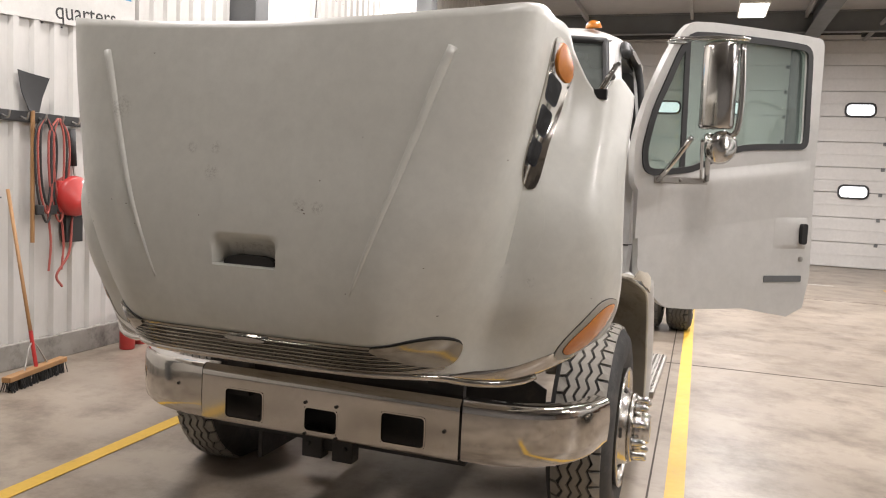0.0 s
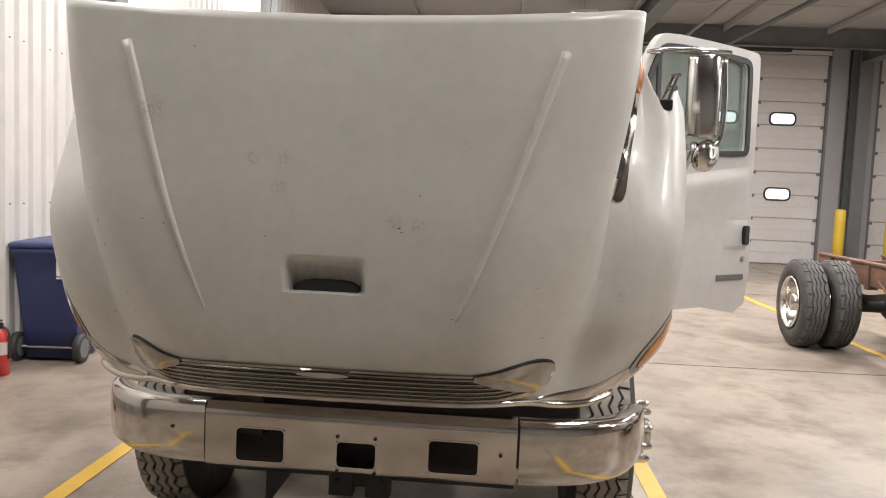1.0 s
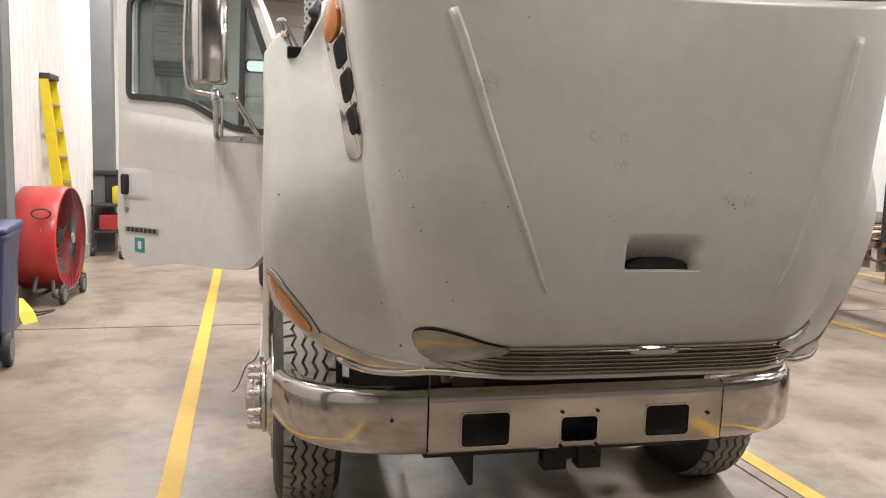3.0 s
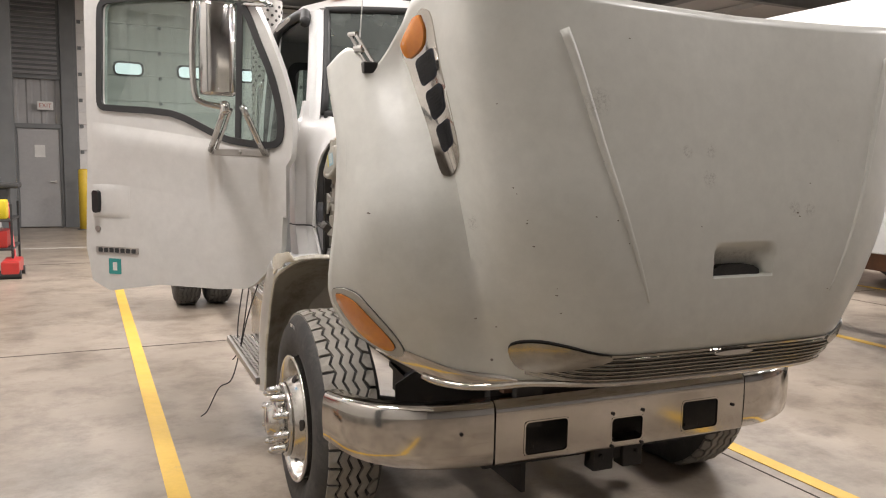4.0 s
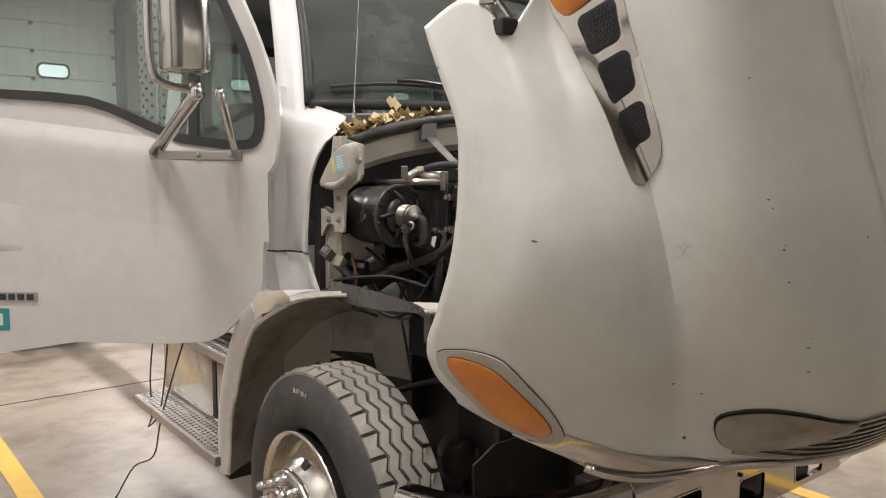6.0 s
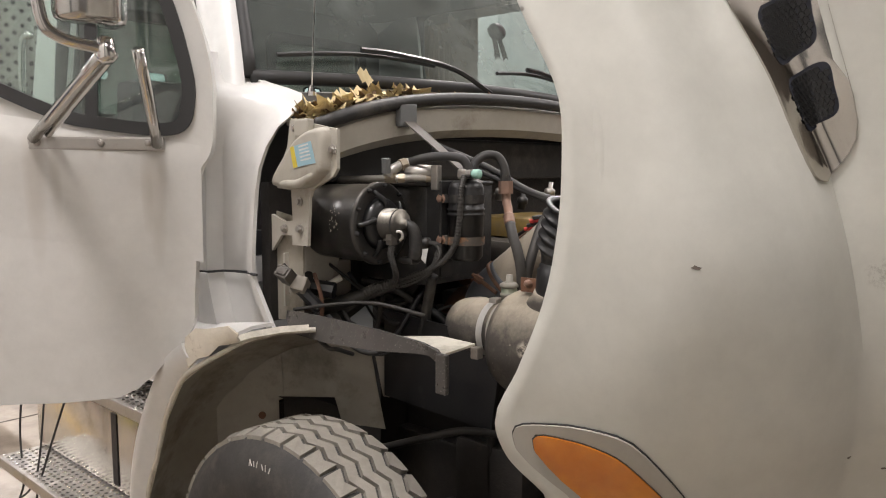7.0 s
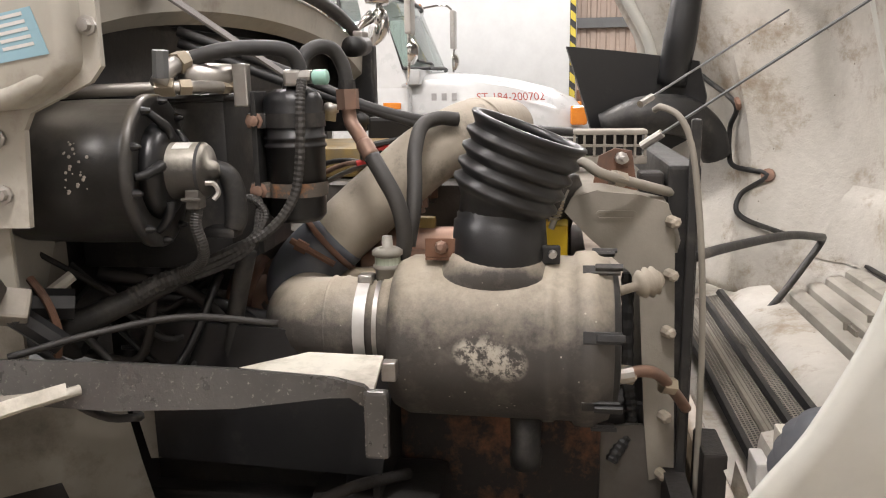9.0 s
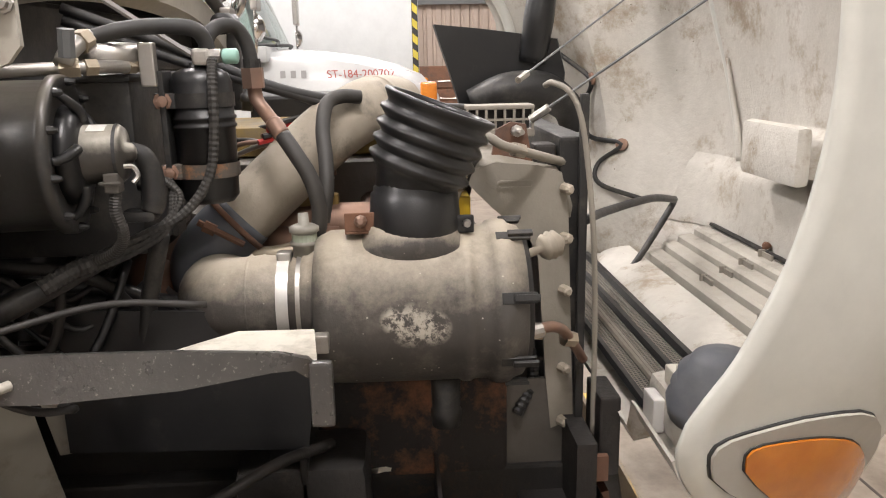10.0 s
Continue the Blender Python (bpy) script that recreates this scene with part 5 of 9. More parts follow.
part("roof", sheet(roof, 0.02), CAB_PAINT, cab, "white cab roof", smooth=50)
part("headliner", boxes(((-0.9, 1.72, 2.47), (0.9, 2.8, 2.49))), CAB_TRIM, cab)
for x in (-0.77, -0.25, 0.25, 0.77, 0.0):
    part("roof_marker", lathe([(0, 0.048), (0.012, 0.048), (0.035, 0.036), (0.046, 0.015), (0.047, 0.0)], (x, 1.72 + 0.05 * x * x, 2.575 + 0.02 * (1 - abs(x))), (0, -0.2, 1), 16), AMBER, cab, "amber roof marker lamp", smooth=60)
# rear wall with two windows
bm = framed_plate([(-0.95, 1.75), (-0.05, 1.75), (-0.05, 2.5), (-0.93, 2.5)], [(-0.78, 1.86), (-0.18, 1.86), (-0.18, 2.3), (-0.74, 2.3)], 0.03, flat((1, 0, 0), (0, 0, 1), (0, -1, 0), (0, 2.85, 0)))
framed_plate([(-0.05, 1.75), (0.95, 1.75), (0.93, 2.5), (-0.05, 2.5)], [(0.18, 1.86), (0.78, 1.86), (0.74, 2.3), (0.18, 2.3)], 0.03, flat((1, 0, 0), (0, 0, 1), (0, -1, 0), (0, 2.85, 0)), bm)
part("rear_wall", bm, CAB_TRIM, cab, "grey cab rear wall with two windows")
for a, b in ((-0.79, -0.17), (0.17, 0.79)):
    g = part("rear_window", boxes(((a, 2.832, 1.85), (b, 2.838, 2.31))), CAB_GLASS, cab, "greenish rear window")
    g.visible_shadow = False
    part("window_seal", framed_plate(rounded(a - 0.03, 1.82, b + 0.03, 2.34, 0.07), rounded(a + 0.02, 1.87, b - 0.02, 2.29, 0.05), 0.02, flat((1, 0, 0), (0, 0, 1), (0, -1, 0), (0, 2.825, 0))), GASKET, cab)
# inside: dashboard, wheel, seats, floor
dash = sheet([[(-0.96, 1.30, 1.86), (-0.5, 1.24, 1.88), (0, 1.22, 1.89), (0.5, 1.24, 1.88), (0.96, 1.30, 1.86)], [(-0.96, 1.45, 1.87), (-0.5, 1.46, 1.90), (0, 1.46, 1.91), (0.5, 1.46, 1.93), (0.96, 1.45, 1.87)],
              [(-0.96, 1.60, 1.80), (-0.5, 1.66, 1.82), (0, 1.66, 1.82), (0.5, 1.64, 1.86), (0.96, 1.60, 1.80)], [(-0.96, 1.56, 1.45), (-0.5, 1.60, 1.40), (0, 1.60, 1.40), (0.5, 1.60, 1.40), (0.96, 1.56, 1.45)]], 0.03)
part("dashboard", dash, CAB_TRIM, cab, "dark grey dashboard", smooth=40)
c, ax = Vector((0.5, 1.82, 1.84)), Vector((0, 0.75, 0.66))
fm = Matrix.Translation(c) @ frame_of(ax)
stw = part("steering_wheel", tube([fm @ Vector((0.215 * math.cos(a), 0.215 * math.sin(a), 0)) for a in [2 * math.pi * k / 24 for k in range(25)]], 0.014, seg=8, per=1), BLACK_PLASTIC, cab, "black steering wheel", smooth=60)
for a in (0.5, 2.64, 4.71):
    part("spoke", rod(c, fm @ Vector((0.21 * math.cos(a), 0.21 * math.sin(a), 0)), 0.012), BLACK_PLASTIC, stw)
part("column", rod(c, c - ax * 0.35, 0.04), BLACK_PLASTIC, stw)
for x in (-0.52, 0.52):
    bm = boxes(((x - 0.26, 2.0, 1.28), (x + 0.26, 2.5, 1.45)), bevel=0.05)
    box(bm, (x - 0.25, 2.46, 1.40), (x + 0.25, 2.62, 2.0), None, 0.05)
    part("seat", bm, SEAT_CLOTH, cab, "dark cloth cab seat", smooth=50)
part("cab_floor", boxes(((-0.55, 1.3, 1.0), (0.55, 1.7, 1.04)), ((-1.0, 1.7, 1.0), (1.0, 2.8, 1.04))), CAB_TRIM, cab)
rosette = part("rosette", lathe([(0, 0.036), (0.003, 0.038), (0.005, 0.026), (0.005, 0.0)], (0.19, 1.335, 2.175), (-0.5, -0.8, 0.3), 20), GREY_RUBBER, cab, "dusty ribbon rosette behind the windscreen", smooth=40)
for dx in (-0.016, 0.016):
    part("ribbon_tail", prism([(-0.010, 0), (0.010, 0), (0.012 + dx * 0.4, -0.085), (0.002 + dx * 0.4, -0.075), (-0.010 + dx * 0.4, -0.088)], 0.002, flat((0.85, -0.5, 0), (0, 0.3, 1), (-0.5, -0.8, 0), (0.19 + dx, 1.333, 2.15))), GREY_RUBBER, rosette)
# wipers, antenna
for x0, x1, x2 in ((-0.11, -0.88, -0.32), (0.62, 0.0, 0.56)):
    arm = part("wiper", tube([ws_at(x0, -0.06, 0.04), ws_at(x0 - 0.16, 0.06, 0.05), ws_at((x0 + x1) / 2, 0.12, 0.045), ws_at((x0 + x1) / 2 - 0.12, 0.135, 0.04)], 0.009, seg=6), BLACK_PLASTIC, cab, "black wiper arm and blade")
    part("blade", tube([ws_at(x1 + (x2 - x1) * k / 6, 0.10 + 0.03 * math.sin(k / 6 * math.pi), 0.022) for k in range(7)], 0.0075, seg=6, per=2), GASKET, arm)
    part("pivot", lathe([(0, 0.022), (0.03, 0.018)], ws_at(x0, -0.09, 0.0), (0, -0.5, 0.85), 12), BLACK_PLASTIC, arm)
ant = part("antenna", rod((-0.838, 1.20, 1.862), (-0.775, 1.21, 2.75), 0.0032, seg=6), BRIGHT_CHROME, cab, "thin chrome whip antenna")
part("antenna_base", lathe([(0, 0.014), (0.012, 0.012), (0.03, 0.006)], (-0.838, 1.20, 1.85), seg=10), BRIGHT_CHROME, ant)

# doors
DOOR_CORNERS = [(1.197, 0.998), (0.75, 1.0), (0.235, 1.012), (0.10, 1.118), (0.034, 1.205), (0.025, 1.30), (0.014, 1.47), (0.006, 1.625), (-0.026, 1.68), (-0.036, 1.76), (-0.032, 1.92), (0.022, 2.11), (0.11, 2.315), (0.20, 2.47), (0.29, 2.545), (0.75, 2.557), (1.16, 2.55), (1.197, 2.515), (1.202, 2.2), (1.205, 1.7)]
WIN_CORNERS = [(1.085, 1.938), (0.66, 1.905), (0.42, 1.81), (0.33, 1.775), (0.26, 1.763), (0.20, 1.755), (0.14, 1.749), (0.085, 1.748), (0.052, 1.757), (0.036, 1.785), (0.03, 1.87), (0.075, 2.06), (0.15, 2.235), (0.225, 2.40), (0.30, 2.47), (0.75, 2.485), (1.05, 2.48), (1.088, 2.445), (1.10, 2.2), (1.108, 1.965)]


def soft_loop(corners, per=3):
    """A closed outline rounded through its corners."""
    n = len(corners)
    out = []
    for i in range(n):
        p0, p1, p2, p3 = (Vector(corners[(i + k) % n]) for k in (-1, 0, 1, 2))
        for k in range(per):
            q = k / per
            t0, t1 = (p2 - p0) * 0.5, (p3 - p1) * 0.5
            lim = (p2 - p1).length
            t0, t1 = (t.normalized() * min(t.length, lim) for t in (t0, t1))
            out.append(tuple((2 * q ** 3 - 3 * q * q + 1) * p1 + (q ** 3 - 2 * q * q + q) * t0 + (3 * q * q - 2 * q ** 3) * p2 + (q ** 3 - q * q) * t1))
    return out


DOOR_OUT, WIN_OUT = soft_loop(DOOR_CORNERS), soft_loop(WIN_CORNERS)


def grow(o, by):
    cx, cy = sum(p[0] for p in o) / len(o), sum(p[1] for p in o) / len(o)
    out = []
    n = len(o)
    for i in range(n):
        a, b = Vector(o[i - 1]), Vector(o[(i + 1) % n])
        d = (b - a).normalized()
        nn = Vector((d.y, -d.x))
        p = Vector(o[i])
        if nn.dot(p - Vector((cx, cy))) < 0:
            nn = -nn
        out.append(tuple(p + nn * by))
    return out


def cab_door(s):
    swing, hinge = (radians(40.8), 1.106) if s > 0 else (radians(41.2), 1.132)
    ux = Vector((s * math.cos(swing), math.sin(swing), 0))
    out = Vector((s * math.sin(swing), -math.cos(swing), 0))        # outer skin looks forward
    m = flat(ux, (0, 0, 1), out, (s * hinge, 1.303, 0))
    skin = framed_plate(DOOR_OUT, WIN_OUT, 0.05, m)
    d = part("door", skin, DOOR_PAINT, truck, "open white cab door", smooth=30)
    # pressed belt line and lower fold
    grid = []
    for z, o in ((1.735, 0.0), (1.715, 0.3), (1.69, 0.85), (1.665, 1.0), (1.63, 0.9), (1.57, 0.5), (1.50, 0.2), (1.42, 0.0)):
        grid.append([m @ Vector((u, z - 0.035 + 0.17 * u - 0.03 * u * u, 0.0485 + 0.017 * o * f)) for u, f in ((0.0, 0.0), (0.08, 0.5), (0.2, 0.9), (0.4, 1), (0.6, 1), (0.8, 1), (1.0, 0.9), (1.1, 0.5), (1.17, 0.0))])
    part("belt_line", sheet(grid, 0.002), DOOR_PAINT, d, "pressed belt line", smooth=60)
    g = part("window_glass", prism(grow(WIN_OUT, -0.004), 0.005, m @ Matrix.Translation((0, 0, 0.02))), CAB_GLASS, d, "greenish door glass")
    g.visible_shadow = False
    part("window_seal", framed_plate(grow(WIN_OUT, 0.022), grow(WIN_OUT, -0.012), 0.014, m @ Matrix.Translation((0, 0, 0.046))), GASKET, d, "black window seal", smooth=60)
    part("divider", prism([(0.265, 1.76), (0.295, 1.765), (0.275, 2.455), (0.245, 2.42)], 0.012, m @ Matrix.Translation((0, 0, 0.03))), GASKET, d, "black vent window divider")
    part("door_edge", boxes(((1.16, 1.02, -0.03), (1.195, 2.5, 0.0)), m=m), DOOR_PAINT, d)
    part("inner_panel", prism(grow(DOOR_OUT, -0.03)[0:25] + [(0.0, 1.72), (1.1, 1.90)], 0.02, m @ Matrix.Translation((0, 0, -0.03))), CAB_TRIM, d, "dark grey inner trim panel")
    scoop = []
    for z, k in ((1.345, 0.0), (1.36, 0.75), (1.375, 1.0), (1.43, 0.6), (1.49, 0.75), (1.51, 0.4), (1.525, 0.0)):
        scoop.append([m @ Vector((u, z, 0.0485 + 0.011 * k * f)) for u, f in ((0.94, 0.0), (0.98, 0.35), (1.03, 0.75), (1.08, 1.0), (1.13, 1.0), (1.165, 0.7), (1.18, 0.0))])
    rec = part("handle_recess", sheet(scoop, 0.002), DOOR_PAINT, d, "pressed surround of the door handle", smooth=60)
    part("door_handle", prism(rounded(1.118, 1.372, 1.158, 1.492, 0.016), 0.03, m @ Matrix.Translation((0, 0, 0.054))), BLACK_PLASTIC, d, "black paddle door handle", smooth=40)
    part("lock", lathe([(0, 0.016), (0.006, 0.016), (0.007, 0.006)], m @ Vector((1.15, 1.284, 0.05)), out, 16), DULL_STEEL, d, "round door lock")
    plate = part("name_plate", prism(rounded(0.89, 1.152, 1.165, 1.188, 0.006), 0.005, m @ Matrix.Translation((0, 0, 0.05))), STEEL_GREY if s > 0 else DULL_STEEL, d, "narrow name plate with an unreadable brand bar")
    if s < 0:
        for k in range(7):
            part("bar", prism(rounded(0.905 + 0.036 * k, 1.158, 0.93 + 0.036 * k, 1.182, 0.004), 0.003, m @ Matrix.Translation((0, 0, 0.055))), INK_DARK, plate)
        st = part("sticker", prism(rounded(1.005, 1.04, 1.085, 1.125, 0.004), 0.002, m @ Matrix.Translation((0, 0, 0.0502))), TEAL, d, "small square teal sticker")
        part("sticker_mark", prism(rounded(1.03, 1.06, 1.058, 1.105, 0.004), 0.001, m @ Matrix.Translation((0, 0, 0.0524))), PALE, st)
    # west-coast mirror on a tripod of chrome tubes
    A, B = m @ Vector((0.417, 1.715, 0.075)), m @ Vector((0.105, 1.70, 0.075))
    hub = Vector((s * 1.475, 1.125, 1.905))
    br = part("mirror_bracket", tube([A, A.lerp(hub, 0.5), hub], 0.0145, seg=8, per=2), SATIN_STEEL, d, "chrome tube mirror bracket", smooth=60)
    part("brace", tube([B, B.lerp(hub + Vector((-s * 0.08, 0, 0)), 0.6), hub + Vector((-s * 0.08, 0.01, 0.01))], 0.0145, seg=8, per=2), SATIN_STEEL, br, smooth=60)
    part("brace", tube([A + Vector((-s * 0.03, -0.02, 0.01)), hub + Vector((-s * 0.03, 0.02, -0.005))], 0.009, seg=8), BRIGHT_CHROME, br)
    bm = boxes(((0.09, 1.685, 0.05), (0.435, 1.722, 0.068)), bevel=0.006, m=m)
    part("foot_strip", bm, DULL_STEEL, br, "chrome foot strip with bolts")
    for u in (0.13, 0.25, 0.41):
        part("bolt", lathe([(0, 0.01), (0.008, 0.008), (0.01, 0.003)], m @ Vector((u, 1.705, 0.068)), out, 8), DULL_STEEL, br)
    loop = [(s * 1.40, 1.15, 2.40), (s * 1.30, 1.18, 2.405), (s * 1.24, 1.28, 2.41)]
    part("top_arm", tube([(s * 1.63, 1.14, 2.39), (s * 1.50, 1.14, 2.40), *loop, m @ Vector((0.23, 2.43, 0.06))], 0.011, seg=8), BRIGHT_CHROME, br, "chrome upper arm", smooth=60)
    frame_loop = [(s * 1.60, 1.145, 2.37), (s * 1.612, 1.145, 2.15), (s * 1.605, 1.145, 1.97), (s * 1.57, 1.14, 1.925), (s * 1.50, 1.13, 1.91), hub]
    part("outer_loop", tube(frame_loop, 0.0145, seg=8), SATIN_STEEL, br, "chrome mirror loop", smooth=60)
    part("knuckle", lathe([(-0.03, 0.012), (-0.022, 0.022), (0.022, 0.022), (0.03, 0.012)], hub, (0, 0.3, 1), 12), BRIGHT_CHROME, br, smooth=40)
    mm = Matrix.Translation((s * 1.505, 1.15, 2.165)) @ Matrix.Rotation(s * radians(-12), 4, "Z")
    head = [(-0.083, 0.0), (-0.083, -0.02), (-0.07, -0.05), (-0.03, -0.062), (0.03, -0.062), (0.07, -0.05), (0.083, -0.02), (0.083, 0.0)]
    grid = [[mm @ Vector((x * k, y * k, z)) for x, y in head] for z, k in ((-0.208, 0.80), (-0.203, 0.93), (-0.19, 1.0), (0.19, 1.0), (0.203, 0.93), (0.208, 0.80))]
    bm = bmesh.new()
    rings(bm, grid)
    hd = part("mirror_head", bm, SATIN_STEEL, d, "rectangular polished steel mirror head", smooth=40)
    part("mirror_glass", boxes(((-0.074, 0.0, -0.19), (0.074, 0.006, 0.19)), m=mm), MIRROR, hd, "mirror glass")
    if s > 0:
        part("convex_mirror", lathe([(0.0, 0.085), (0.02, 0.082), (0.045, 0.055), (0.055, 0.0)], (s * 1.53, 1.15, 1.87), (s * 0.5, -0.8, -0.25), 24), SATIN_STEEL, hd, "round chrome convex mirror", smooth=60)


for s in (-1, 1):
    cab_door(s)

# ---- steps, tank box, exhaust behind and below the cab ----
def tread_plate(x0, x1, y0, y1, z, s, parent):
    pl = part("step", boxes(((min(s * x0, s * x1), y0, z - 0.045), (max(s * x0, s * x1), y1, z - 0.004)), bevel=0.006), DULL_STEEL, parent, "perforated aluminium step")
    bm = bmesh.new()
    nx, ny = 6, int((y1 - y0) / 0.035)
    for i in range(nx):
        for j in range(ny):
            x = x0 + (x1 - x0) * (i + 0.5) / nx
            y = y0 + (y1 - y0) * (j + 0.5 + (0.5 if i % 2 else 0)) / (ny + 0.5)
            lathe([(0, 0.0095), (0.002, 0.0095), (0.0045, 0.007)], (s * x, y, z - 0.005), seg=6, bm=bm)
    tagged(part("grip_pattern", bm, ALLOY, pl, "raised grip rings"), kind="stuff")
    bm = bmesh.new()
    for i in range(nx - 1):
        for j in range(ny):
            lathe([(0, 0.007), (0.0015, 0.007)], (s * (x0 + (x1 - x0) * (i + 1) / nx), y0 + (y1 - y0) * (j + 0.35 + (0.5 if i % 2 else 0)) / (ny + 0.5), z - 0.0045), seg=6, bm=bm)
    tagged(part("drain_holes", bm, GRIME, pl, "dark drain holes"), kind="stuff")


for s in (-1, 1):
    bx = part("step_box", boxes(((min(s * 0.62, s * 1.10), 1.66, 0.50), (max(s * 0.62, s * 1.10), 2.72, 0.80)), bevel=0.012), ALLOY, truck, "brushed aluminium step and tank box", smooth=30)
    tread_plate(0.84, 1.12, 1.62, 2.70, 0.845, s, bx)
    tread_plate(1.0, 1.27, 1.58, 2.68, 0.50, s, bx)
    part("box_slot", boxes(((min(s * 1.101, s * 1.104), 1.98, 0.52), (max(s * 1.101, s * 1.104), 2.02, 0.78))), GRIME, bx)
    for ya in (1.60, 2.60):
        part("step_bracket", boxes(((min(s * 0.9, s * 1.2), ya, 0.38), (max(s * 0.9, s * 1.2), ya + 0.05, 0.47))), GRIME, bx)
ex = part("exhaust_pipe", tube([(-0.75, 2.75, 0.62), (-0.78, 3.0, 0.60), (-0.82, 3.25, 0.62), (-0.84, 3.42, 0.75), (-0.84, 3.45, 1.2), (-0.84, 3.45, 3.0)], 0.065, seg=14), DULL_STEEL, truck, "dull steel exhaust pipe", smooth=60)
part("pipe_clamp", lathe([(0, 0.075), (0.05, 0.075)], (-0.775, 2.93, 0.605), (-0.1, 1, 0), 18), BRIGHT_CHROME, ex)
shield = lathe([(1.3, 0.115), (2.85, 0.115)], (-0.84, 3.45, 0), seg=22, ends=False)
sh = part("heat_shield", shield, DULL_STEEL, ex, "perforated steel exhaust shield", smooth=60)
bm = bmesh.new()
for i in range(44):
    for k in range(11):
        a = 2 * math.pi * (k + (0.5 if i % 2 else 0)) / 11
        c = Vector((-0.84 + 0.1135 * math.cos(a), 3.45 + 0.1135 * math.sin(a), 1.34 + 0.034 * i))
        lathe([(0, 0.011), (0.004, 0.011)], c, (math.cos(a), math.sin(a), 0), 6, bm)
tagged(part("perforation", bm, GRIME, sh, "dark slots of the shield"), kind="stuff")
part("grab_handle", tube([(-0.97, 2.92, 1.3), (-1.0, 2.96, 1.4), (-1.0, 2.96, 2.1), (-0.97, 2.92, 2.2)], 0.016, seg=10), BRIGHT_CHROME, truck, "chrome grab handle behind the cab", smooth=60)
part("hanging_wire", tube([(-1.12, 2.2, 0.98), (-1.2, 2.25, 0.70), (-1.24, 2.35, 0.44), (-1.30, 2.28, 0.30), (-1.36, 2.4, 0.22), (-1.42, 2.5, 0.05), (-1.46, 2.52, 0.008)], 0.004, seg=6), BLACK_HOSE, truck, "loose black wire hanging to the floor")
part("hanging_wire", tube([(-1.13, 2.7, 0.97), (-1.2, 2.62, 0.62), (-1.22, 2.55, 0.42), (-1.26, 2.48, 0.38), (-1.22, 2.4, 0.5), (-1.15, 2.45, 0.9)], 0.004, seg=6), BLACK_HOSE, truck)


# ---- the truck: engine bay ----
# cowl beam, seal and firewall
arch_z = lambda x: 1.875 - 0.075 * x * x - 0.07 * x ** 4
xs = [-0.93 + 1.90 * k / 28 for k in range(29)]
cowl = part("cowl", sheet([[(x, 1.10, arch_z(x) - 0.125) for x in xs], [(x, 1.065, arch_z(x) - 0.10) for x in xs], [(x, 1.06, arch_z(x) - 0.03) for x in xs], [(x, 1.09, arch_z(x) - 0.006) for x in xs], [(x, 1.20, arch_z(x) + 0.015) for x in xs]], 0.012), BEIGE_METAL, truck, "beige stained cowl beam under the windscreen", smooth=50)
part("cowl_seal", tube([(x, 1.055, arch_z(x) + 0.0) for x in xs], 0.021, seg=10, per=1), DUSTY_BLACK, cowl, "black rubber hood seal", smooth=60)
part("cowl_end", boxes(((0.93, 1.02, 1.45), (0.99, 1.3, 1.76)), bevel=0.01), DUSTY_BLACK, cowl)
part("horn_unit", rod((0.55, 1.00, 1.735), (0.70, 1.00, 1.745), 0.033, seg=14), DUSTY_BLACK, cowl, "small dark motor on the cowl", smooth=50)
part("horn_bracket", boxes(((0.64, 0.985, 1.74), (0.72, 1.02, 1.79)), bevel=0.006), DULL_STEEL, cowl)
fw = part("firewall", boxes(((-0.98, 1.22, 1.20), (0.98, 1.26, 1.60))), GRIME, truck, "dark firewall")
part("firewall_top", boxes(((-0.84, 1.222, 1.602), (0.84, 1.258, 1.80))), GRIME, fw)
part("toe_board", boxes(((-0.55, 1.222, 0.6), (0.55, 1.258, 1.198))), GRIME, fw)
part("insulation", boxes(((-0.86, 1.15, 1.60), (0.8, 1.215, 1.74)), bevel=0.012), DUSTY_BLACK, fw, "black insulation pad")
part("lower_panel", boxes(((-0.94, 1.19, 1.21), (-0.70, 1.215, 1.36)), bevel=0.008), LINER_DIRTY_SHADED, fw, "dirty pale lower firewall panel")
# corner bracket with the blue and yellow label
yz = lambda x: flat((0, 1, 0), (0, 0, 1), (1, 0, 0), (x, 0, 0))
cb = part("corner_bracket", prism([(1.124, 1.775), (1.08, 1.772), (1.06, 1.765), (0.928, 1.742), (0.928, 1.64), (0.945, 1.62), (1.034, 1.582), (1.046, 1.56), (1.056, 1.429), (1.124, 1.428), (1.124, 1.455), (1.175, 1.452), (1.225, 1.40), (1.235, 1.40), (1.235, 1.52), (1.22, 1.51), (1.161, 1.492), (1.121, 1.495), (1.126, 1.58), (1.19, 1.585), (1.19, 1.62), (1.14, 1.70)], 0.010, yz(-0.972)), BEIGE_METAL, truck, "beige corner bracket of the cowl")
base = [(1.070, 1.718), (0.985, 1.748), (0.952, 1.738), (0.952, 1.648), (0.962, 1.630), (1.036, 1.588), (1.180, 1.590), (1.180, 1.612)]
cy_b, cz_b = 1.05, 1.665
bm = bmesh.new()
rings(bm, [[(x, cy_b + (y - cy_b) * k, cz_b + (z - cz_b) * k) for y, z in soft_loop(base, 4)] for x, k in ((-0.971, 1.0), (-0.985, 0.985), (-0.997, 0.95), (-1.003, 0.89), (-1.004, 0.80))])
bmesh.ops.recalc_face_normals(bm, faces=bm.faces)
part("bulge", bm, BEIGE_METAL, cb, "pressed beige cover", smooth=50)
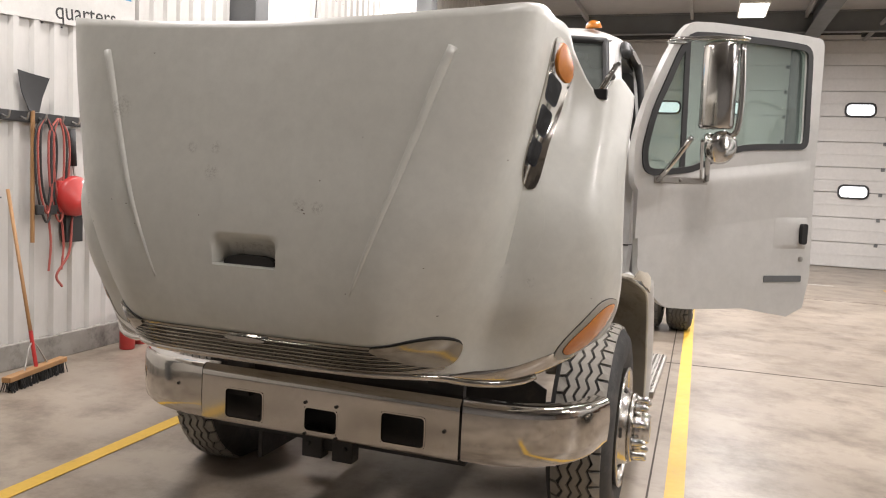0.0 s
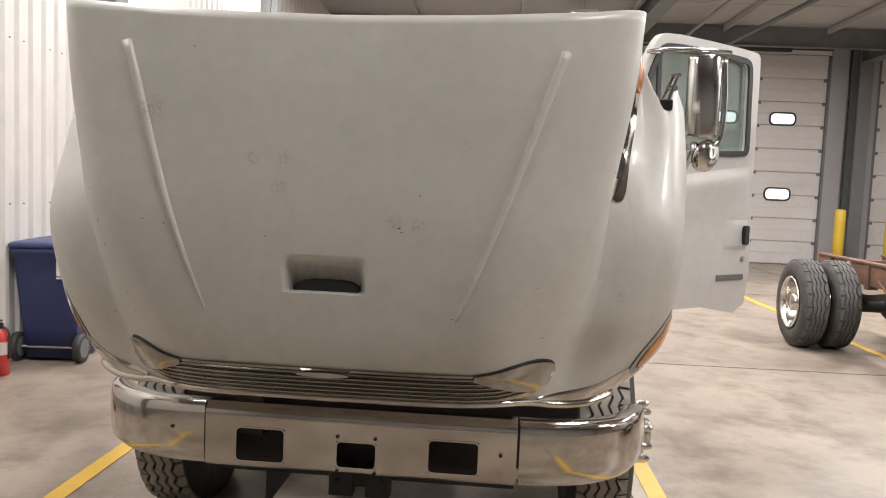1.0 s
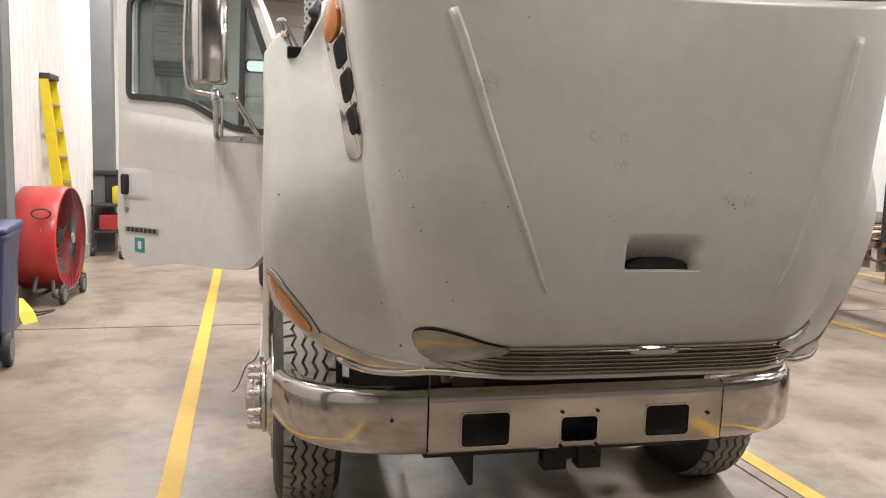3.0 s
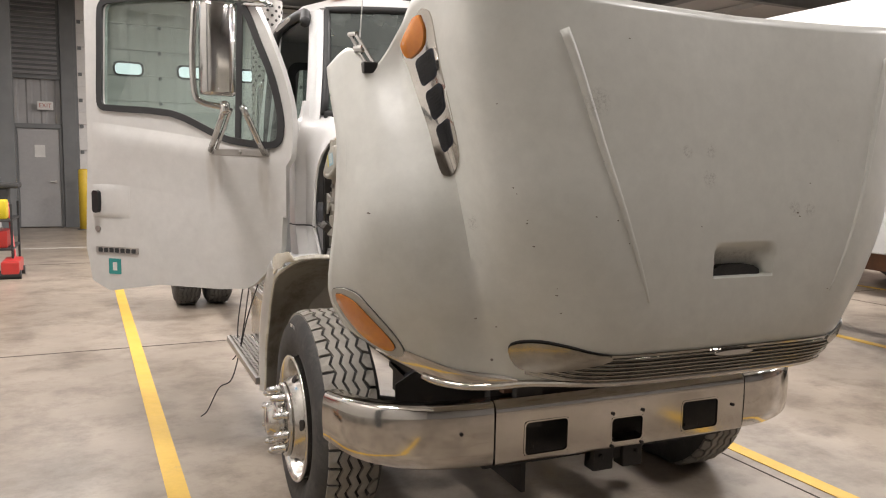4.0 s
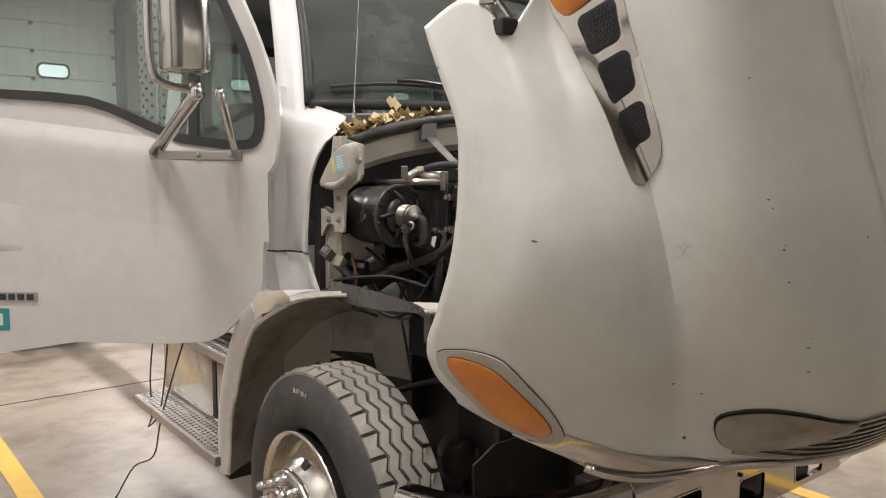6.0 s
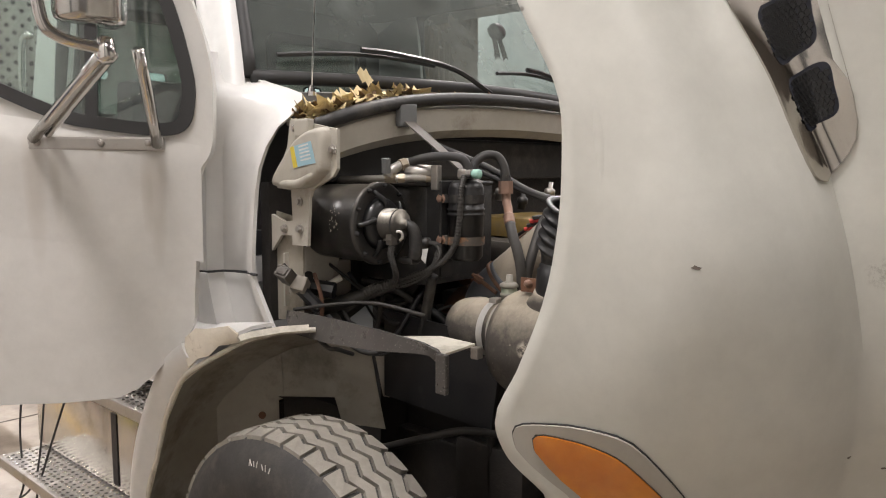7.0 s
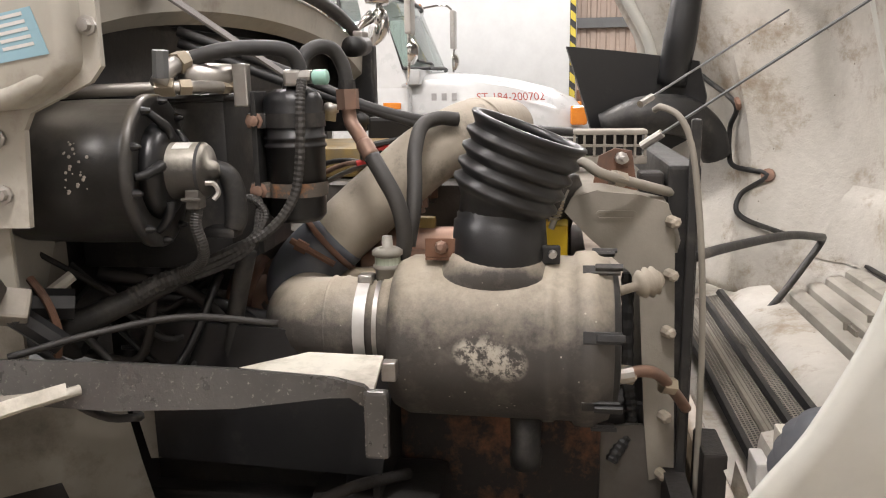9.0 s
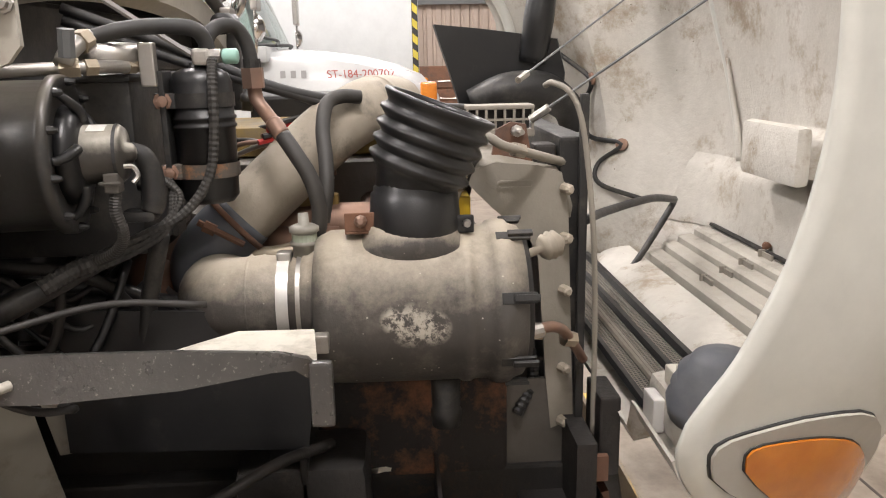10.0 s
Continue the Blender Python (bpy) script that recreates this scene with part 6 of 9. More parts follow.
part("bulge_ridge", tube([(-0.985, 1.175, 1.600), (-0.997, 1.11, 1.598), (-0.998, 1.05, 1.600), (-0.995, 1.0, 1.622), (-0.985, 0.962, 1.645)], [0.008, 0.013, 0.014, 0.012, 0.007], seg=10), BEIGE_METAL, cb, "rounded lower ridge", smooth=60)
lb = part("label", prism([(1.083, 1.696), (0.994, 1.712), (0.975, 1.655), (1.068, 1.641)], 0.001, yz(-1.0056)), LABEL_BLUE, cb, "worn blue warning label with a yellow stripe")
part("label_stripe", prism([(1.083, 1.696), (1.066, 1.699), (1.050, 1.644), (1.068, 1.641)], 0.0008, yz(-1.0062)), LABEL_YELLOW, lb)
for k in range(5):
    part("text_bar", prism([(1.045 - 0.002 * k, 1.699 - 0.009 * k), (1.006 - 0.003 * k, 1.706 - 0.009 * k), (1.005 - 0.003 * k, 1.702 - 0.009 * k), (1.044 - 0.002 * k, 1.695 - 0.009 * k)], 0.0008, yz(-1.0062)), PALE, lb)
for y, z in ((1.098, 1.748), (1.045, 1.745), (0.94, 1.69), (1.085, 1.55), (1.085, 1.475), (1.155, 1.472)):
    part("bolt", lathe([(0, 0.013), (0.004, 0.013), (0.005, 0.009), (0.012, 0.008), (0.013, 0.003)], (-0.9735, y, z), (-1, 0, 0), 8), DULL_STEEL, cb, "dull bolt")
part("hinge_ear", boxes(((-0.996, 1.018, 1.722), (-0.9725, 1.078, 1.772)), bevel=0.006), BEIGE_METAL, cb)

# heater blower
bd = Vector((0.10, -0.995, 0.0)).normalized()
b0 = Vector((-0.79, 0.962, 1.487))
part("side_web", prism([(1.235, 1.52), (1.10, 1.50), (1.10, 1.22), (1.235, 1.20)], 0.006, yz(-0.955)), LINER_DIRTY_SHADED, truck, "dirty pale web behind the corner bracket")
blower = part("blower", lathe([(-0.215, 0.10), (-0.20, 0.106), (-0.10, 0.110), (-0.012, 0.110), (-0.010, 0.117), (0.004, 0.117), (0.006, 0.113), (0.006, 0.100), (0.001, 0.094), (0.001, 0.0)], b0, bd, 48), BLOWER_BLACK, truck, "glossy black heater blower housing", smooth=40)
fr = Matrix.Translation(b0) @ frame_of(bd)
for k in range(10):
    a = 2 * math.pi * k / 10 + 0.2
    part("screw", lathe([(0, 0.007), (0.007, 0.006), (0.014, 0.003)], fr @ Vector((0.107 * math.cos(a), 0.107 * math.sin(a), 0.005)), bd, 8), BLACK_PLASTIC, blower)
# hub with raised arms between the motor and the rim
part("hub_ring", lathe([(0.001, 0.074), (0.016, 0.070), (0.024, 0.060), (0.026, 0.048)], b0, bd, 36), BLACK_PLASTIC, blower, smooth=40)
for k in range(5):
    a = 2 * math.pi * k / 5 + 0.5
    part("hub_arm", tube([fr @ Vector((r * math.cos(a + w), r * math.sin(a + w), z)) for r, w, z in ((0.052, -0.12, 0.026), (0.068, 0.0, 0.024), (0.084, 0.1, 0.014), (0.095, 0.12, 0.004))], [0.009, 0.008, 0.007, 0.006], seg=10), BLACK_PLASTIC, blower, smooth=60)
mo = part("blower_motor", lathe([(0.01, 0.050), (0.022, 0.049), (0.024, 0.044), (0.074, 0.0435), (0.081, 0.038), (0.082, 0.016), (0.090, 0.015), (0.096, 0.008), (0.097, 0.0)], b0, bd, 36), MOTOR_GREY, blower, "dusty steel blower motor can", smooth=40)
part("motor_seam", lathe([(0.070, 0.0442), (0.075, 0.0442)], b0, bd, 28, ends=False), GASKET, mo)
part("motor_label", sheet([[b0 + bd * d + Vector((-0.0442 * math.cos(a), 0, 0.0442 * math.sin(a))) for d in (0.036, 0.062)] for a in (0.95, 1.1, 1.25, 1.4)], 0.0004), PALE, mo, "small pale sticker")
# plug, its boot and the bent cooling duct below the motor
part("plug", boxes(((-0.822, 0.884, 1.432), (-0.796, 0.906, 1.462)), ((-0.816, 0.886, 1.462), (-0.802, 0.902, 1.476)), ((-0.826, 0.880, 1.444), (-0.820, 0.912, 1.450)), bevel=0.003), ENGINE_GREY, blower, "small grey connector")
part("plug_clip", tube([(-0.806, 0.880, 1.47), (-0.800, 0.868, 1.468), (-0.80, 0.862, 1.455), (-0.805, 0.868, 1.445)], 0.004, seg=6), DULL_STEEL, blower)
part("wire", tube([(-0.81, 0.893, 1.434), (-0.812, 0.896, 1.405), (-0.805, 0.892, 1.375), (-0.79, 0.90, 1.35), (-0.765, 0.93, 1.325), (-0.74, 0.97, 1.31)], 0.009, seg=8, per=14, corrugate=0.06, pitch=2), GREY_RUBBER, blower, "corrugated grey wire sleeve")
duct = part("motor_duct", tube([(-0.772, 0.880, 1.492), (-0.762, 0.862, 1.478), (-0.757, 0.855, 1.45), (-0.757, 0.855, 1.41), (-0.76, 0.86, 1.392)], [0.012, 0.016, 0.018, 0.019, 0.016], seg=12), DUSTY_BLACK, blower, "bent black rubber cooling duct", smooth=60)
part("duct_foot", boxes(((-0.775, 0.852, 1.378), (-0.735, 0.905, 1.396)), bevel=0.007), DUSTY_BLACK, duct, smooth=30)
part("socket", lathe([(0, 0.012), (0.008, 0.016), (0.028, 0.016), (0.03, 0.010)], (-0.69, 0.902, 1.428), (0.3, -0.95, 0.1), 12), DUSTY_BLACK, blower, smooth=40)
part("foil_flap", sheet([[(-0.70, 0.885, 1.412), (-0.692, 0.868, 1.416)], [(-0.706, 0.882, 1.385), (-0.70, 0.872, 1.372)]], 0.001), PALE, blower, "torn clear tape")
for k in range(3):
    part("corrugated_wire", tube([(-0.683, 0.88, 1.43), (-0.672 + 0.006 * k, 0.856, 1.424), (-0.676, 0.838 + 0.006 * k, 1.398), (-0.69, 0.86, 1.362 - 0.006 * k), (-0.705, 0.91, 1.335 - 0.009 * k), (-0.73, 0.965, 1.315 - 0.008 * k), (-0.745, 0.99, 1.302)], 0.0068, seg=8, per=14, corrugate=0.06, pitch=2), GREY_RUBBER, truck, "grey corrugated wire sleeve")
rng_b = random.Random(3)
for k in range(26):
    a = math.pi + rng_b.uniform(-0.40, 0.30) - 0.1
    d = -0.055 - 0.035 * rng_b.random()
    n = frame_of(bd).to_3x3() @ Vector((math.cos(a), math.sin(a), 0))
    c = b0 + bd * d + n * 0.1108
    part("paint_chip", lathe([(0, rng_b.uniform(0.0012, 0.0032)), (0.0006, 0.001)], c, n, 5), LOUVRE, blower)
part("evaporator_box", boxes(((-0.66, 0.905, 1.30), (-0.36, 1.19, 1.597)), ((-0.668, 0.90, 1.588), (-0.36, 1.19, 1.602)), bevel=0.008), DUSTY_BLACK, truck, "black evaporator case", smooth=30)
part("case_flange", boxes(((-0.655, 0.852, 1.33), (-0.60, 0.862, 1.605)), bevel=0.002), DUSTY_BLACK, truck, "black bracket of the drier")
# refrigerant lines over the blower
ln = part("refrigerant_line", tube([(-0.775, 1.16, 1.606), (-0.76, 1.05, 1.610), (-0.735, 0.95, 1.613), (-0.68, 0.91, 1.613), (-0.645, 0.895, 1.613)], 0.0105, seg=12), DULL_STEEL, truck, "dull aluminium refrigerant line", smooth=60)
for a, b, r in (((-0.752, 0.975, 1.612), (-0.742, 0.948, 1.613), 0.016), ((-0.735, 0.945, 1.613), (-0.722, 0.932, 1.613), 0.014), ((-0.668, 0.905, 1.613), (-0.652, 0.898, 1.613), 0.013)):
    part("line_nut", rod(a, b, r, seg=6), BRASS, ln)
part("line_end", lathe([(0, 0.010), (0.004, 0.014), (0.018, 0.014), (0.022, 0.008)], (-0.648, 0.90, 1.606), (-0.2, -0.2, 1), 12), BRASS, ln, smooth=40)
part("service_port", rod((-0.775, 0.952, 1.628), (-0.78, 0.947, 1.668), 0.0125, seg=8), STEEL_GREY, ln)
part("elbow", tube([(-0.76, 0.965, 1.618), (-0.745, 0.962, 1.634), (-0.715, 0.955, 1.650), (-0.692, 0.946, 1.657)], 0.0145, seg=10), DULL_STEEL, ln, smooth=60)
part("elbow_nut", rod((-0.718, 0.955, 1.649), (-0.700, 0.949, 1.655), 0.0185, seg=6), BRASS, ln)
part("suction_pipe", rod((-0.70, 0.955, 1.632), (-0.63, 0.885, 1.628), 0.022, seg=14), DULL_STEEL, ln, smooth=60)
part("hose", tube([(-0.692, 0.946, 1.657), (-0.676, 0.90, 1.670), (-0.655, 0.85, 1.675), (-0.635, 0.802, 1.671), (-0.622, 0.786, 1.650), (-0.618, 0.782, 1.615)], 0.0130, seg=12), BLACK_HOSE, truck, "black rubber hose", smooth=60)
# support stay from the cowl
st = part("stay", prism([(0, -0.022), (0.34, -0.017), (0.34, 0.017), (0, 0.022)], 0.004, flat(Vector((0.05, -0.80, -0.55)).normalized(), (1, 0.02, 0.05), Vector((0.0, -0.56, 0.83)), (-0.60, 1.055, 1.79))), ENGINE_GREY, truck, "flat dusty steel stay")
part("stay_pad", boxes(((-0.635, 1.035, 1.765), (-0.565, 1.06, 1.835)), bevel=0.006), STEEL_GREY, st)
part("stay_foot", boxes(((-0.665, 0.86, 1.58), (-0.645, 0.885, 1.65)), bevel=0.003), DULL_STEEL, st)

# receiver drier
DX, DY = -0.605, 0.803
dr = part("drier", lathe([(1.378, 0.02), (1.381, 0.04), (1.392, 0.049), (1.508, 0.051), (1.510, 0.054), (1.514, 0.054), (1.516, 0.0515), (1.522, 0.0515), (1.524, 0.054), (1.528, 0.054), (1.530, 0.051), (1.585, 0.051), (1.600, 0.045), (1.608, 0.03), (1.609, 0.018), (1.618, 0.016), (1.618, 0.0)], (DX, DY, 0), seg=36), BLACK_PLASTIC, truck, "black receiver drier canister", smooth=40)
for z, mt in ((1.556, DUSTY_BLACK), (1.438, RUST_BAND)):
    band = part("band", lathe([(z - 0.012, 0.0535), (z + 0.012, 0.0535)], (DX, DY, 0), seg=36, ends=False), mt, dr, "metal strap", smooth=40)
    part("band_tab", boxes(((-0.648, 0.838, z - 0.013), (-0.628, 0.872, z + 0.013)), bevel=0.003), mt, band)
    part("band_bolt", lathe([(0, 0.015), (0.003, 0.015), (0.004, 0.010), (0.014, 0.009), (0.015, 0.004)], (-0.649, 0.858, z), (-1, -0.2, 0), 8), COPPER, band, "rusty bolt with washer")
part("fitting", boxes(((-0.640, 0.778, 1.612), (-0.592, 0.808, 1.640)), bevel=0.006), DULL_STEEL, dr)
part("cap_band", lathe([(0, 0.0115), (0.02, 0.0115)], (-0.628, 0.780, 1.627), (-0.05, -1, 0), 12), DULL_STEEL, dr)
part("valve_cap", lathe([(0, 0.011), (0.003, 0.013), (0.022, 0.013), (0.025, 0.010)], (-0.627, 0.758, 1.626), (-0.05, -1, 0.02), 14), surface("mint_cap", (0.30, 0.52, 0.44), rough=0.5), dr, "mint green valve cap", smooth=40)
part("hose", tube([(-0.585, 0.795, 1.632), (-0.575, 0.792, 1.660), (-0.555, 0.775, 1.678), (-0.530, 0.752, 1.676), (-0.518, 0.737, 1.648), (-0.516, 0.731, 1.612)], 0.0130, seg=12), BLACK_HOSE, truck, "black looped hose", smooth=60)
cp = part("copper_pipe", tube([(-0.516, 0.730, 1.575), (-0.518, 0.726, 1.548), (-0.530, 0.710, 1.527), (-0.55, 0.693, 1.508)], 0.0130, seg=12), COPPER, truck, "corroded copper coloured pipe", smooth=60)
part("hex_nut", rod((-0.516, 0.731, 1.606), (-0.516, 0.730, 1.570), 0.021, seg=6), COPPER, cp)
part("nut_top", rod((-0.516, 0.731, 1.622), (-0.516, 0.731, 1.605), 0.016, seg=12), DUSTY_BLACK, cp)
part("crimp", lathe([(0, 0.014), (0.006, 0.0165), (0.012, 0.0150), (0.018, 0.0165), (0.024, 0.015), (0.03, 0.0165), (0.036, 0.0145)], (-0.545, 0.697, 1.512), Vector((-0.022, -0.025, -0.034)).normalized(), 12), COPPER, cp, smooth=30)
part("hose", tube([(-0.562, 0.678, 1.488), (-0.578, 0.655, 1.455), (-0.586, 0.634, 1.42), (-0.588, 0.622, 1.385), (-0.585, 0.618, 1.345), (-0.578, 0.625, 1.31)], 0.0150, seg=12), GREY_RUBBER, truck, "grey rubber hose", smooth=60)
part("hose", tube([(-0.40, 0.545, 1.545), (-0.42, 0.580, 1.548), (-0.455, 0.606, 1.535), (-0.50, 0.612, 1.49), (-0.54, 0.606, 1.44), (-0.565, 0.605, 1.39), (-0.572, 0.615, 1.33)], 0.0140, seg=12), GREY_RUBBER, truck, "grey rubber hose", smooth=60)
part("corrugated_wire", tube([(-0.648, 0.772, 1.622), (-0.662, 0.772, 1.58), (-0.664, 0.776, 1.50), (-0.666, 0.79, 1.43), (-0.680, 0.83, 1.376), (-0.70, 0.89, 1.345), (-0.72, 0.955, 1.318), (-0.745, 1.01, 1.295)], 0.0085, seg=8, per=16, corrugate=0.06, pitch=2), GREY_RUBBER, truck, "black corrugated wire loom")
part("loom", tube([(-0.73, 0.955, 1.310), (-0.755, 1.00, 1.290), (-0.79, 1.06, 1.265), (-0.82, 1.11, 1.245), (-0.85, 1.165, 1.225)], [0.014, 0.017, 0.020, 0.022, 0.024], seg=12), DUSTY_BLACK, truck, "taped black wire bundle", smooth=60)
part("loom_sleeve", tube([(-0.728, 0.95, 1.312), (-0.76, 0.99, 1.302), (-0.79, 1.03, 1.282)], 0.015, seg=10, per=12, corrugate=0.06, pitch=2), GREY_RUBBER, truck, "grey corrugated sleeve")
part("loom", tube([(-0.66, 0.88, 1.335), (-0.655, 0.905, 1.25), (-0.65, 0.93, 1.15), (-0.64, 0.95, 1.05)], 0.016, seg=10), DUSTY_BLACK, truck, smooth=60)
# long heater lines across the bay
for dz, dy in ((0.0, 0.0), (-0.022, 0.018)):
    part("heater_line", tube([(-0.45, 1.08, 1.72 + dz), (-0.40, 0.88, 1.64 + dz), (-0.40, 0.70, 1.565 + dz + dy), (-0.30, 0.52, 1.525 + dz), (-0.1, 0.3, 1.50 + dz), (0.15, 0.15, 1.47)], 0.010, seg=8), BLACK_HOSE, truck, "long black heater line", smooth=60)
for k, c in enumerate((RED_PAINT, BLACK_HOSE, RED_PAINT, BLACK_HOSE)):
    part("cable", tube([(-0.40, 0.75 - 0.01 * k, 1.46 + 0.012 * k), (-0.35, 0.66, 1.475 + 0.01 * k), (-0.30, 0.55, 1.47 + 0.014 * k), (-0.2, 0.35, 1.44)], 0.006, seg=6), c, truck)

# air cleaner with its rubber boot
AC = Vector((-0.605, 0, 1.178))
ac = part("air_cleaner", lathe([(0.632, 0.09), (0.625, 0.128), (0.60, 0.140), (0.375, 0.142), (0.37, 0.146), (0.355, 0.146), (0.35, 0.142), (0.322, 0.142), (0.318, 0.149), (0.300, 0.152), (0.285, 0.150), (0.278, 0.143), (0.262, 0.138), (0.256, 0.118), (0.256, 0.0)][::-1], AC, (0, 1, 0), 56), AIR_CLEANER, truck, "big dusty grey cylindrical air cleaner", smooth=35)
part("outlet", lathe([(0.60, 0.112), (0.625, 0.094), (0.64, 0.086), (0.648, 0.086), (0.652, 0.080), (0.72, 0.078)], (-0.608, 0, 1.196), (0, 1, 0), 32), AIR_CLEANER, ac, smooth=40)
part("elbow_duct", tube([(-0.608, 0.67, 1.196), (-0.608, 0.72, 1.196), (-0.604, 0.765, 1.194), (-0.575, 0.803, 1.19), (-0.525, 0.822, 1.186), (-0.44, 0.825, 1.182), (-0.34, 0.82, 1.178)], [0.077, 0.082, 0.080, 0.078, 0.076, 0.073, 0.07], seg=24), AIR_CLEANER, ac, "dusty rubber elbow", smooth=60)
for y in (0.722, 0.745):
    part("elbow_rib", lathe([(-0.006, 0.079), (0, 0.0845), (0.006, 0.079)], (-0.606, y, 1.195), (0, 1, 0), 32, ends=False), AIR_CLEANER, ac, smooth=60)
for y, w in ((0.682, 0.0105), (0.655, 0.004)):
    part("hose_clamp", lathe([(-w, 0.0835), (w, 0.0835)], (-0.608, y, 1.196), (0, 1, 0), 32, ends=False), PALE_STEEL if w > 0.01 else DULL_STEEL, ac, "bright steel hose clamp", smooth=40)
part("clamp_screw", boxes(((-0.635, 0.668, 1.272), (-0.605, 0.694, 1.288)), bevel=0.004), DULL_STEEL, ac)
neck = lathe([(1.20, 0.150), (1.25, 0.143), (1.28, 0.13), (1.30, 0.112), (1.316, 0.092), (1.335, 0.084)], (0, 0, 0), seg=40)
for v in neck.verts:
    v.co.x *= 0.56 + 0.44 * max(0, min(1, (v.co.z - 1.27) / 0.046))
neck.transform(Matrix.Translation((-0.612, 0.452, 0)))
part("neck", neck, AIR_CLEANER, ac, smooth=50)
tilt = Vector((-0.02, -0.36, 0.93)).normalized()
BC = Vector((-0.622, 0.447, 0))
boot = part("rubber_boot", lathe([(1.318, 0.078), (1.330, 0.081), (1.388, 0.077), (1.392, 0.072), (1.40, 0.072), (1.404, 0.068), (1.43, 0.066)], BC, seg=36, ends=False), BLACK_PLASTIC, ac, "black rubber intake boot", smooth=40)
bp = [(-0.03, 0.062), (0.0, 0.070), (0.012, 0.078)]
for k in range(4):
    z = 0.016 + 0.0265 * k
    bp += [(z, 0.0815 + 0.0022 * k), (z + 0.009, 0.092 + 0.0022 * k), (z + 0.014, 0.092 + 0.0022 * k), (z + 0.0225, 0.0815 + 0.0022 * k)]
bp += [(0.128, 0.095), (0.136, 0.101), (0.140, 0.099), (0.140, 0.086), (0.128, 0.084), (0.118, 0.090), (0.104, 0.080), (0.092, 0.086), (0.078, 0.076), (0.066, 0.082), (0.03, 0.066), (0.02, 0.0)]
part("bellows", lathe(bp, BC + Vector((0, 0, 1.408)), tilt, 48), BLACK_PLASTIC, boot, "open ribbed rubber bellows", smooth=45)
part("lug", boxes(((-0.655, 0.515, 1.322), (-0.625, 0.57, 1.327)), ((-0.655, 0.515, 1.327), (-0.650, 0.57, 1.36)), bevel=0.002), RUST, ac, "small rusty bracket")
part("lug_bolt", lathe([(0, 0.012), (0.01, 0.010), (0.016, 0.005)], (-0.656, 0.542, 1.345), (-1, 0, 0.2), 8), COPPER, ac)
part("lug", boxes(((-0.655, 0.345, 1.318), (-0.645, 0.40, 1.350)), bevel=0.004), BLACK_PLASTIC, ac, "black mounting ear")
part("ear_bolt", lathe([(0, 0.008), (0.01, 0.006)], (-0.656, 0.358, 1.336), (-1, 0, 0), 8), DULL_STEEL, ac)
# snap clips round the cover, each a bent strip with a raised tongue
for a in (15, 62, 108, 155, 205, 262, 318):
    p = AC + Vector((-0.149 * math.cos(radians(a - 90)), 0.279, 0.149 * math.sin(radians(a - 90))))
    bm = boxes(((-0.010, -0.030, -0.003), (0.010, 0.030, 0.003)), ((-0.006, -0.034, 0.003), (0.006, 0.010, 0.010)), bevel=0.0015)
    bm.transform(Matrix.Translation(p) @ Matrix.Rotation(radians(a - 90), 4, "Y") @ Matrix.Rotation(radians(-90), 4, "Y"))
    part("clip", bm, DUSTY_BLACK, ac, "dark snap clip")
part("cover_rim", lathe([(0.262, 0.128), (0.250, 0.124), (0.246, 0.10), (0.252, 0.096)], AC, (0, 1, 0), 44, ends=False), DUSTY_BLACK, ac, "dark pressed end cover", smooth=40)
part("sensor", lathe([(0, 0.017), (0.004, 0.022), (0.026, 0.022), (0.028, 0.026), (0.034, 0.026), (0.036, 0.022), (0.050, 0.022), (0.052, 0.027), (0.060, 0.027), (0.064, 0.020), (0.066, 0.01), (0.085, 0.009)], (-0.603, 0.646, 1.268), (0, 0, 1), 20), SENSOR_GREY, ac, "small filter indicator with a green window", smooth=40)
part("window", lathe([(0.028, 0.0228), (0.049, 0.0228)], (-0.603, 0.646, 1.268), (0, 0, 1), 20, ends=False), surface("faded_green", (0.30, 0.36, 0.27), (0.40, 0.40, 0.33), rough=0.4), ac, "faded green indicator window")
part("drain_valve", lathe([(1.045, 0.028), (0.985, 0.026), (0.98, 0.029), (0.95, 0.027)], (-0.64, 0.40, 0), seg=16), DUSTY_BLACK, ac, smooth=40)
part("outlet_tube", rod((-0.655, 0.262, 1.125), (-0.645, 0.222, 1.13), 0.014, seg=10), DULL_STEEL, ac)
part("copper_line", tube([(-0.648, 0.245, 1.128), (-0.625, 0.205, 1.128), (-0.58, 0.17, 1.105), (-0.53, 0.135, 1.055), (-0.485, 0.105, 1.005)], 0.0105, seg=10), COPPER, truck, "copper line in front of the air cleaner", smooth=60)
for y, z in ((0.232, 1.128), (0.15, 1.078)):
    part("line_nut", rod((-0.640 if y > 0.2 else -0.555, y + 0.012, z), (-0.632 if y > 0.2 else -0.545, y - 0.012, z - 0.006), 0.016, seg=6), BRASS, truck)
# ribbed rubber nipple beside the cover
part("nipple", lathe([(0.0, 0.009), (0.05, 0.008), (0.052, 0.018), (0.062, 0.026), (0.068, 0.020), (0.074, 0.028), (0.080, 0.021), (0.086, 0.026), (0.092, 0.018), (0.10, 0.01)], (-0.60, 0.262, 1.255), (0.35, -1, 0.25), 16), HOSE, ac, "dusty ribbed rubber nipple", smooth=40)

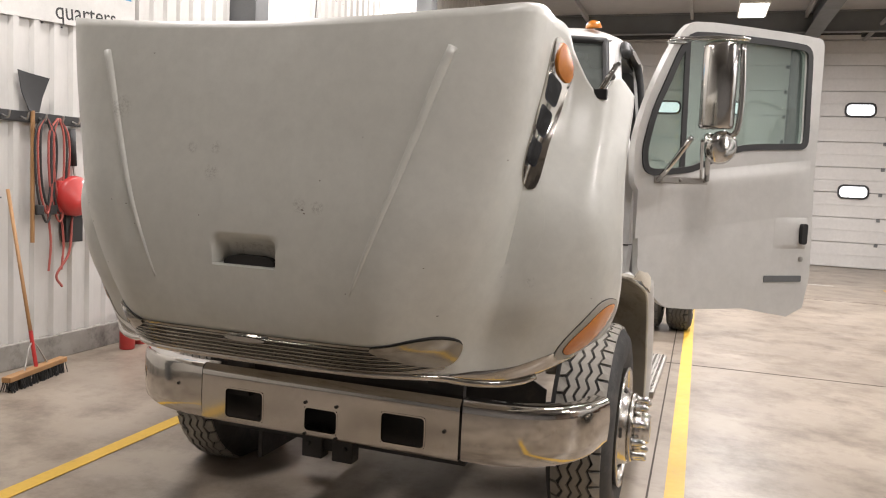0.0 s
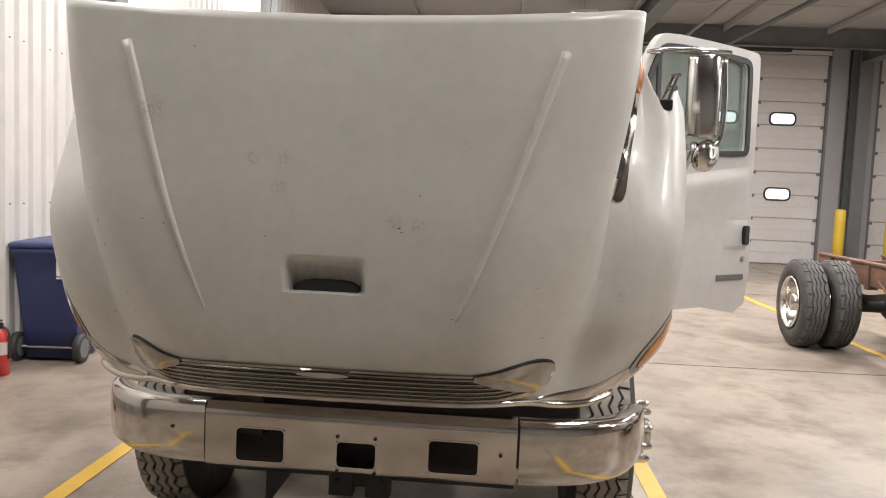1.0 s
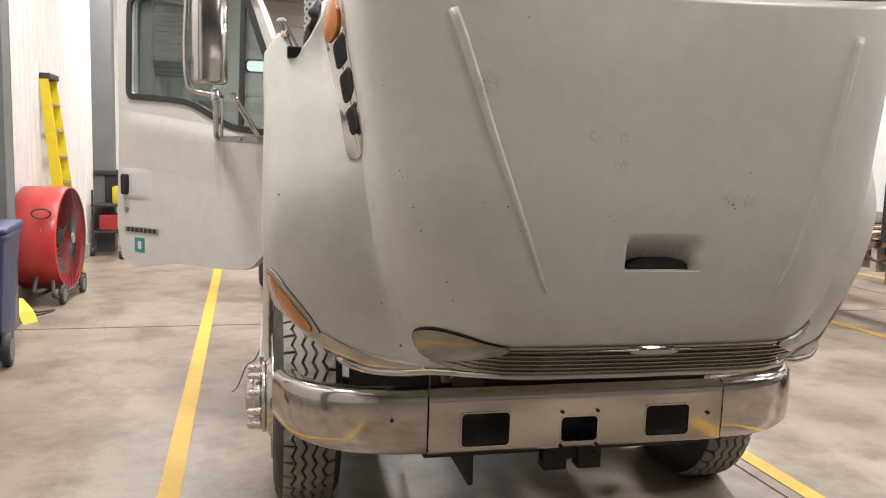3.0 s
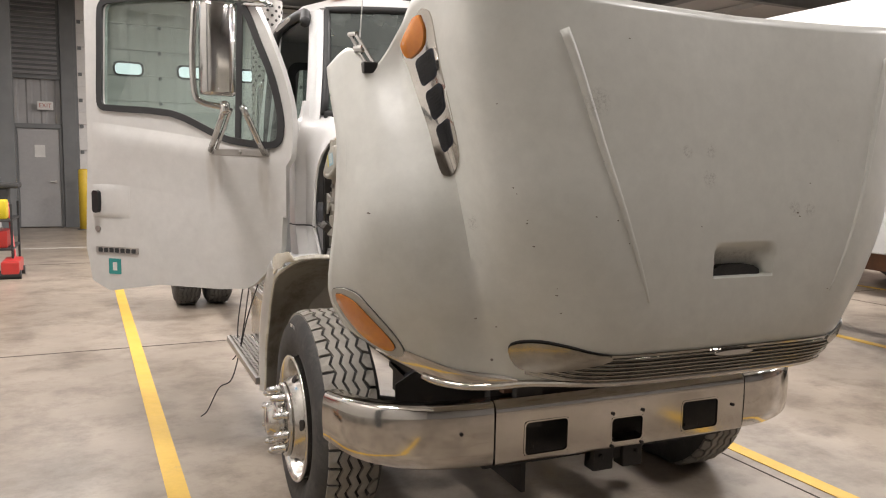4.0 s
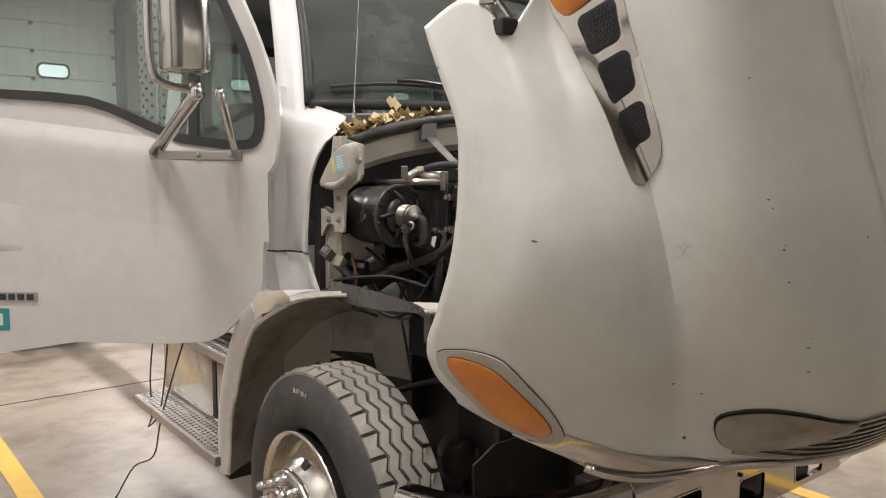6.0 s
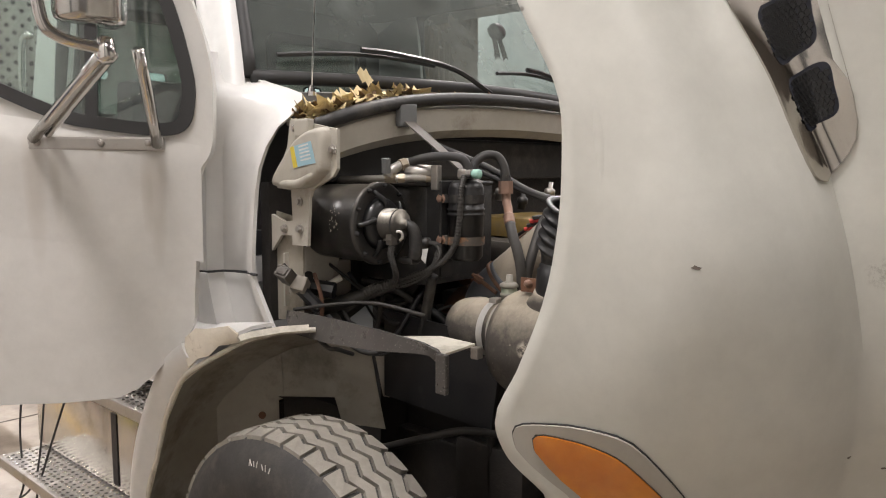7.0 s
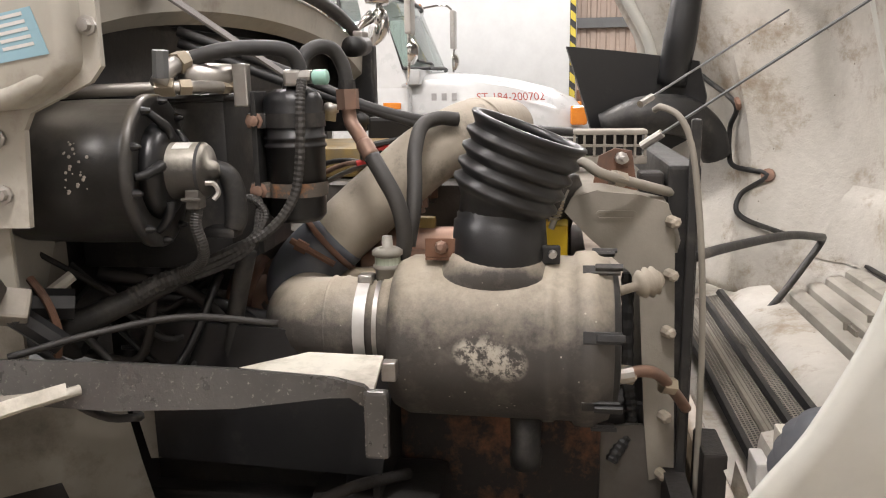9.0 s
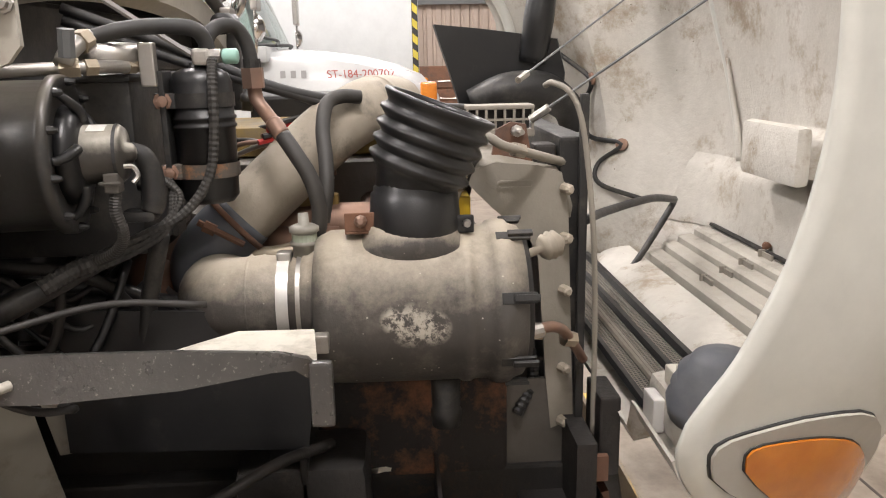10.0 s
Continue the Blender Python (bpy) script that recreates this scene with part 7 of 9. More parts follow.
# charge pipe, turbo, engine
pipe = part("charge_pipe", tube([(-0.06, 0.47, 1.512), (-0.20, 0.50, 1.520), (-0.31, 0.545, 1.512), (-0.37, 0.615, 1.47), (-0.40, 0.70, 1.395), (-0.43, 0.80, 1.305)], 0.064, seg=24, per=8), HOSE, truck, "dusty grey charge air pipe", smooth=60)
part("pipe_seam", lathe([(-0.004, 0.0645), (0.0, 0.067), (0.004, 0.0645)], (-0.27, 0.522, 1.518), (-0.8, 0.3, 0.0), 28, ends=False), HOSE, pipe, smooth=40)
part("slate_elbow", tube([(-0.425, 0.785, 1.318), (-0.437, 0.835, 1.27), (-0.435, 0.868, 1.225), (-0.42, 0.878, 1.17)], [0.0655, 0.068, 0.066, 0.060], seg=24), BLUE_RUBBER, pipe, "slate coloured rubber elbow", smooth=60)
dpipe = Vector((-0.03, 0.10, -0.09)).normalized()
part("hose_clamp", lathe([(-0.006, 0.069), (-0.005, 0.0715), (0.005, 0.0715), (0.006, 0.069)], (-0.429, 0.80, 1.303), dpipe, 32, ends=False), RUST, pipe, "rusty clamp", smooth=30)
part("clamp_bolt", rod((-0.513, 0.855, 1.325), (-0.497, 0.775, 1.275), 0.0065, seg=8), RUST, pipe)
part("bolt_nut", rod((-0.511, 0.845, 1.318), (-0.507, 0.825, 1.306), 0.012, seg=6), RUST, pipe)
tb = part("turbo", lathe([(-0.04, 0.03), (-0.038, 0.070), (-0.028, 0.082), (0.0, 0.088), (0.02, 0.082), (0.028, 0.06)], (-0.39, 0.965, 1.14), (0, 1, 0.1), 32), COPPER, truck, "rust-brown turbocharger housing", smooth=50)
part("turbo_core", rod((-0.39, 0.95, 1.14), (-0.37, 1.12, 1.14), 0.045, seg=16), ENGINE_GREY, tb)
part("volute", tube([Vector((-0.36, 0.99, 1.14)) + (0.085 + 0.004 * k) * Vector((math.cos(k * 0.5), 0.0, math.sin(k * 0.5))) for k in range(12)], [0.02 + 0.002 * k for k in range(12)], seg=10, per=2), RUST, tb, smooth=60)
part("v_clamp", lathe([(-0.008, 0.074), (0.0, 0.080), (0.008, 0.074)], (-0.41, 0.885, 1.165), (0.1, 0.35, -1), 28, ends=False), DULL_STEEL, tb, "steel clamp under the elbow", smooth=40)
for k in range(4):
    part("stud", rod((-0.46, 0.865 + 0.022 * k, 1.155 - 0.012 * k), (-0.475, 0.865 + 0.022 * k, 1.15 - 0.012 * k), 0.008, seg=6), BRASS, tb)
part("oil_line", tube([(-0.39, 0.93, 1.22), (-0.43, 0.80, 1.235), (-0.45, 0.72, 1.24), (-0.43, 0.66, 1.25)], 0.020, seg=10), BRASS, tb, "dusty pale oil pipe", smooth=60)
eng = part("engine_block", boxes(((-0.30, 0.28, 0.72), (0.30, 1.18, 1.22)), ((-0.24, 0.32, 1.22), (0.24, 1.16, 1.40)), bevel=0.02), ENGINE_GREY, truck, "grimy grey diesel engine", smooth=30)
part("valve_cover", boxes(((-0.16, 0.34, 1.40), (0.16, 1.14, 1.475)), bevel=0.025), YELLOW_ENGINE, eng, "yellow valve cover", smooth=30)
for k in range(6):
    part("port", rod((-0.24, 0.40 + 0.13 * k, 1.30), (-0.33, 0.40 + 0.13 * k, 1.28), 0.033, seg=12), RUST if k % 2 else ENGINE_GREY, eng)
part("manifold", tube([(-0.34, 0.36, 1.27), (-0.35, 0.6, 1.28), (-0.35, 0.85, 1.26), (-0.36, 0.95, 1.20)], 0.045, seg=12), COPPER, eng, "brown exhaust manifold", smooth=60)
part("alternator", lathe([(0, 0.05), (0.01, 0.075), (0.09, 0.075), (0.1, 0.05)], (-0.30, 0.42, 1.38), (0.2, -1, 0), 20), DULL_STEEL, eng, smooth=40)
part("yellow_bracket", boxes(((-0.44, 0.33, 1.27), (-0.36, 0.395, 1.345)), bevel=0.004), surface("yellow_tag", (0.72, 0.48, 0.02), rough=0.45), eng, "yellow tag")
part("oil_pan", boxes(((-0.24, 0.30, 0.52), (0.24, 1.1, 0.72)), bevel=0.04), RUST, eng, "rusty oil pan", smooth=30)
part("rust_plate", boxes(((-0.47, 0.26, 0.55), (-0.45, 0.66, 1.05)), bevel=0.01), RUST_PLATE, truck, "rusty steel plate below the air cleaner")
part("battery_box", boxes(((0.15, 0.62, 1.30), (0.42, 0.86, 1.53)), bevel=0.01), BLACK_PLASTIC, truck, "black box on the far side of the bay")
part("filler_cap", lathe([(0, 0.04), (0.03, 0.042), (0.04, 0.03)], (-0.05, 0.42, 1.475), (0, 0, 1), 16), BLACK_PLASTIC, eng)
# radiator, shroud, intercooler tank
rad = part("radiator", boxes(((-0.44, 0.09, 0.78), (0.44, 0.15, 1.46)), bevel=0.008), DUSTY_BLACK, truck, "dusty radiator core")
part("side_post", boxes(((-0.478, 0.100, 0.80), (-0.462, 0.118, 1.545)), bevel=0.004), DUSTY_BLACK, rad, "dark steel side post")
part("edge_strip", tube([(-0.475, 0.078, 0.80), (-0.478, 0.080, 1.1), (-0.478, 0.090, 1.3), (-0.475, 0.112, 1.48), (-0.465, 0.135, 1.545), (-0.44, 0.165, 1.565), (-0.41, 0.175, 1.56)], 0.0065, seg=6), SHROUD, rad, "dusty rubber edge strip", smooth=60)
face = [(0.338, 1.375), (0.325, 1.402), (0.285, 1.415), (0.20, 1.408), (0.15, 1.392), (0.136, 1.33), (0.118, 0.86), (0.165, 0.84), (0.178, 0.96), (0.196, 1.22), (0.215, 1.262), (0.29, 1.325)]
sh = part("fan_shroud", prism(face, 0.014, flat((0, 1, 0), (0, 0, 1), (1, 0, 0), (-0.462, 0, 0))), SHROUD, truck, "dusty grey plastic fan shroud", smooth=45)
part("shroud_top", sheet([[(-0.458, 0.335, 1.372), (-0.44, 0.33, 1.40), (0.42, 0.33, 1.40)], [(-0.458, 0.322, 1.404), (-0.43, 0.315, 1.425), (0.42, 0.31, 1.425)], [(-0.458, 0.28, 1.416), (-0.43, 0.27, 1.425), (0.42, 0.27, 1.425)], [(-0.458, 0.155, 1.394), (-0.43, 0.155, 1.40), (0.42, 0.155, 1.40)], [(-0.458, 0.13, 1.30), (-0.43, 0.118, 1.33), (0.42, 0.118, 1.38)]], 0.008), SHROUD, sh, smooth=45)
mk = framed_plate(rounded(0.176, 1.372, 0.250, 1.389, 0.008), rounded(0.180, 1.376, 0.246, 1.385, 0.004), 0.003, flat((0, 1, 0), (0, 0, 1), (-1, 0, 0), (-0.463, 0.03, -0.010)))
part("oval_mark", mk, SHROUD, sh, "oval moulding mark")
for z in (1.26, 1.15, 0.98, 0.86, 1.36):
    part("bolt_boss", lathe([(0, 0.012), (0.02, 0.011), (0.025, 0.006)], (-0.463, 0.145, z), (-1, -0.4, 0), 8), HOSE, sh)
part("tie_pipe", tube([(-0.40, 0.36, 1.455), (-0.50, 0.31, 1.472), (-0.535, 0.275, 1.455), (-0.47, 0.19, 1.425), (-0.40, 0.102, 1.395)], 0.0095, seg=8), SHROUD, truck, "thin steel coolant pipe", smooth=60)
part("loom_down", tube([(-0.42, 0.215, 1.25), (-0.43, 0.21, 1.05), (-0.44, 0.20, 0.95), (-0.47, 0.24, 0.88)], 0.012, seg=8, per=14, corrugate=0.1, pitch=2), DUSTY_BLACK, truck)
part("side_hose", tube([(-0.46, 0.33, 1.40), (-0.43, 0.38, 1.42), (-0.38, 0.43, 1.43), (-0.3, 0.47, 1.44)], 0.045, seg=14, per=10, corrugate=0.06, pitch=3), DUSTY_BLACK, truck, "ribbed black coolant hose", smooth=60)
part("t_clamp", rod((-0.475, 0.335, 1.42), (-0.47, 0.362, 1.345), 0.006, seg=8), DULL_STEEL, truck)
part("clamp_spring", tube([Vector((-0.472, 0.345, 1.40)).lerp(Vector((-0.471, 0.358, 1.36)), k / 30) + 0.0095 * Vector((math.cos(k * 1.3), math.sin(k * 1.3), 0)) for k in range(31)], 0.0025, seg=5, per=1), BRASS, truck, "spring of the hose clamp")
part("pipe_union", rod((-0.518, 0.255, 1.447), (-0.503, 0.235, 1.440), 0.0145, seg=6), HOSE, truck)
fb = part("fuse_block", boxes(((-0.27, 0.17, 1.445), (-0.20, 0.32, 1.462)), ((-0.27, 0.17, 1.505), (-0.20, 0.32, 1.515)), bevel=0.003), SHROUD, truck, "dusty ribbed grey plastic box")
for k in range(8):
    part("box_rib", boxes(((-0.272, 0.172 + 0.0205 * k, 1.462), (-0.262, 0.177 + 0.0205 * k, 1.505))), SHROUD, fb)
part("box_bar", boxes(((-0.274, 0.17, 1.481), (-0.268, 0.32, 1.486))), SHROUD, fb)
part("box_core", boxes(((-0.255, 0.18, 1.463), (-0.205, 0.31, 1.504))), GRIME, fb)
part("hinge_plate", prism([(0.20, 1.40), (0.285, 1.42), (0.275, 1.475), (0.245, 1.49), (0.215, 1.485)], 0.012, flat((0, 1, 0), (0, 0, 1), (1, 0, 0), (-0.42, 0, 0))), RUST, truck, "rusty hinge plate at the radiator top")
part("hinge_bolt", lathe([(0, 0.012), (0.01, 0.012), (0.012, 0.006), (0.035, 0.006)], (-0.42, 0.235, 1.472), (-1, -0.2, 0), 8), DULL_STEEL, truck)
part("hinge_block", boxes(((-0.43, 0.155, 1.40), (-0.37, 0.20, 1.445)), ((-0.43, 0.12, 1.398), (-0.37, 0.15, 1.43)), bevel=0.006), GRIME, truck, "greasy hinge block")
part("mount_bracket", prism([(-0.56, 0.765), (-0.44, 0.765), (-0.44, 0.78), (-0.545, 0.78), (-0.545, 0.82), (-0.56, 0.82)], 0.07, flat((1, 0, 0), (0, 0, 1), (0, 1, 0), (0, 0.065, 0))), RUST, truck, "rust-brown hood mount bracket")

# inner fender, liner panels, scuffed strap
LIP = [(1.22, 1.56, 0.42), (1.22, 1.526, 0.664), (1.22, 1.46, 0.797), (1.22, 1.402, 0.928), (1.22, 1.309, 1.055), (1.215, 1.217, 1.114), (1.185, 1.15, 1.155), (1.14, 1.105, 1.188), (1.075, 1.05, 1.208), (1.0, 0.99, 1.212)]
SKIRT = [(1.245, 1.61, 0.42), (1.25, 1.578, 0.669), (1.25, 1.53, 0.838), (1.25, 1.442, 0.993), (1.25, 1.345, 1.113), (1.248, 1.25, 1.175)]
INNER = [(0.965, 1.60, 0.42), (0.965, 1.59, 0.62), (0.96, 1.55, 0.80), (0.95, 1.49, 0.92), (0.93, 1.43, 1.0), (0.89, 1.375, 1.05), (0.84, 1.32, 1.085), (0.78, 1.26, 1.105), (0.72, 1.19, 1.12), (0.67, 1.125, 1.125)]
for s in (-1, 1):
    # quarter fender behind the tyre: a vault from the outer lip to the inner wall
    grid = []
    for k in range(9):
        q = k / 8
        grid.append([Vector((s * a[0], a[1], a[2])).lerp(Vector((s * b[0], b[1], b[2])), q) + Vector((0, 0.03, 0.02)) * math.sin(q * math.pi) for a, b in zip(LIP, INNER)])
    lf = part("fender_liner", sheet(grid, 0.008), LINER_DIRTY_SHADED, truck, "dirty white inner fender liner, shade put into its colour", smooth=60)
    part("liner_lip", tube([(s * x, y, z) for x, y, z in LIP], 0.007, seg=8, per=4), LINER, lf, "rolled edge of the liner", smooth=60)
    # slanting inner wall with a cut-out and hanging tongues
    on = flat((-s * 0.674, -0.739, 0), (0, 0, 1), (-s * 0.739, 0.674, 0), (s * 0.9, 1.4, 0))
    wall = [(-0.14, 0.58), (-0.14, 0.95), (-0.04, 1.045), (0.05, 1.085), (0.173, 1.11), (0.347, 1.125), (0.35, 1.064), (0.372, 0.93), (0.394, 0.816), (0.33, 0.826), (0.270, 0.832), (0.254, 0.845), (0.234, 0.92), (0.056, 0.922), (0.058, 0.58)]
    part("liner_wall", prism(wall, 0.006, on), LINER_DIRTY_SHADED, lf, "dirty pale inner wall of the wheel well with a square cut-out")
    part("liner_fold", prism([(0.05, 1.083), (0.066, 1.088), (0.074, 0.925), (0.056, 0.925)], 0.004, on @ Matrix.Translation((0, 0, -0.005))), LINER_DIRTY_SHADED, lf)
    part("liner_tongue", prism([(0.352, 1.12), (0.400, 1.115), (0.408, 0.923), (0.388, 0.927)], 0.005, on @ Matrix.Translation((0, 0, -0.012))), LINER_DIRTY_SHADED, lf, "pale hanging tongue")
    part("hole", lathe([(0, 0.012), (0.003, 0.012)], on @ Vector((0.004, 0.861, -0.0035)), on.to_3x3() @ Vector((0, 0, 1)), 10), RUST, lf)
    # torn white corner below the cowl side
    part("torn_corner", sheet([[(s * 1.10, 1.46, 1.19), (s * 1.07, 1.32, 1.195), (s * 1.05, 1.20, 1.21), (s * 1.03, 1.14, 1.215)], [(s * 1.17, 1.44, 1.14), (s * 1.15, 1.34, 1.17), (s * 1.12, 1.24, 1.195), (s * 1.08, 1.17, 1.208)],
                               [(s * 1.225, 1.40, 1.06), (s * 1.225, 1.33, 1.115), (s * 1.20, 1.24, 1.165), (s * 1.14, 1.16, 1.198)]], 0.010), CAB_PAINT, lf, "chipped white fibreglass corner", smooth=60)
    edge = [Vector((s * x, y, z)) for x, y, z in LIP[:6]]
    rim = [Vector((s * x, y, z)) for x, y, z in SKIRT]
    part("outer_skirt", sheet([smooth_path([a.lerp(b, q) + Vector((s * 0.012 * math.sin(q * math.pi), 0, 0)) for a, b in zip(rim, edge)], 5) for q in (0, 0.2, 0.5, 0.8, 1)], 0.008), CAB_PAINT, lf, "white outer skirt of the fender", smooth=60)
    ragged = random.Random(5)
    jag = lambda x, y, z: (s * x, y + ragged.uniform(-0.006, 0.006), z + ragged.uniform(-0.007, 0.007))
    top_edge = [jag(1.235, 1.25, 1.185), jag(1.222, 1.215, 1.21), jag(1.21, 1.18, 1.212), jag(1.20, 1.145, 1.228), jag(1.19, 1.11, 1.23), jag(1.175, 1.085, 1.216)]
    low_edge = [jag(1.238, 1.235, 1.112), jag(1.228, 1.205, 1.135), jag(1.215, 1.175, 1.152), jag(1.20, 1.145, 1.172), jag(1.185, 1.12, 1.185), jag(1.165, 1.095, 1.194)]
    part("bent_tab", sheet([top_edge, [tuple((Vector(a) + Vector(b)) / 2 + Vector((s * 0.006, 0, 0))) for a, b in zip(top_edge, low_edge)], low_edge], 0.008), CHIPPED_GEL, lf, "torn cream fibreglass edge", smooth=30)
    part("outer_band", sheet([[(s * 1.18, 1.115, 1.182), (s * 1.14, 1.09, 1.196), (s * 1.075, 1.04, 1.208), (s * 1.02, 0.995, 1.212)], [(s * 1.172, 1.12, 1.199), (s * 1.135, 1.095, 1.212), (s * 1.07, 1.045, 1.224), (s * 1.015, 1.0, 1.227)]], 0.006), LINER, lf, "pale fender edge band", smooth=60)
strap = part("strap", sheet([[(-0.99, 1.13, 1.245), (-1.0, 1.09, 1.25), (-0.99, 0.95, 1.248), (-0.97, 0.78, 1.238), (-0.945, 0.65, 1.220), (-0.935, 0.61, 1.205), (-0.93, 0.59, 1.18)],
                             [(-0.995, 1.13, 1.222), (-1.01, 1.09, 1.19), (-1.0, 0.95, 1.182), (-0.98, 0.78, 1.185), (-0.95, 0.66, 1.193), (-0.938, 0.63, 1.19), (-0.93, 0.615, 1.175)]], 0.012), WORN_STRAP, truck, "scuffed black steel strap along the fender", smooth=40)
part("strap_foot", boxes(((-0.938, 0.578, 1.10), (-0.922, 0.612, 1.20)), bevel=0.005), WORN_STRAP, strap)
part("strap_plate", prism([(-0.925, 0.60), (-0.78, 0.618), (-0.775, 0.74), (-0.86, 0.83), (-0.975, 0.82)], 0.006, flat((1, 0, 0), (0, 1, 0), (0, 0.04, 1), (0, 0, 1.19))), LINER, strap, "pale dusty plate behind the strap")
part("plate_clip", boxes(((-0.80, 0.595, 1.16), (-0.775, 0.618, 1.19)), bevel=0.003), DULL_STEEL, strap)
part("splash_panel", prism([(1.08, 1.21), (0.62, 1.185), (0.655, 0.925), (1.08, 0.94)], 0.008, flat((0, 1, 0), (0, 0, 1), (1, 0, 0), (-0.665, 0, 0))), BLACK_PLASTIC, truck, "black rubber splash panel")
part("bay_floor", boxes(((-0.42, 0.15, 0.30), (-0.40, 1.75, 0.98)), ((-0.60, 0.10, 0.52), (0.60, 0.14, 0.87))), GRIME, truck, "greasy dark lower side of the bay")
part("lower_shroud_plate", prism([(0.10, 0.70), (0.33, 0.72), (0.33, 0.93), (0.20, 0.955), (0.12, 0.95)], 0.01, flat((0, 1, 0), (0, 0, 1), (1, 0, 0), (-0.458, 0, 0))), ENGINE_GREY, truck, "dusty lower shroud plate")
flakes = random.Random(8)
for k in range(5):
    y, z, w = 0.625 - 0.022 * k + flakes.uniform(-0.006, 0.006), 0.752 + flakes.uniform(0, 0.006), flakes.uniform(0.018, 0.04)
    outline = [(y + w * math.cos(a) * flakes.uniform(0.6, 1.0), z + 0.012 + 0.011 * math.sin(a) * flakes.uniform(0.4, 1.1)) for a in [2 * math.pi * i / 9 for i in range(9)]]
    part("paint_flake", prism(outline, 0.0012 + 0.0004 * k, flat((0, 1, 0), (0, 0, 1), (1, 0, 0), (-0.4725, 0, 0))), LINER, truck)
part("radiator_foot", boxes(((-0.52, 0.03, 0.62), (-0.40, 0.075, 0.93)), bevel=0.006), GRIME, truck, "greasy radiator foot")
part("splash_side", boxes(((-0.66, 0.66, 0.75), (-0.45, 0.675, 1.10)), bevel=0.004), GRIME, truck)
part("steering_box", boxes(((-0.66, 0.55, 0.66), (-0.48, 0.80, 0.88)), bevel=0.03), GRIME, truck, "greasy steering gear box", smooth=40)
part("brake_hose", tube([(-0.80, 0.95, 0.84), (-0.78, 0.80, 0.90), (-0.72, 0.70, 0.93), (-0.60, 0.62, 0.90)], 0.011, seg=10), GRIME, truck, smooth=60)
part("brake_chamber", lathe([(0, 0.07), (0.02, 0.085), (0.05, 0.085), (0.07, 0.07), (0.13, 0.06)], (-0.66, 0.72, 0.60), (0.2, 1, 0.1), 20), GRIME, truck, smooth=40)
# clutter low on the firewall: pedals, plugs, orange wire
for k, (a, b, r, mm) in enumerate((((-1.0, 1.14, 1.37), (-0.965, 1.09, 1.30), 0.014, DUSTY_BLACK), ((-0.97, 1.12, 1.32), (-0.93, 1.06, 1.25), 0.018, BLACK_PLASTIC), ((-0.90, 1.14, 1.30), (-0.86, 1.08, 1.29), 0.025, BLACK_PLASTIC),
                                   ((-0.84, 1.15, 1.29), (-0.80, 1.12, 1.32), 0.010, LINER), ((-0.80, 1.15, 1.20), (-0.70, 1.13, 1.26), 0.035, DUSTY_BLACK), ((-0.62, 1.12, 1.16), (-0.58, 1.02, 1.30), 0.03, GRIME))):
    part("connector", rod(a, b, r, seg=8), mm, truck)
pp = part("firewall_panel", prism([(-0.97, 1.40), (-0.86, 1.418), (-0.765, 1.378), (-0.80, 1.31), (-0.85, 1.245), (-0.97, 1.25)], 0.008, flat((1, 0, 0), (0, 0, 1), (0, -1, 0), (0, 1.172, 0))), BEIGE_METAL, truck, "dusty pale panel on the firewall")
for x, z in ((-0.89, 1.325), (-0.862, 1.295)):
    part("hole", lathe([(0, 0.018), (0.003, 0.018)], (x, 1.163, z), (0, -1, 0), 14), GRIME, pp, "dark round hole")
part("connector", boxes(((-0.03, -0.022, -0.018), (0.03, 0.022, 0.018)), ((-0.034, -0.016, -0.012), (-0.028, 0.016, 0.012)), bevel=0.005, m=pose(-1.0, 1.115, 1.345, 20, 35, 25)), ENGINE_GREY, truck, "dusty grey connector block")
part("connector", boxes(((-0.026, -0.02, -0.022), (0.026, 0.02, 0.022)), bevel=0.005, m=pose(-0.965, 1.10, 1.315, 15, 30, 40)), SHROUD, truck, "dusty grey connector block")
part("orange_wire", tube([(-0.90, 1.12, 1.34), (-0.91, 1.09, 1.31), (-0.905, 1.08, 1.26), (-0.90, 1.09, 1.22)], 0.006, seg=6), RUST, truck)
part("black_arm", tube([(-0.99, 1.10, 1.25), (-0.93, 1.0, 1.27), (-0.86, 0.90, 1.275), (-0.80, 0.78, 1.25)], 0.0055, seg=8), GRIME, truck, "black cable along the liner", smooth=60)
for k in range(6):
    part("loom_branch", tube([(-0.7 + 0.05 * k, 1.14, 1.30 - 0.05 * k), (-0.62 + 0.04 * k, 1.0 - 0.03 * k, 1.24 - 0.03 * k), (-0.55 + 0.05 * k, 0.9 - 0.04 * k, 1.05 + 0.02 * k), (-0.5 + 0.04 * k, 0.8, 0.9)], 0.012 + 0.003 * (k % 3), seg=7), (GRIME, BLACK_PLASTIC, BLACK_HOSE)[k % 3], truck, smooth=60)

rng_w = random.Random(11)
for k in range(14):
    x, y, z = rng_w.uniform(-0.95, -0.45), 1.17, rng_w.uniform(1.12, 1.36)
    ex, ey, ez = x + rng_w.uniform(-0.05, 0.25), rng_w.uniform(0.90, 1.04), rng_w.uniform(1.12, 1.30)
    mid = Vector(((x + ex) / 2, (y + ey) / 2 - 0.04, min(z, ez) - rng_w.uniform(0.0, 0.05)))
    part("wire", tube([(x, y, z), mid, (ex, ey, ez), (ex + 0.10, ey + 0.06, ez - 0.04)], rng_w.uniform(0.004, 0.009), seg=6), (BLACK_HOSE, GRIME, BLACK_PLASTIC, GRIME)[k % 4], truck, smooth=60)
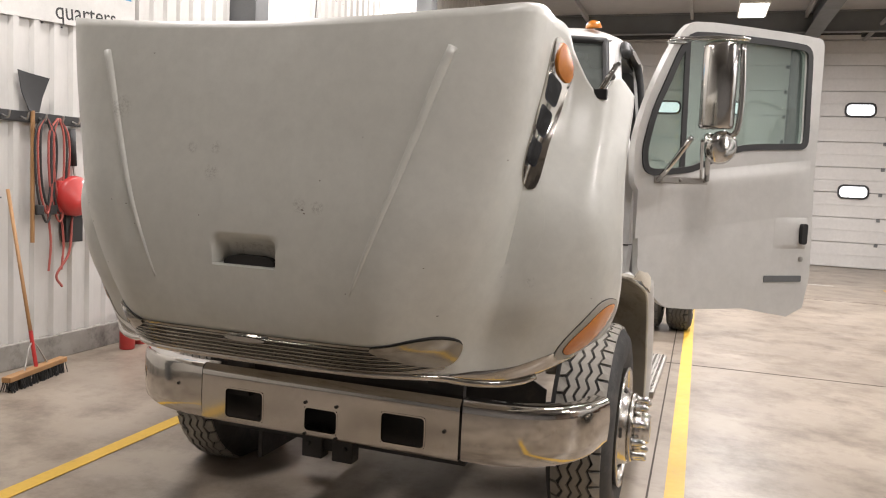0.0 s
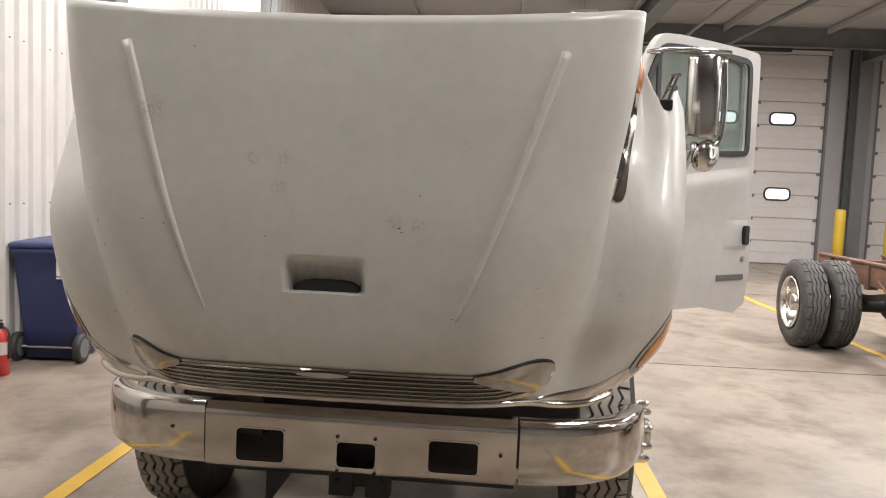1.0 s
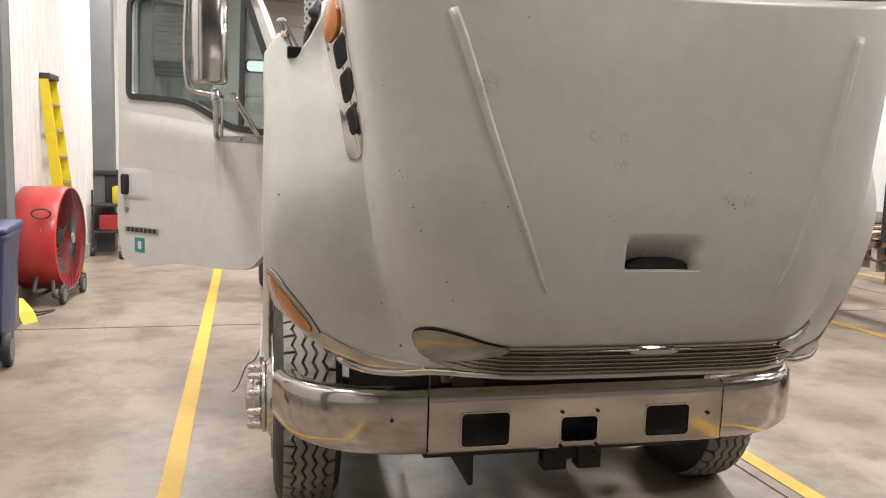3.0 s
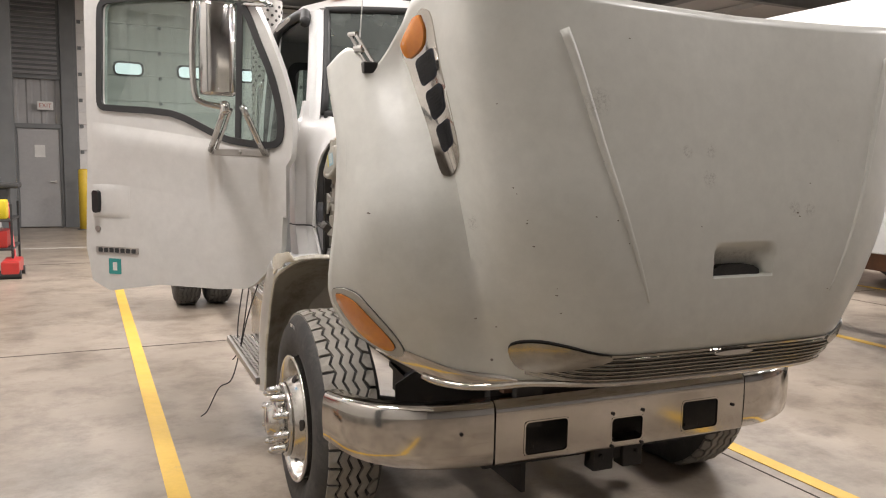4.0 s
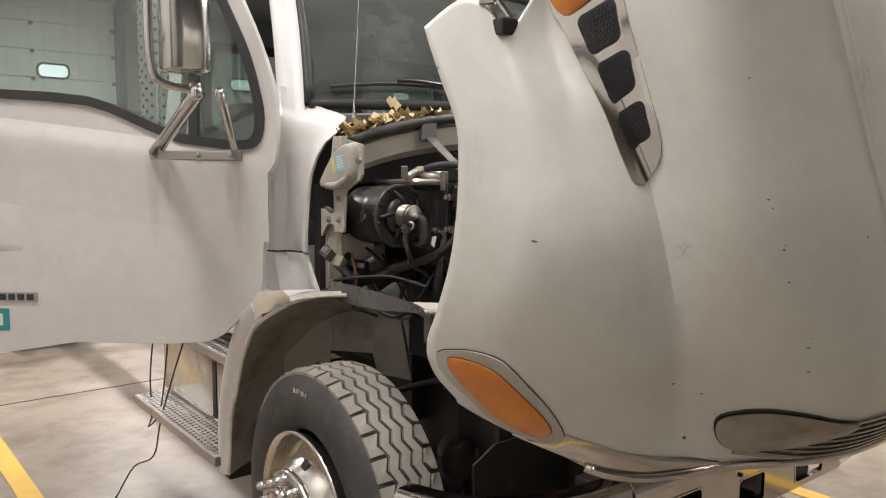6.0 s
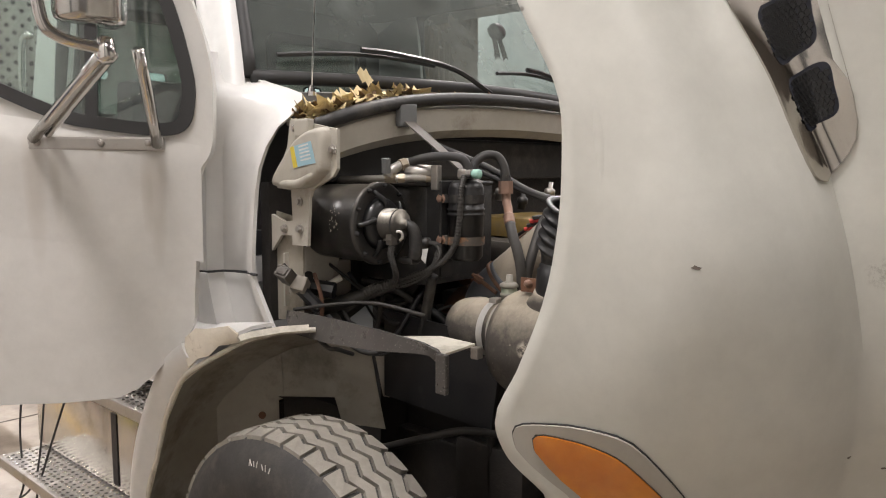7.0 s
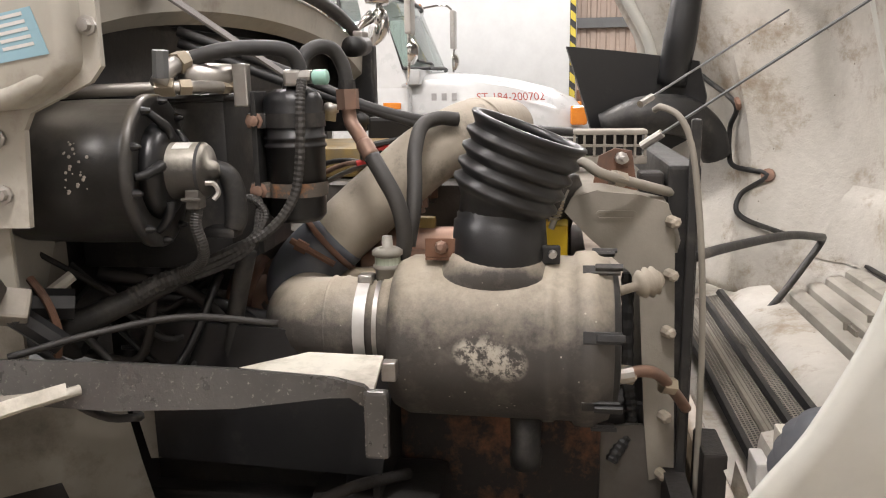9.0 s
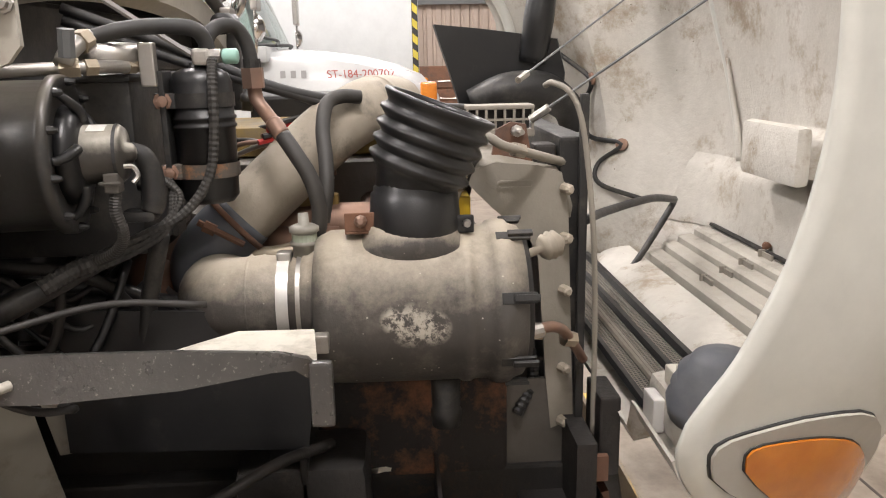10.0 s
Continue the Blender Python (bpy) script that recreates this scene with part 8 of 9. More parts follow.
for k in range(7):
    x, y = -0.38 + 0.045 * k, 0.62 + 0.05 * (k % 3)
    part("fuel_line", tube([(x, y, 1.36), (x - 0.02, y + 0.02, 1.42 + 0.01 * k), (x + 0.05, y + 0.12, 1.45), (x + 0.12, y + 0.25, 1.40)], 0.006, seg=6), (DULL_STEEL, COPPER, BLACK_HOSE)[k % 3], truck, smooth=60)
    part("union_nut", rod((x, y, 1.37), (x, y, 1.395), 0.012, seg=6), COPPER, truck)
part("bracket_plate", boxes(((-0.36, 0.60, 1.28), (-0.33, 0.84, 1.345)), bevel=0.006), YELLOW_ENGINE, truck, "yellow painted bracket")
part("pipe_stub", rod((-0.40, 0.60, 1.255), (-0.40, 0.74, 1.26), 0.03, seg=14), COPPER, truck, "rusty pipe stub", smooth=50)
for k, (y, z) in enumerate(((1.02, 1.69), (0.97, 1.66), (0.90, 1.69), (0.84, 1.66))):
    part("valve", lathe([(0, 0.014), (0.02, 0.014), (0.022, 0.020), (0.04, 0.018), (0.045, 0.008), (0.065, 0.008)], (-0.18 + 0.06 * k, y, z - 0.16), (0.1, -0.1, 1), 10), (DULL_STEEL, DUSTY_BLACK)[k % 2], truck, smooth=40)

# ---- inside of the tilted hood ----
def inside(u, z, deep):
    return on_hood(u, z, -deep)


# the nose, which now faces down: white return, grille mesh and louvred panel
nose = []
for k in range(41):
    u = -5.0 + 10.0 * k / 40
    p = on_hood(u, cubic(US, LOW_EDGE, abs(u)) + 0.004, -0.004)
    q = Vector((p.x * 0.97, 0.02 + 0.05 * max(0, abs(p.x) - 0.6), (0.872 if abs(p.x) < 0.62 else 0.935) + 0.05 * max(0, abs(p.x) - 0.6)))
    nose.append([p, p.lerp(q, 0.3) + Vector((0, 0, 0.006)), p.lerp(q, 0.65) + Vector((0, 0, 0.006)), q, q + Vector((0, 0.012, 0.03))])
part("nose_return", sheet(nose, 0.006), INNER_GLASS, hood, "white fibreglass nose return", smooth=50)
gm = lambda x, q: Vector((x, -0.02 - 0.155 * q, 0.905 + 0.035 * q))
mesh = part("grille_mesh", sheet([[gm(-0.6, 0), gm(0.6, 0)], [gm(-0.6, 1), gm(0.6, 1)]], 0.004), GRIME, hood, "dark grille mesh seen from inside")
for q, r in ((0.0, 0.012), (0.30, 0.008), (0.36, 0.007), (0.62, 0.012), (0.97, 0.014)):
    part("mesh_bar", rod(gm(-0.6, q) + Vector((0, 0, 0.008)), gm(0.6, q) + Vector((0, 0, 0.008)), r, seg=6), BLACK_PLASTIC if r > 0.01 else SHROUD, mesh)
bm = bmesh.new()
for k in range(120):
    x = -0.59 + 1.18 * k / 119
    rod(gm(x, 0.02) + Vector((0, 0, 0.005)), gm(x, 0.95) + Vector((0, 0, 0.005)), 0.0014, bm, 4)
for k in range(18):
    rod(gm(-0.59, 0.04 + 0.05 * k) + Vector((0, 0, 0.005)), gm(0.59, 0.04 + 0.05 * k) + Vector((0, 0, 0.005)), 0.0014, bm, 4)
tagged(part("mesh_wire", bm, SHROUD, mesh, "dusty mesh wires"), kind="stuff")
# white moulded rail between mesh and louvres
rail = lambda x, q: Vector((x, -0.185 - 0.13 * q, 0.945 + 0.035 * q - 0.05 * max(0.0, 0.25 - q)))
part("nose_rail", sheet([[rail(-0.62 + 0.12 * i, q) + Vector((0, 0, 0.010 * math.sin(q * math.pi))) for i in range(11)] for q in (0, 0.12, 0.3, 0.55, 0.8, 1.0)], 0.006), INNER_GLASS, hood, "white moulded rail inside the nose", smooth=40)
# louvred panel: steps that fall one behind the other along its length
lv = lambda x, q: Vector((x, -0.325 - 0.215 * q, 0.982 + 0.085 * q))
panel = part("louvre_panel", sheet([[lv(-0.50 + 0.095 * i, q / 4) - Vector((0, 0, 0.02)) for i in range(11)] for q in range(5)], 0.005), LOUVRE, hood, "dusty grey louvred panel inside the nose")
for k in range(4):
    q0, q1 = 0.25 * k, 0.25 * k + 0.215
    xs_l = [-0.49 + 0.094 * i for i in range(11)]
    part("louvre", sheet([[lv(x, q0) - Vector((0, 0, 0.018)) for x in xs_l], [lv(x, q0 + 0.012) + Vector((0, 0, 0.012)) for x in xs_l], [lv(x, q0 + 0.06) + Vector((0, 0, 0.015)) for x in xs_l], [lv(x, q1) + Vector((0, 0, 0.004)) for x in xs_l], [lv(x, q1 + 0.01) - Vector((0, 0, 0.016)) for x in xs_l]], 0.003), LOUVRE, panel, "dusty louvre", smooth=30)
    for x in (-0.33, 0.02):
        part("louvre_clip", boxes((lv(x - 0.03, q1) + Vector((0, 0.004, -0.004)), lv(x + 0.03, q1) + Vector((0, 0.010, 0.018))), (lv(x + 0.026, q1) + Vector((0, 0.0, 0.0)), lv(x + 0.034, q1) + Vector((0, 0.018, 0.022))), bevel=0.001), SHROUD, panel, "small upright louvre clip")
part("panel_edge", tube([lv(-0.50 + 0.095 * i, 1.02) + Vector((0, 0.0, 0.006)) for i in range(11)], 0.007, seg=6), GRIME, panel, "dark rusty panel edge")
part("panel_bolt", lathe([(0, 0.014), (0.008, 0.012), (0.016, 0.006)], lv(0.08, 1.06) + Vector((0, 0, 0.012)), (0, 0.5, 0.85), 8), RUST, panel)
# moulded ledge across the inside, its top rounded, and the wall under it
ledge = []
for i in range(15):
    x = -0.62 + 0.09 * i
    wave = 0.006 * math.sin(9 * x)
    ledge.append([inside(u_of(x, 1.29), 1.29, 0.010), inside(u_of(x, 1.272), 1.272, 0.018 + wave * 0.5), inside(u_of(x, 1.256), 1.256, 0.034 + wave), inside(u_of(x, 1.23), 1.23, 0.040 + wave), inside(u_of(x, 1.18), 1.18, 0.036), inside(u_of(x, 1.12), 1.12, 0.028), inside(u_of(x, 1.06), 1.06, 0.012)])
part("inner_ledge", sheet(ledge, 0.006), INNER_GLASS, hood, "moulded white ledge inside the hood", smooth=60)
part("inner_rib", tube([Vector((0.50, -0.585, 1.60)), Vector((0.46, -0.588, 1.50)), Vector((0.40, -0.588, 1.38)), Vector((0.37, -0.588, 1.29))], [0.004, 0.008, 0.010, 0.011], seg=10), INNER_GLASS, hood, "faint moulded rib inside the hood", smooth=60)
for s in (-1, 1):
    bx = part("lamp_box", boxes(((min(s * 0.60, s * 0.82), -0.11, 0.935), (max(s * 0.60, s * 0.82), 0.01, 1.03)), bevel=0.03), INNER_GLASS, hood, "white moulded lamp housing", smooth=30)
    part("lamp_bucket", lathe([(0, 0.088), (0.03, 0.090), (0.036, 0.080), (0.055, 0.081), (0.060, 0.070), (0.082, 0.068), (0.088, 0.052), (0.104, 0.046), (0.110, 0.02), (0.112, 0.0)], (s * 0.80, -0.055, 1.028), (s * 0.1, 0.12, 1), 28), BLUE_RUBBER, hood, "slate plastic ribbed back of a head lamp", smooth=35)
    part("lamp_bracket", boxes(((min(s * 0.70, s * 0.735), -0.10, 1.02), (max(s * 0.70, s * 0.735), -0.01, 1.075)), ((min(s * 0.66, s * 0.735), -0.03, 1.02), (max(s * 0.66, s * 0.735), -0.005, 1.06)), bevel=0.004), LINER, hood, "chipped white lamp bracket")
    part("lamp_tab", boxes(((s * 0.68 - 0.03, 0.008, 0.945), (s * 0.68 + 0.03, 0.03, 1.01)), bevel=0.004), PALE, bx)
# moulded housing behind the hand recess and a rib below it
part("recess_housing", boxes(((-0.17, -0.524, 1.290), (0.14, -0.480, 1.44)), bevel=0.021), INNER_GLASS, hood, "moulded white housing inside the hood", smooth=50)
us_f = (-3.2, -2.9, -2.5, -2.0, -1.5, -0.75, 0, 0.75, 1.5, 2.0, 2.5, 2.9, 3.2)
part("upper_step", sheet([[inside(u, 1.93, 0.011) for u in us_f], [inside(u * 0.97, 1.955, 0.05) for u in us_f], [inside(u * 0.94, 1.965, 0.115) for u in us_f], [inside(u * 0.94, 1.99, 0.122) for u in us_f], [inside(u * 0.95, 2.12, 0.11) for u in us_f], [inside(u * 0.97, 2.165, 0.02) for u in us_f]], 0.006), INNER_GLASS, hood, "folded upper edge inside the hood", smooth=60)
wr = part("hood_loom", tube([inside(u, z, d) for u, z, d in ((5.6, 1.70, 0.05), (5.1, 1.634, 0.04), (4.25, 1.538, 0.022), (4.65, 1.454, 0.03), (4.7, 1.358, 0.03), (4.3, 1.32, 0.04), (3.75, 1.298, 0.022), (4.15, 1.226, 0.03), (4.05, 1.154, 0.03), (3.05, 1.106, 0.05))], 0.009, seg=8), DUSTY_BLACK, hood, "black wire loom clipped inside the hood", smooth=60)
part("hood_loom", tube([(-0.45, 0.10, 1.29), (-0.2, -0.02, 1.26), (0.10, -0.22, 1.23), (0.35, -0.37, 1.18), (0.474, -0.424, 1.148), (0.46, -0.38, 1.08), (0.38, -0.28, 0.98), (0.307, -0.20, 0.93), (0.2, -0.15, 0.925), (0.0, -0.12, 0.93)], 0.011, seg=8), DUSTY_BLACK, hood, smooth=60)
for u, z in ((4.25, 1.538), (3.75, 1.298)):
    c = inside(u, z, 0.012)
    part("loom_clip", lathe([(0, 0.024), (0.012, 0.022), (0.014, 0.01)], c, (inside(u, z, 0.05) - c).normalized(), 12), COPPER, wr)
duct = part("intake_duct", sheet([[(0.90, 0.22, 1.38), (0.93, 0.08, 1.36), (0.93, -0.04, 1.38), (0.90, -0.14, 1.44)], [(0.90, 0.27, 1.55), (0.93, 0.10, 1.54), (0.93, -0.04, 1.54), (0.89, -0.15, 1.56)], [(0.90, 0.33, 1.735), (0.93, 0.16, 1.72), (0.92, 0.0, 1.70), (0.89, -0.12, 1.68)]], 0.02), BLACK_PLASTIC, hood, "black plastic intake duct", smooth=50)
part("duct_top", tube([(0.90, -0.03, 1.60), (0.885, -0.05, 1.75), (0.89, -0.07, 1.9), (0.89, -0.09, 2.05)], [0.05, 0.055, 0.05, 0.05], seg=12), BLACK_PLASTIC, duct, smooth=60)
part("duct_elbow", tube([(0.84, 0.20, 1.46), (0.83, 0.08, 1.50), (0.86, -0.05, 1.50), (0.92, -0.16, 1.44), (0.94, -0.2, 1.35)], [0.05, 0.065, 0.07, 0.06, 0.05], seg=12), DUSTY_BLACK, duct, smooth=60)
for a, b in (((-0.30, 0.185, 1.484), (-0.58, -0.43, 1.935)), ((0.06, 0.155, 1.558), (0.80, -0.37, 1.83))):
    c = part("hold_cable", rod(a, b, 0.0032, seg=6), STEEL_GREY, truck, "thin steel hood cable")
    part("cable_eye", rod(Vector(a), Vector(a).lerp(Vector(b), 0.06), 0.009, seg=8), DULL_STEEL, c)

# ---- dry leaves on the cowl ----
def leaves():
    rng = random.Random(7)
    bms = (bmesh.new(), bmesh.new())
    for k in range(330):
        big = k < 120
        x = rng.uniform(-0.93, -0.45) if big else rng.uniform(-0.95, 0.85)
        y = rng.uniform(1.07, 1.17)
        z = arch_z(x) + 0.012 + rng.uniform(0, 0.032 if big else 0.012) * (1 if x < -0.5 else 0.6)
        size = rng.uniform(0.022, 0.05) if big else rng.uniform(0.008, 0.02)
        m = Matrix.Translation((x, y, z)) @ Euler((rng.uniform(-0.5, 0.5), rng.uniform(-0.5, 0.5), rng.uniform(0, 6.28))).to_matrix().to_4x4()
        bm = bms[0 if rng.random() < (0.75 if big else 0.3) else 1]
        out = [(-1, 0), (-0.45, 0.5), (-0.1, 0.32), (0.25, 0.6), (0.5, 0.28), (1, 0), (0.5, -0.3), (0.2, -0.62), (-0.1, -0.3), (-0.5, -0.5)]
        ring = [bm.verts.new(m @ Vector((px * size, py * size, 0.35 * size * (px * px - abs(py))))) for px, py in out]
        mid = bm.verts.new(m @ Vector((0, 0, -0.12 * size)))
        for i in range(len(ring)):
            bm.faces.new((mid, ring[i], ring[(i + 1) % len(ring)]))
    m = Matrix.Translation((-0.735, 1.08, 1.905)) @ Euler((1.35, 0.2, 0.5)).to_matrix().to_4x4()
    ring = [bms[0].verts.new(m @ Vector((px * 0.045, py * 0.05, 0.01 * px))) for px, py in [(-1, 0), (-0.45, 0.5), (-0.1, 0.32), (0.25, 0.6), (0.5, 0.28), (1, 0), (0.5, -0.3), (0.2, -0.62), (-0.1, -0.3), (-0.5, -0.5)]]
    bms[0].faces.new(ring)
    for bm, mt, lab in ((bms[0], LEAF_A, "dry yellow leaves lying on the truck's cowl"), (bms[1], LEAF_B, "dry brown leaf crumbs lying on the truck's cowl")):
        tagged(part("fallen_leaves", bm, mt, None), lab, "leaves", kind="stuff")


leaves()


# ---- the second truck: bare chassis with cab, parked alongside ----
def second_truck():
    t = thing("chassis_truck", (5.05, 3.0, 0), "white cab truck with a bare rusty chassis, parked alongside", "truck")
    cx = 5.05
    for s in (-1, 1):
        dual_wheel(t, cx + s * 0.93, s, 6.25)
        xo = cx + s * 1.10
        w = part("wheel", lathe([(-0.02, 0.285), (0.0, 0.298), (0.012, 0.283), (-0.05, 0.26), (0.03, 0.2), (0.06, 0.165), (0.06, 0.0)], (xo, 1.05, 0.503), (s, 0, 0), 32, ends=False), ALLOY, t, "dull steel front wheel", smooth=45)
        part("tyre", tyre_mesh(xo, xo - s * 0.27, 1.05, 0.503), RUBBER, w, smooth=50)
        part("tread", tread_mesh(xo, xo - s * 0.27, 1.05, 0.503, n=44), TREAD, w)
        r = part("frame_rail", boxes(((cx + s * 0.40 - 0.04, 0.3, 0.74), (cx + s * 0.40 + 0.04, 7.6, 1.0)), bevel=0.006), RUST, t, "rusty steel frame rail")
        part("rail_flange", boxes(((cx + s * 0.40 - 0.06, 2.9, 0.985), (cx + s * 0.40 + 0.06, 7.6, 1.008)), bevel=0.003), RUST, r)
        for k in range(9):
            part("rail_bracket", boxes(((cx + s * 0.40 - 0.06, 3.1 + 0.5 * k, 0.70 - 0.05 * (k % 2)), (cx + s * 0.40 + 0.06, 3.18 + 0.5 * k, 0.98)), bevel=0.004), (RUST, BEIGE_METAL, GRIME)[k % 3], r)
        part("leaf_spring", tube([(cx + s * 0.45, 5.5, 0.70), (cx + s * 0.45, 6.25, 0.60), (cx + s * 0.45, 7.0, 0.70)], 0.05, seg=4), GRIME, t)
    part("loose_plate", sheet([[(4.5, 4.6, 1.03), (5.1, 4.6, 1.03)], [(4.5, 5.6, 1.06), (5.1, 5.6, 1.05)]], 0.012), RUST, t, "rusty plate lying on the rails")
    part("loose_plate", sheet([[(4.6, 3.4, 1.02), (5.5, 3.5, 1.02)], [(4.6, 4.3, 1.05), (5.5, 4.3, 1.04)]], 0.012), BEIGE_METAL, t)
    for y in (3.3, 4.4, 5.4, 7.2):
        part("crossmember", boxes(((cx - 0.4, y, 0.78), (cx + 0.4, y + 0.1, 0.96)), bevel=0.006), RUST, t)
    part("differential", lathe([(-0.2, 0.10), (-0.12, 0.18), (0.12, 0.18), (0.2, 0.10)], (cx, 6.25, 0.50), (1, 0, 0), 18), GRIME, t, smooth=50)
    part("rear_axle", rod((cx - 0.8, 6.25, 0.503), (cx + 0.8, 6.25, 0.503), 0.075), GRIME, t, smooth=60)
    part("drive_shaft", rod((cx, 3.0, 0.72), (cx, 6.1, 0.55), 0.05), BEIGE_METAL, t, smooth=60)
    part("air_tank", rod((cx - 0.62, 4.0, 0.60), (cx - 0.62, 4.6, 0.60), 0.10, seg=16), GRIME, t, "black air tank", smooth=60)
    odd = random.Random(21)
    for k in range(18):
        y, z = odd.uniform(3.3, 5.7), odd.uniform(0.52, 0.92)
        w, h, d = odd.uniform(0.03, 0.09), odd.uniform(0.03, 0.12), odd.uniform(0.02, 0.06)
        part("rail_fitting", boxes(((cx - 0.46 - d, y, z), (cx - 0.42, y + w, z + h)), bevel=0.006), (RUST, GRIME, RUST, DULL_STEEL, BLACK_PLASTIC)[k % 5], t)
    for k in range(6):
        y, z = 3.3 + 0.38 * k, odd.uniform(0.6, 0.9)
        part("air_line", tube([(cx - 0.47, y, z), (cx - 0.53, y + 0.2, z - 0.12), (cx - 0.50, y + 0.45, z - 0.05), (cx - 0.44, y + 0.7, odd.uniform(0.7, 0.95))], 0.013, seg=6), (GRIME, RUST)[k % 2], t, smooth=60)
    for k in range(4):
        y = 3.5 + 0.55 * k
        part("loose_bar", rod((cx - 0.60, y, 1.03 + 0.012 * k), (cx + 0.45, y + odd.uniform(-0.4, 0.5), 1.05 + 0.012 * k), 0.022, seg=6), RUST, t)
    # cab
    cabm = part("cab", boxes(((4.12, 1.50, 0.95), (5.98, 2.95, 1.62)), bevel=0.04), TRUCK_WHITE, t, "white cab lower body", smooth=30)
    part("roof", boxes(((4.18, 1.66, 2.25), (5.92, 2.93, 2.39)), bevel=0.055), TRUCK_WHITE, cabm, "white cab roof", smooth=30)
    for s in (-1, 1):
        x = cx + s * 0.91
        part("pillar", prism([(1.50, 1.60), (1.80, 1.60), (1.78, 1.74), (1.88, 2.27), (1.72, 2.30), (1.56, 1.78)], 0.05, flat((0, 1, 0), (0, 0, 1), (1, 0, 0), (x - 0.025 - s * 0.01, 0, 0))), TRUCK_WHITE, cabm)
        part("pillar", boxes(((x - 0.04, 2.55, 1.6), (x + 0.04, 2.95, 2.30)), bevel=0.02), TRUCK_WHITE, cabm)
        part("pillar", boxes(((x - 0.015, 2.02, 1.70), (x + 0.015, 2.045, 2.27)), bevel=0.004), GASKET, cabm)
        g = part("side_window", sheet([[(x, 1.76, 1.70), (x, 2.58, 1.70)], [(x - s * 0.02, 1.86, 2.27), (x - s * 0.02, 2.58, 2.27)]]), CAB_GLASS, cabm, "greenish side window")
        g.visible_shadow = False
        mb = part("mirror_bracket", tube([(x, 1.55, 1.62), (x + s * 0.28, 1.45, 1.66), (x + s * 0.34, 1.43, 1.9), (x + s * 0.30, 1.45, 2.38), (x, 1.75, 2.36)], 0.012, seg=6), BRIGHT_CHROME, cabm, "chrome mirror bracket", smooth=60)
        part("mirror_head", boxes(((x + s * 0.30 - 0.09, 1.40, 1.98), (x + s * 0.30 + 0.09, 1.45, 2.36)), bevel=0.015), DULL_STEEL, mb, "square mirror head")
        part("round_mirror", lathe([(0, 0.10), (0.03, 0.09), (0.06, 0.04), (0.065, 0.0)], (x + s * 0.30, 1.43, 1.86), (0, -1, 0), 20), BRIGHT_CHROME, mb, "round chrome mirror", smooth=60)
    g = part("windscreen", sheet([[(4.15, 1.55, 1.755), (4.6, 1.40, 1.76), (5.05, 1.36, 1.765), (5.5, 1.40, 1.76), (5.95, 1.55, 1.755)], [(4.19, 1.72, 2.27), (4.6, 1.62, 2.285), (5.05, 1.59, 2.29), (5.5, 1.62, 2.285), (5.91, 1.72, 2.27)]]), CAB_GLASS, cabm, "greenish windscreen", smooth=60)
    g.visible_shadow = False
    part("wiper", tube([(4.5, 1.39, 1.75), (4.7, 1.40, 1.79), (4.35, 1.46, 1.81)], 0.012, seg=6), GASKET, cabm, "black wiper")
    part("screen_seal", tube([(4.14, 1.55, 1.75), (4.6, 1.395, 1.755), (5.05, 1.355, 1.76), (5.5, 1.395, 1.755), (5.96, 1.55, 1.75), (5.92, 1.72, 2.28), (5.5, 1.615, 2.295), (5.05, 1.585, 2.30), (4.6, 1.615, 2.295), (4.18, 1.72, 2.28), (4.14, 1.55, 1.75)], 0.014, seg=6), GASKET, cabm, "black windscreen seal", smooth=60)
    part("cowl_top", boxes(((4.2, 1.42, 1.62), (5.9, 1.66, 1.745)), bevel=0.03), TRUCK_WHITE, cabm, smooth=30)
    for k in range(5):
        part("roof_marker", boxes(((4.34 + 0.33 * k, 1.66, 2.335), (4.44 + 0.33 * k, 1.72, 2.38)), bevel=0.012), AMBER, cabm, "amber roof marker lamp")
    part("back_wall", boxes(((4.2, 2.88, 1.6), (5.9, 2.95, 2.28))), CAB_TRIM, cabm)
    part("cab_mirror_inside", boxes(((4.2, 1.6, 1.1), (5.9, 2.85, 1.15))), CAB_TRIM, cabm)
    # sloping hood with rounded nose
    prof = [(1.52, 1.70, 0.80), (1.30, 1.715, 0.80), (1.0, 1.69, 0.79), (0.7, 1.64, 0.77), (0.42, 1.57, 0.74), (0.22, 1.48, 0.70), (0.10, 1.34, 0.66), (0.06, 1.1, 0.64), (0.08, 0.8, 0.64)]
    loops = []
    for y, zt, hw in prof:
        loops.append([(cx - hw - 0.03, y, 0.72), (cx - hw - 0.02, y, zt - 0.38), (cx - hw, y, zt - 0.16), (cx - hw + 0.06, y, zt - 0.05), (cx - hw + 0.2, y, zt - 0.005), (cx, y, zt + 0.015),
                      (cx + hw - 0.2, y, zt - 0.005), (cx + hw - 0.06, y, zt - 0.05), (cx + hw, y, zt - 0.16), (cx + hw + 0.02, y, zt - 0.38), (cx + hw + 0.03, y, 0.72)])
    h = part("hood", sheet(loops, 0.01), TRUCK_WHITE, t, "closed white hood with stencilled number", smooth=40)
    letters("stencil", "ST-184-200702", 0.085, INK_RED, flat((0, -1, 0), (0, 0.12, 1), (-1, 0, 0), (cx - 0.793, 0.72, 1.52)), h, label="red stencilled number")
    for k, y in enumerate((1.30, 1.22, 1.14)):
        part("faded_letter", boxes(((cx - 0.806, y, 1.50), (cx - 0.802, y + 0.04, 1.555))), WALL_GREY, h, "faded grey letter bar")
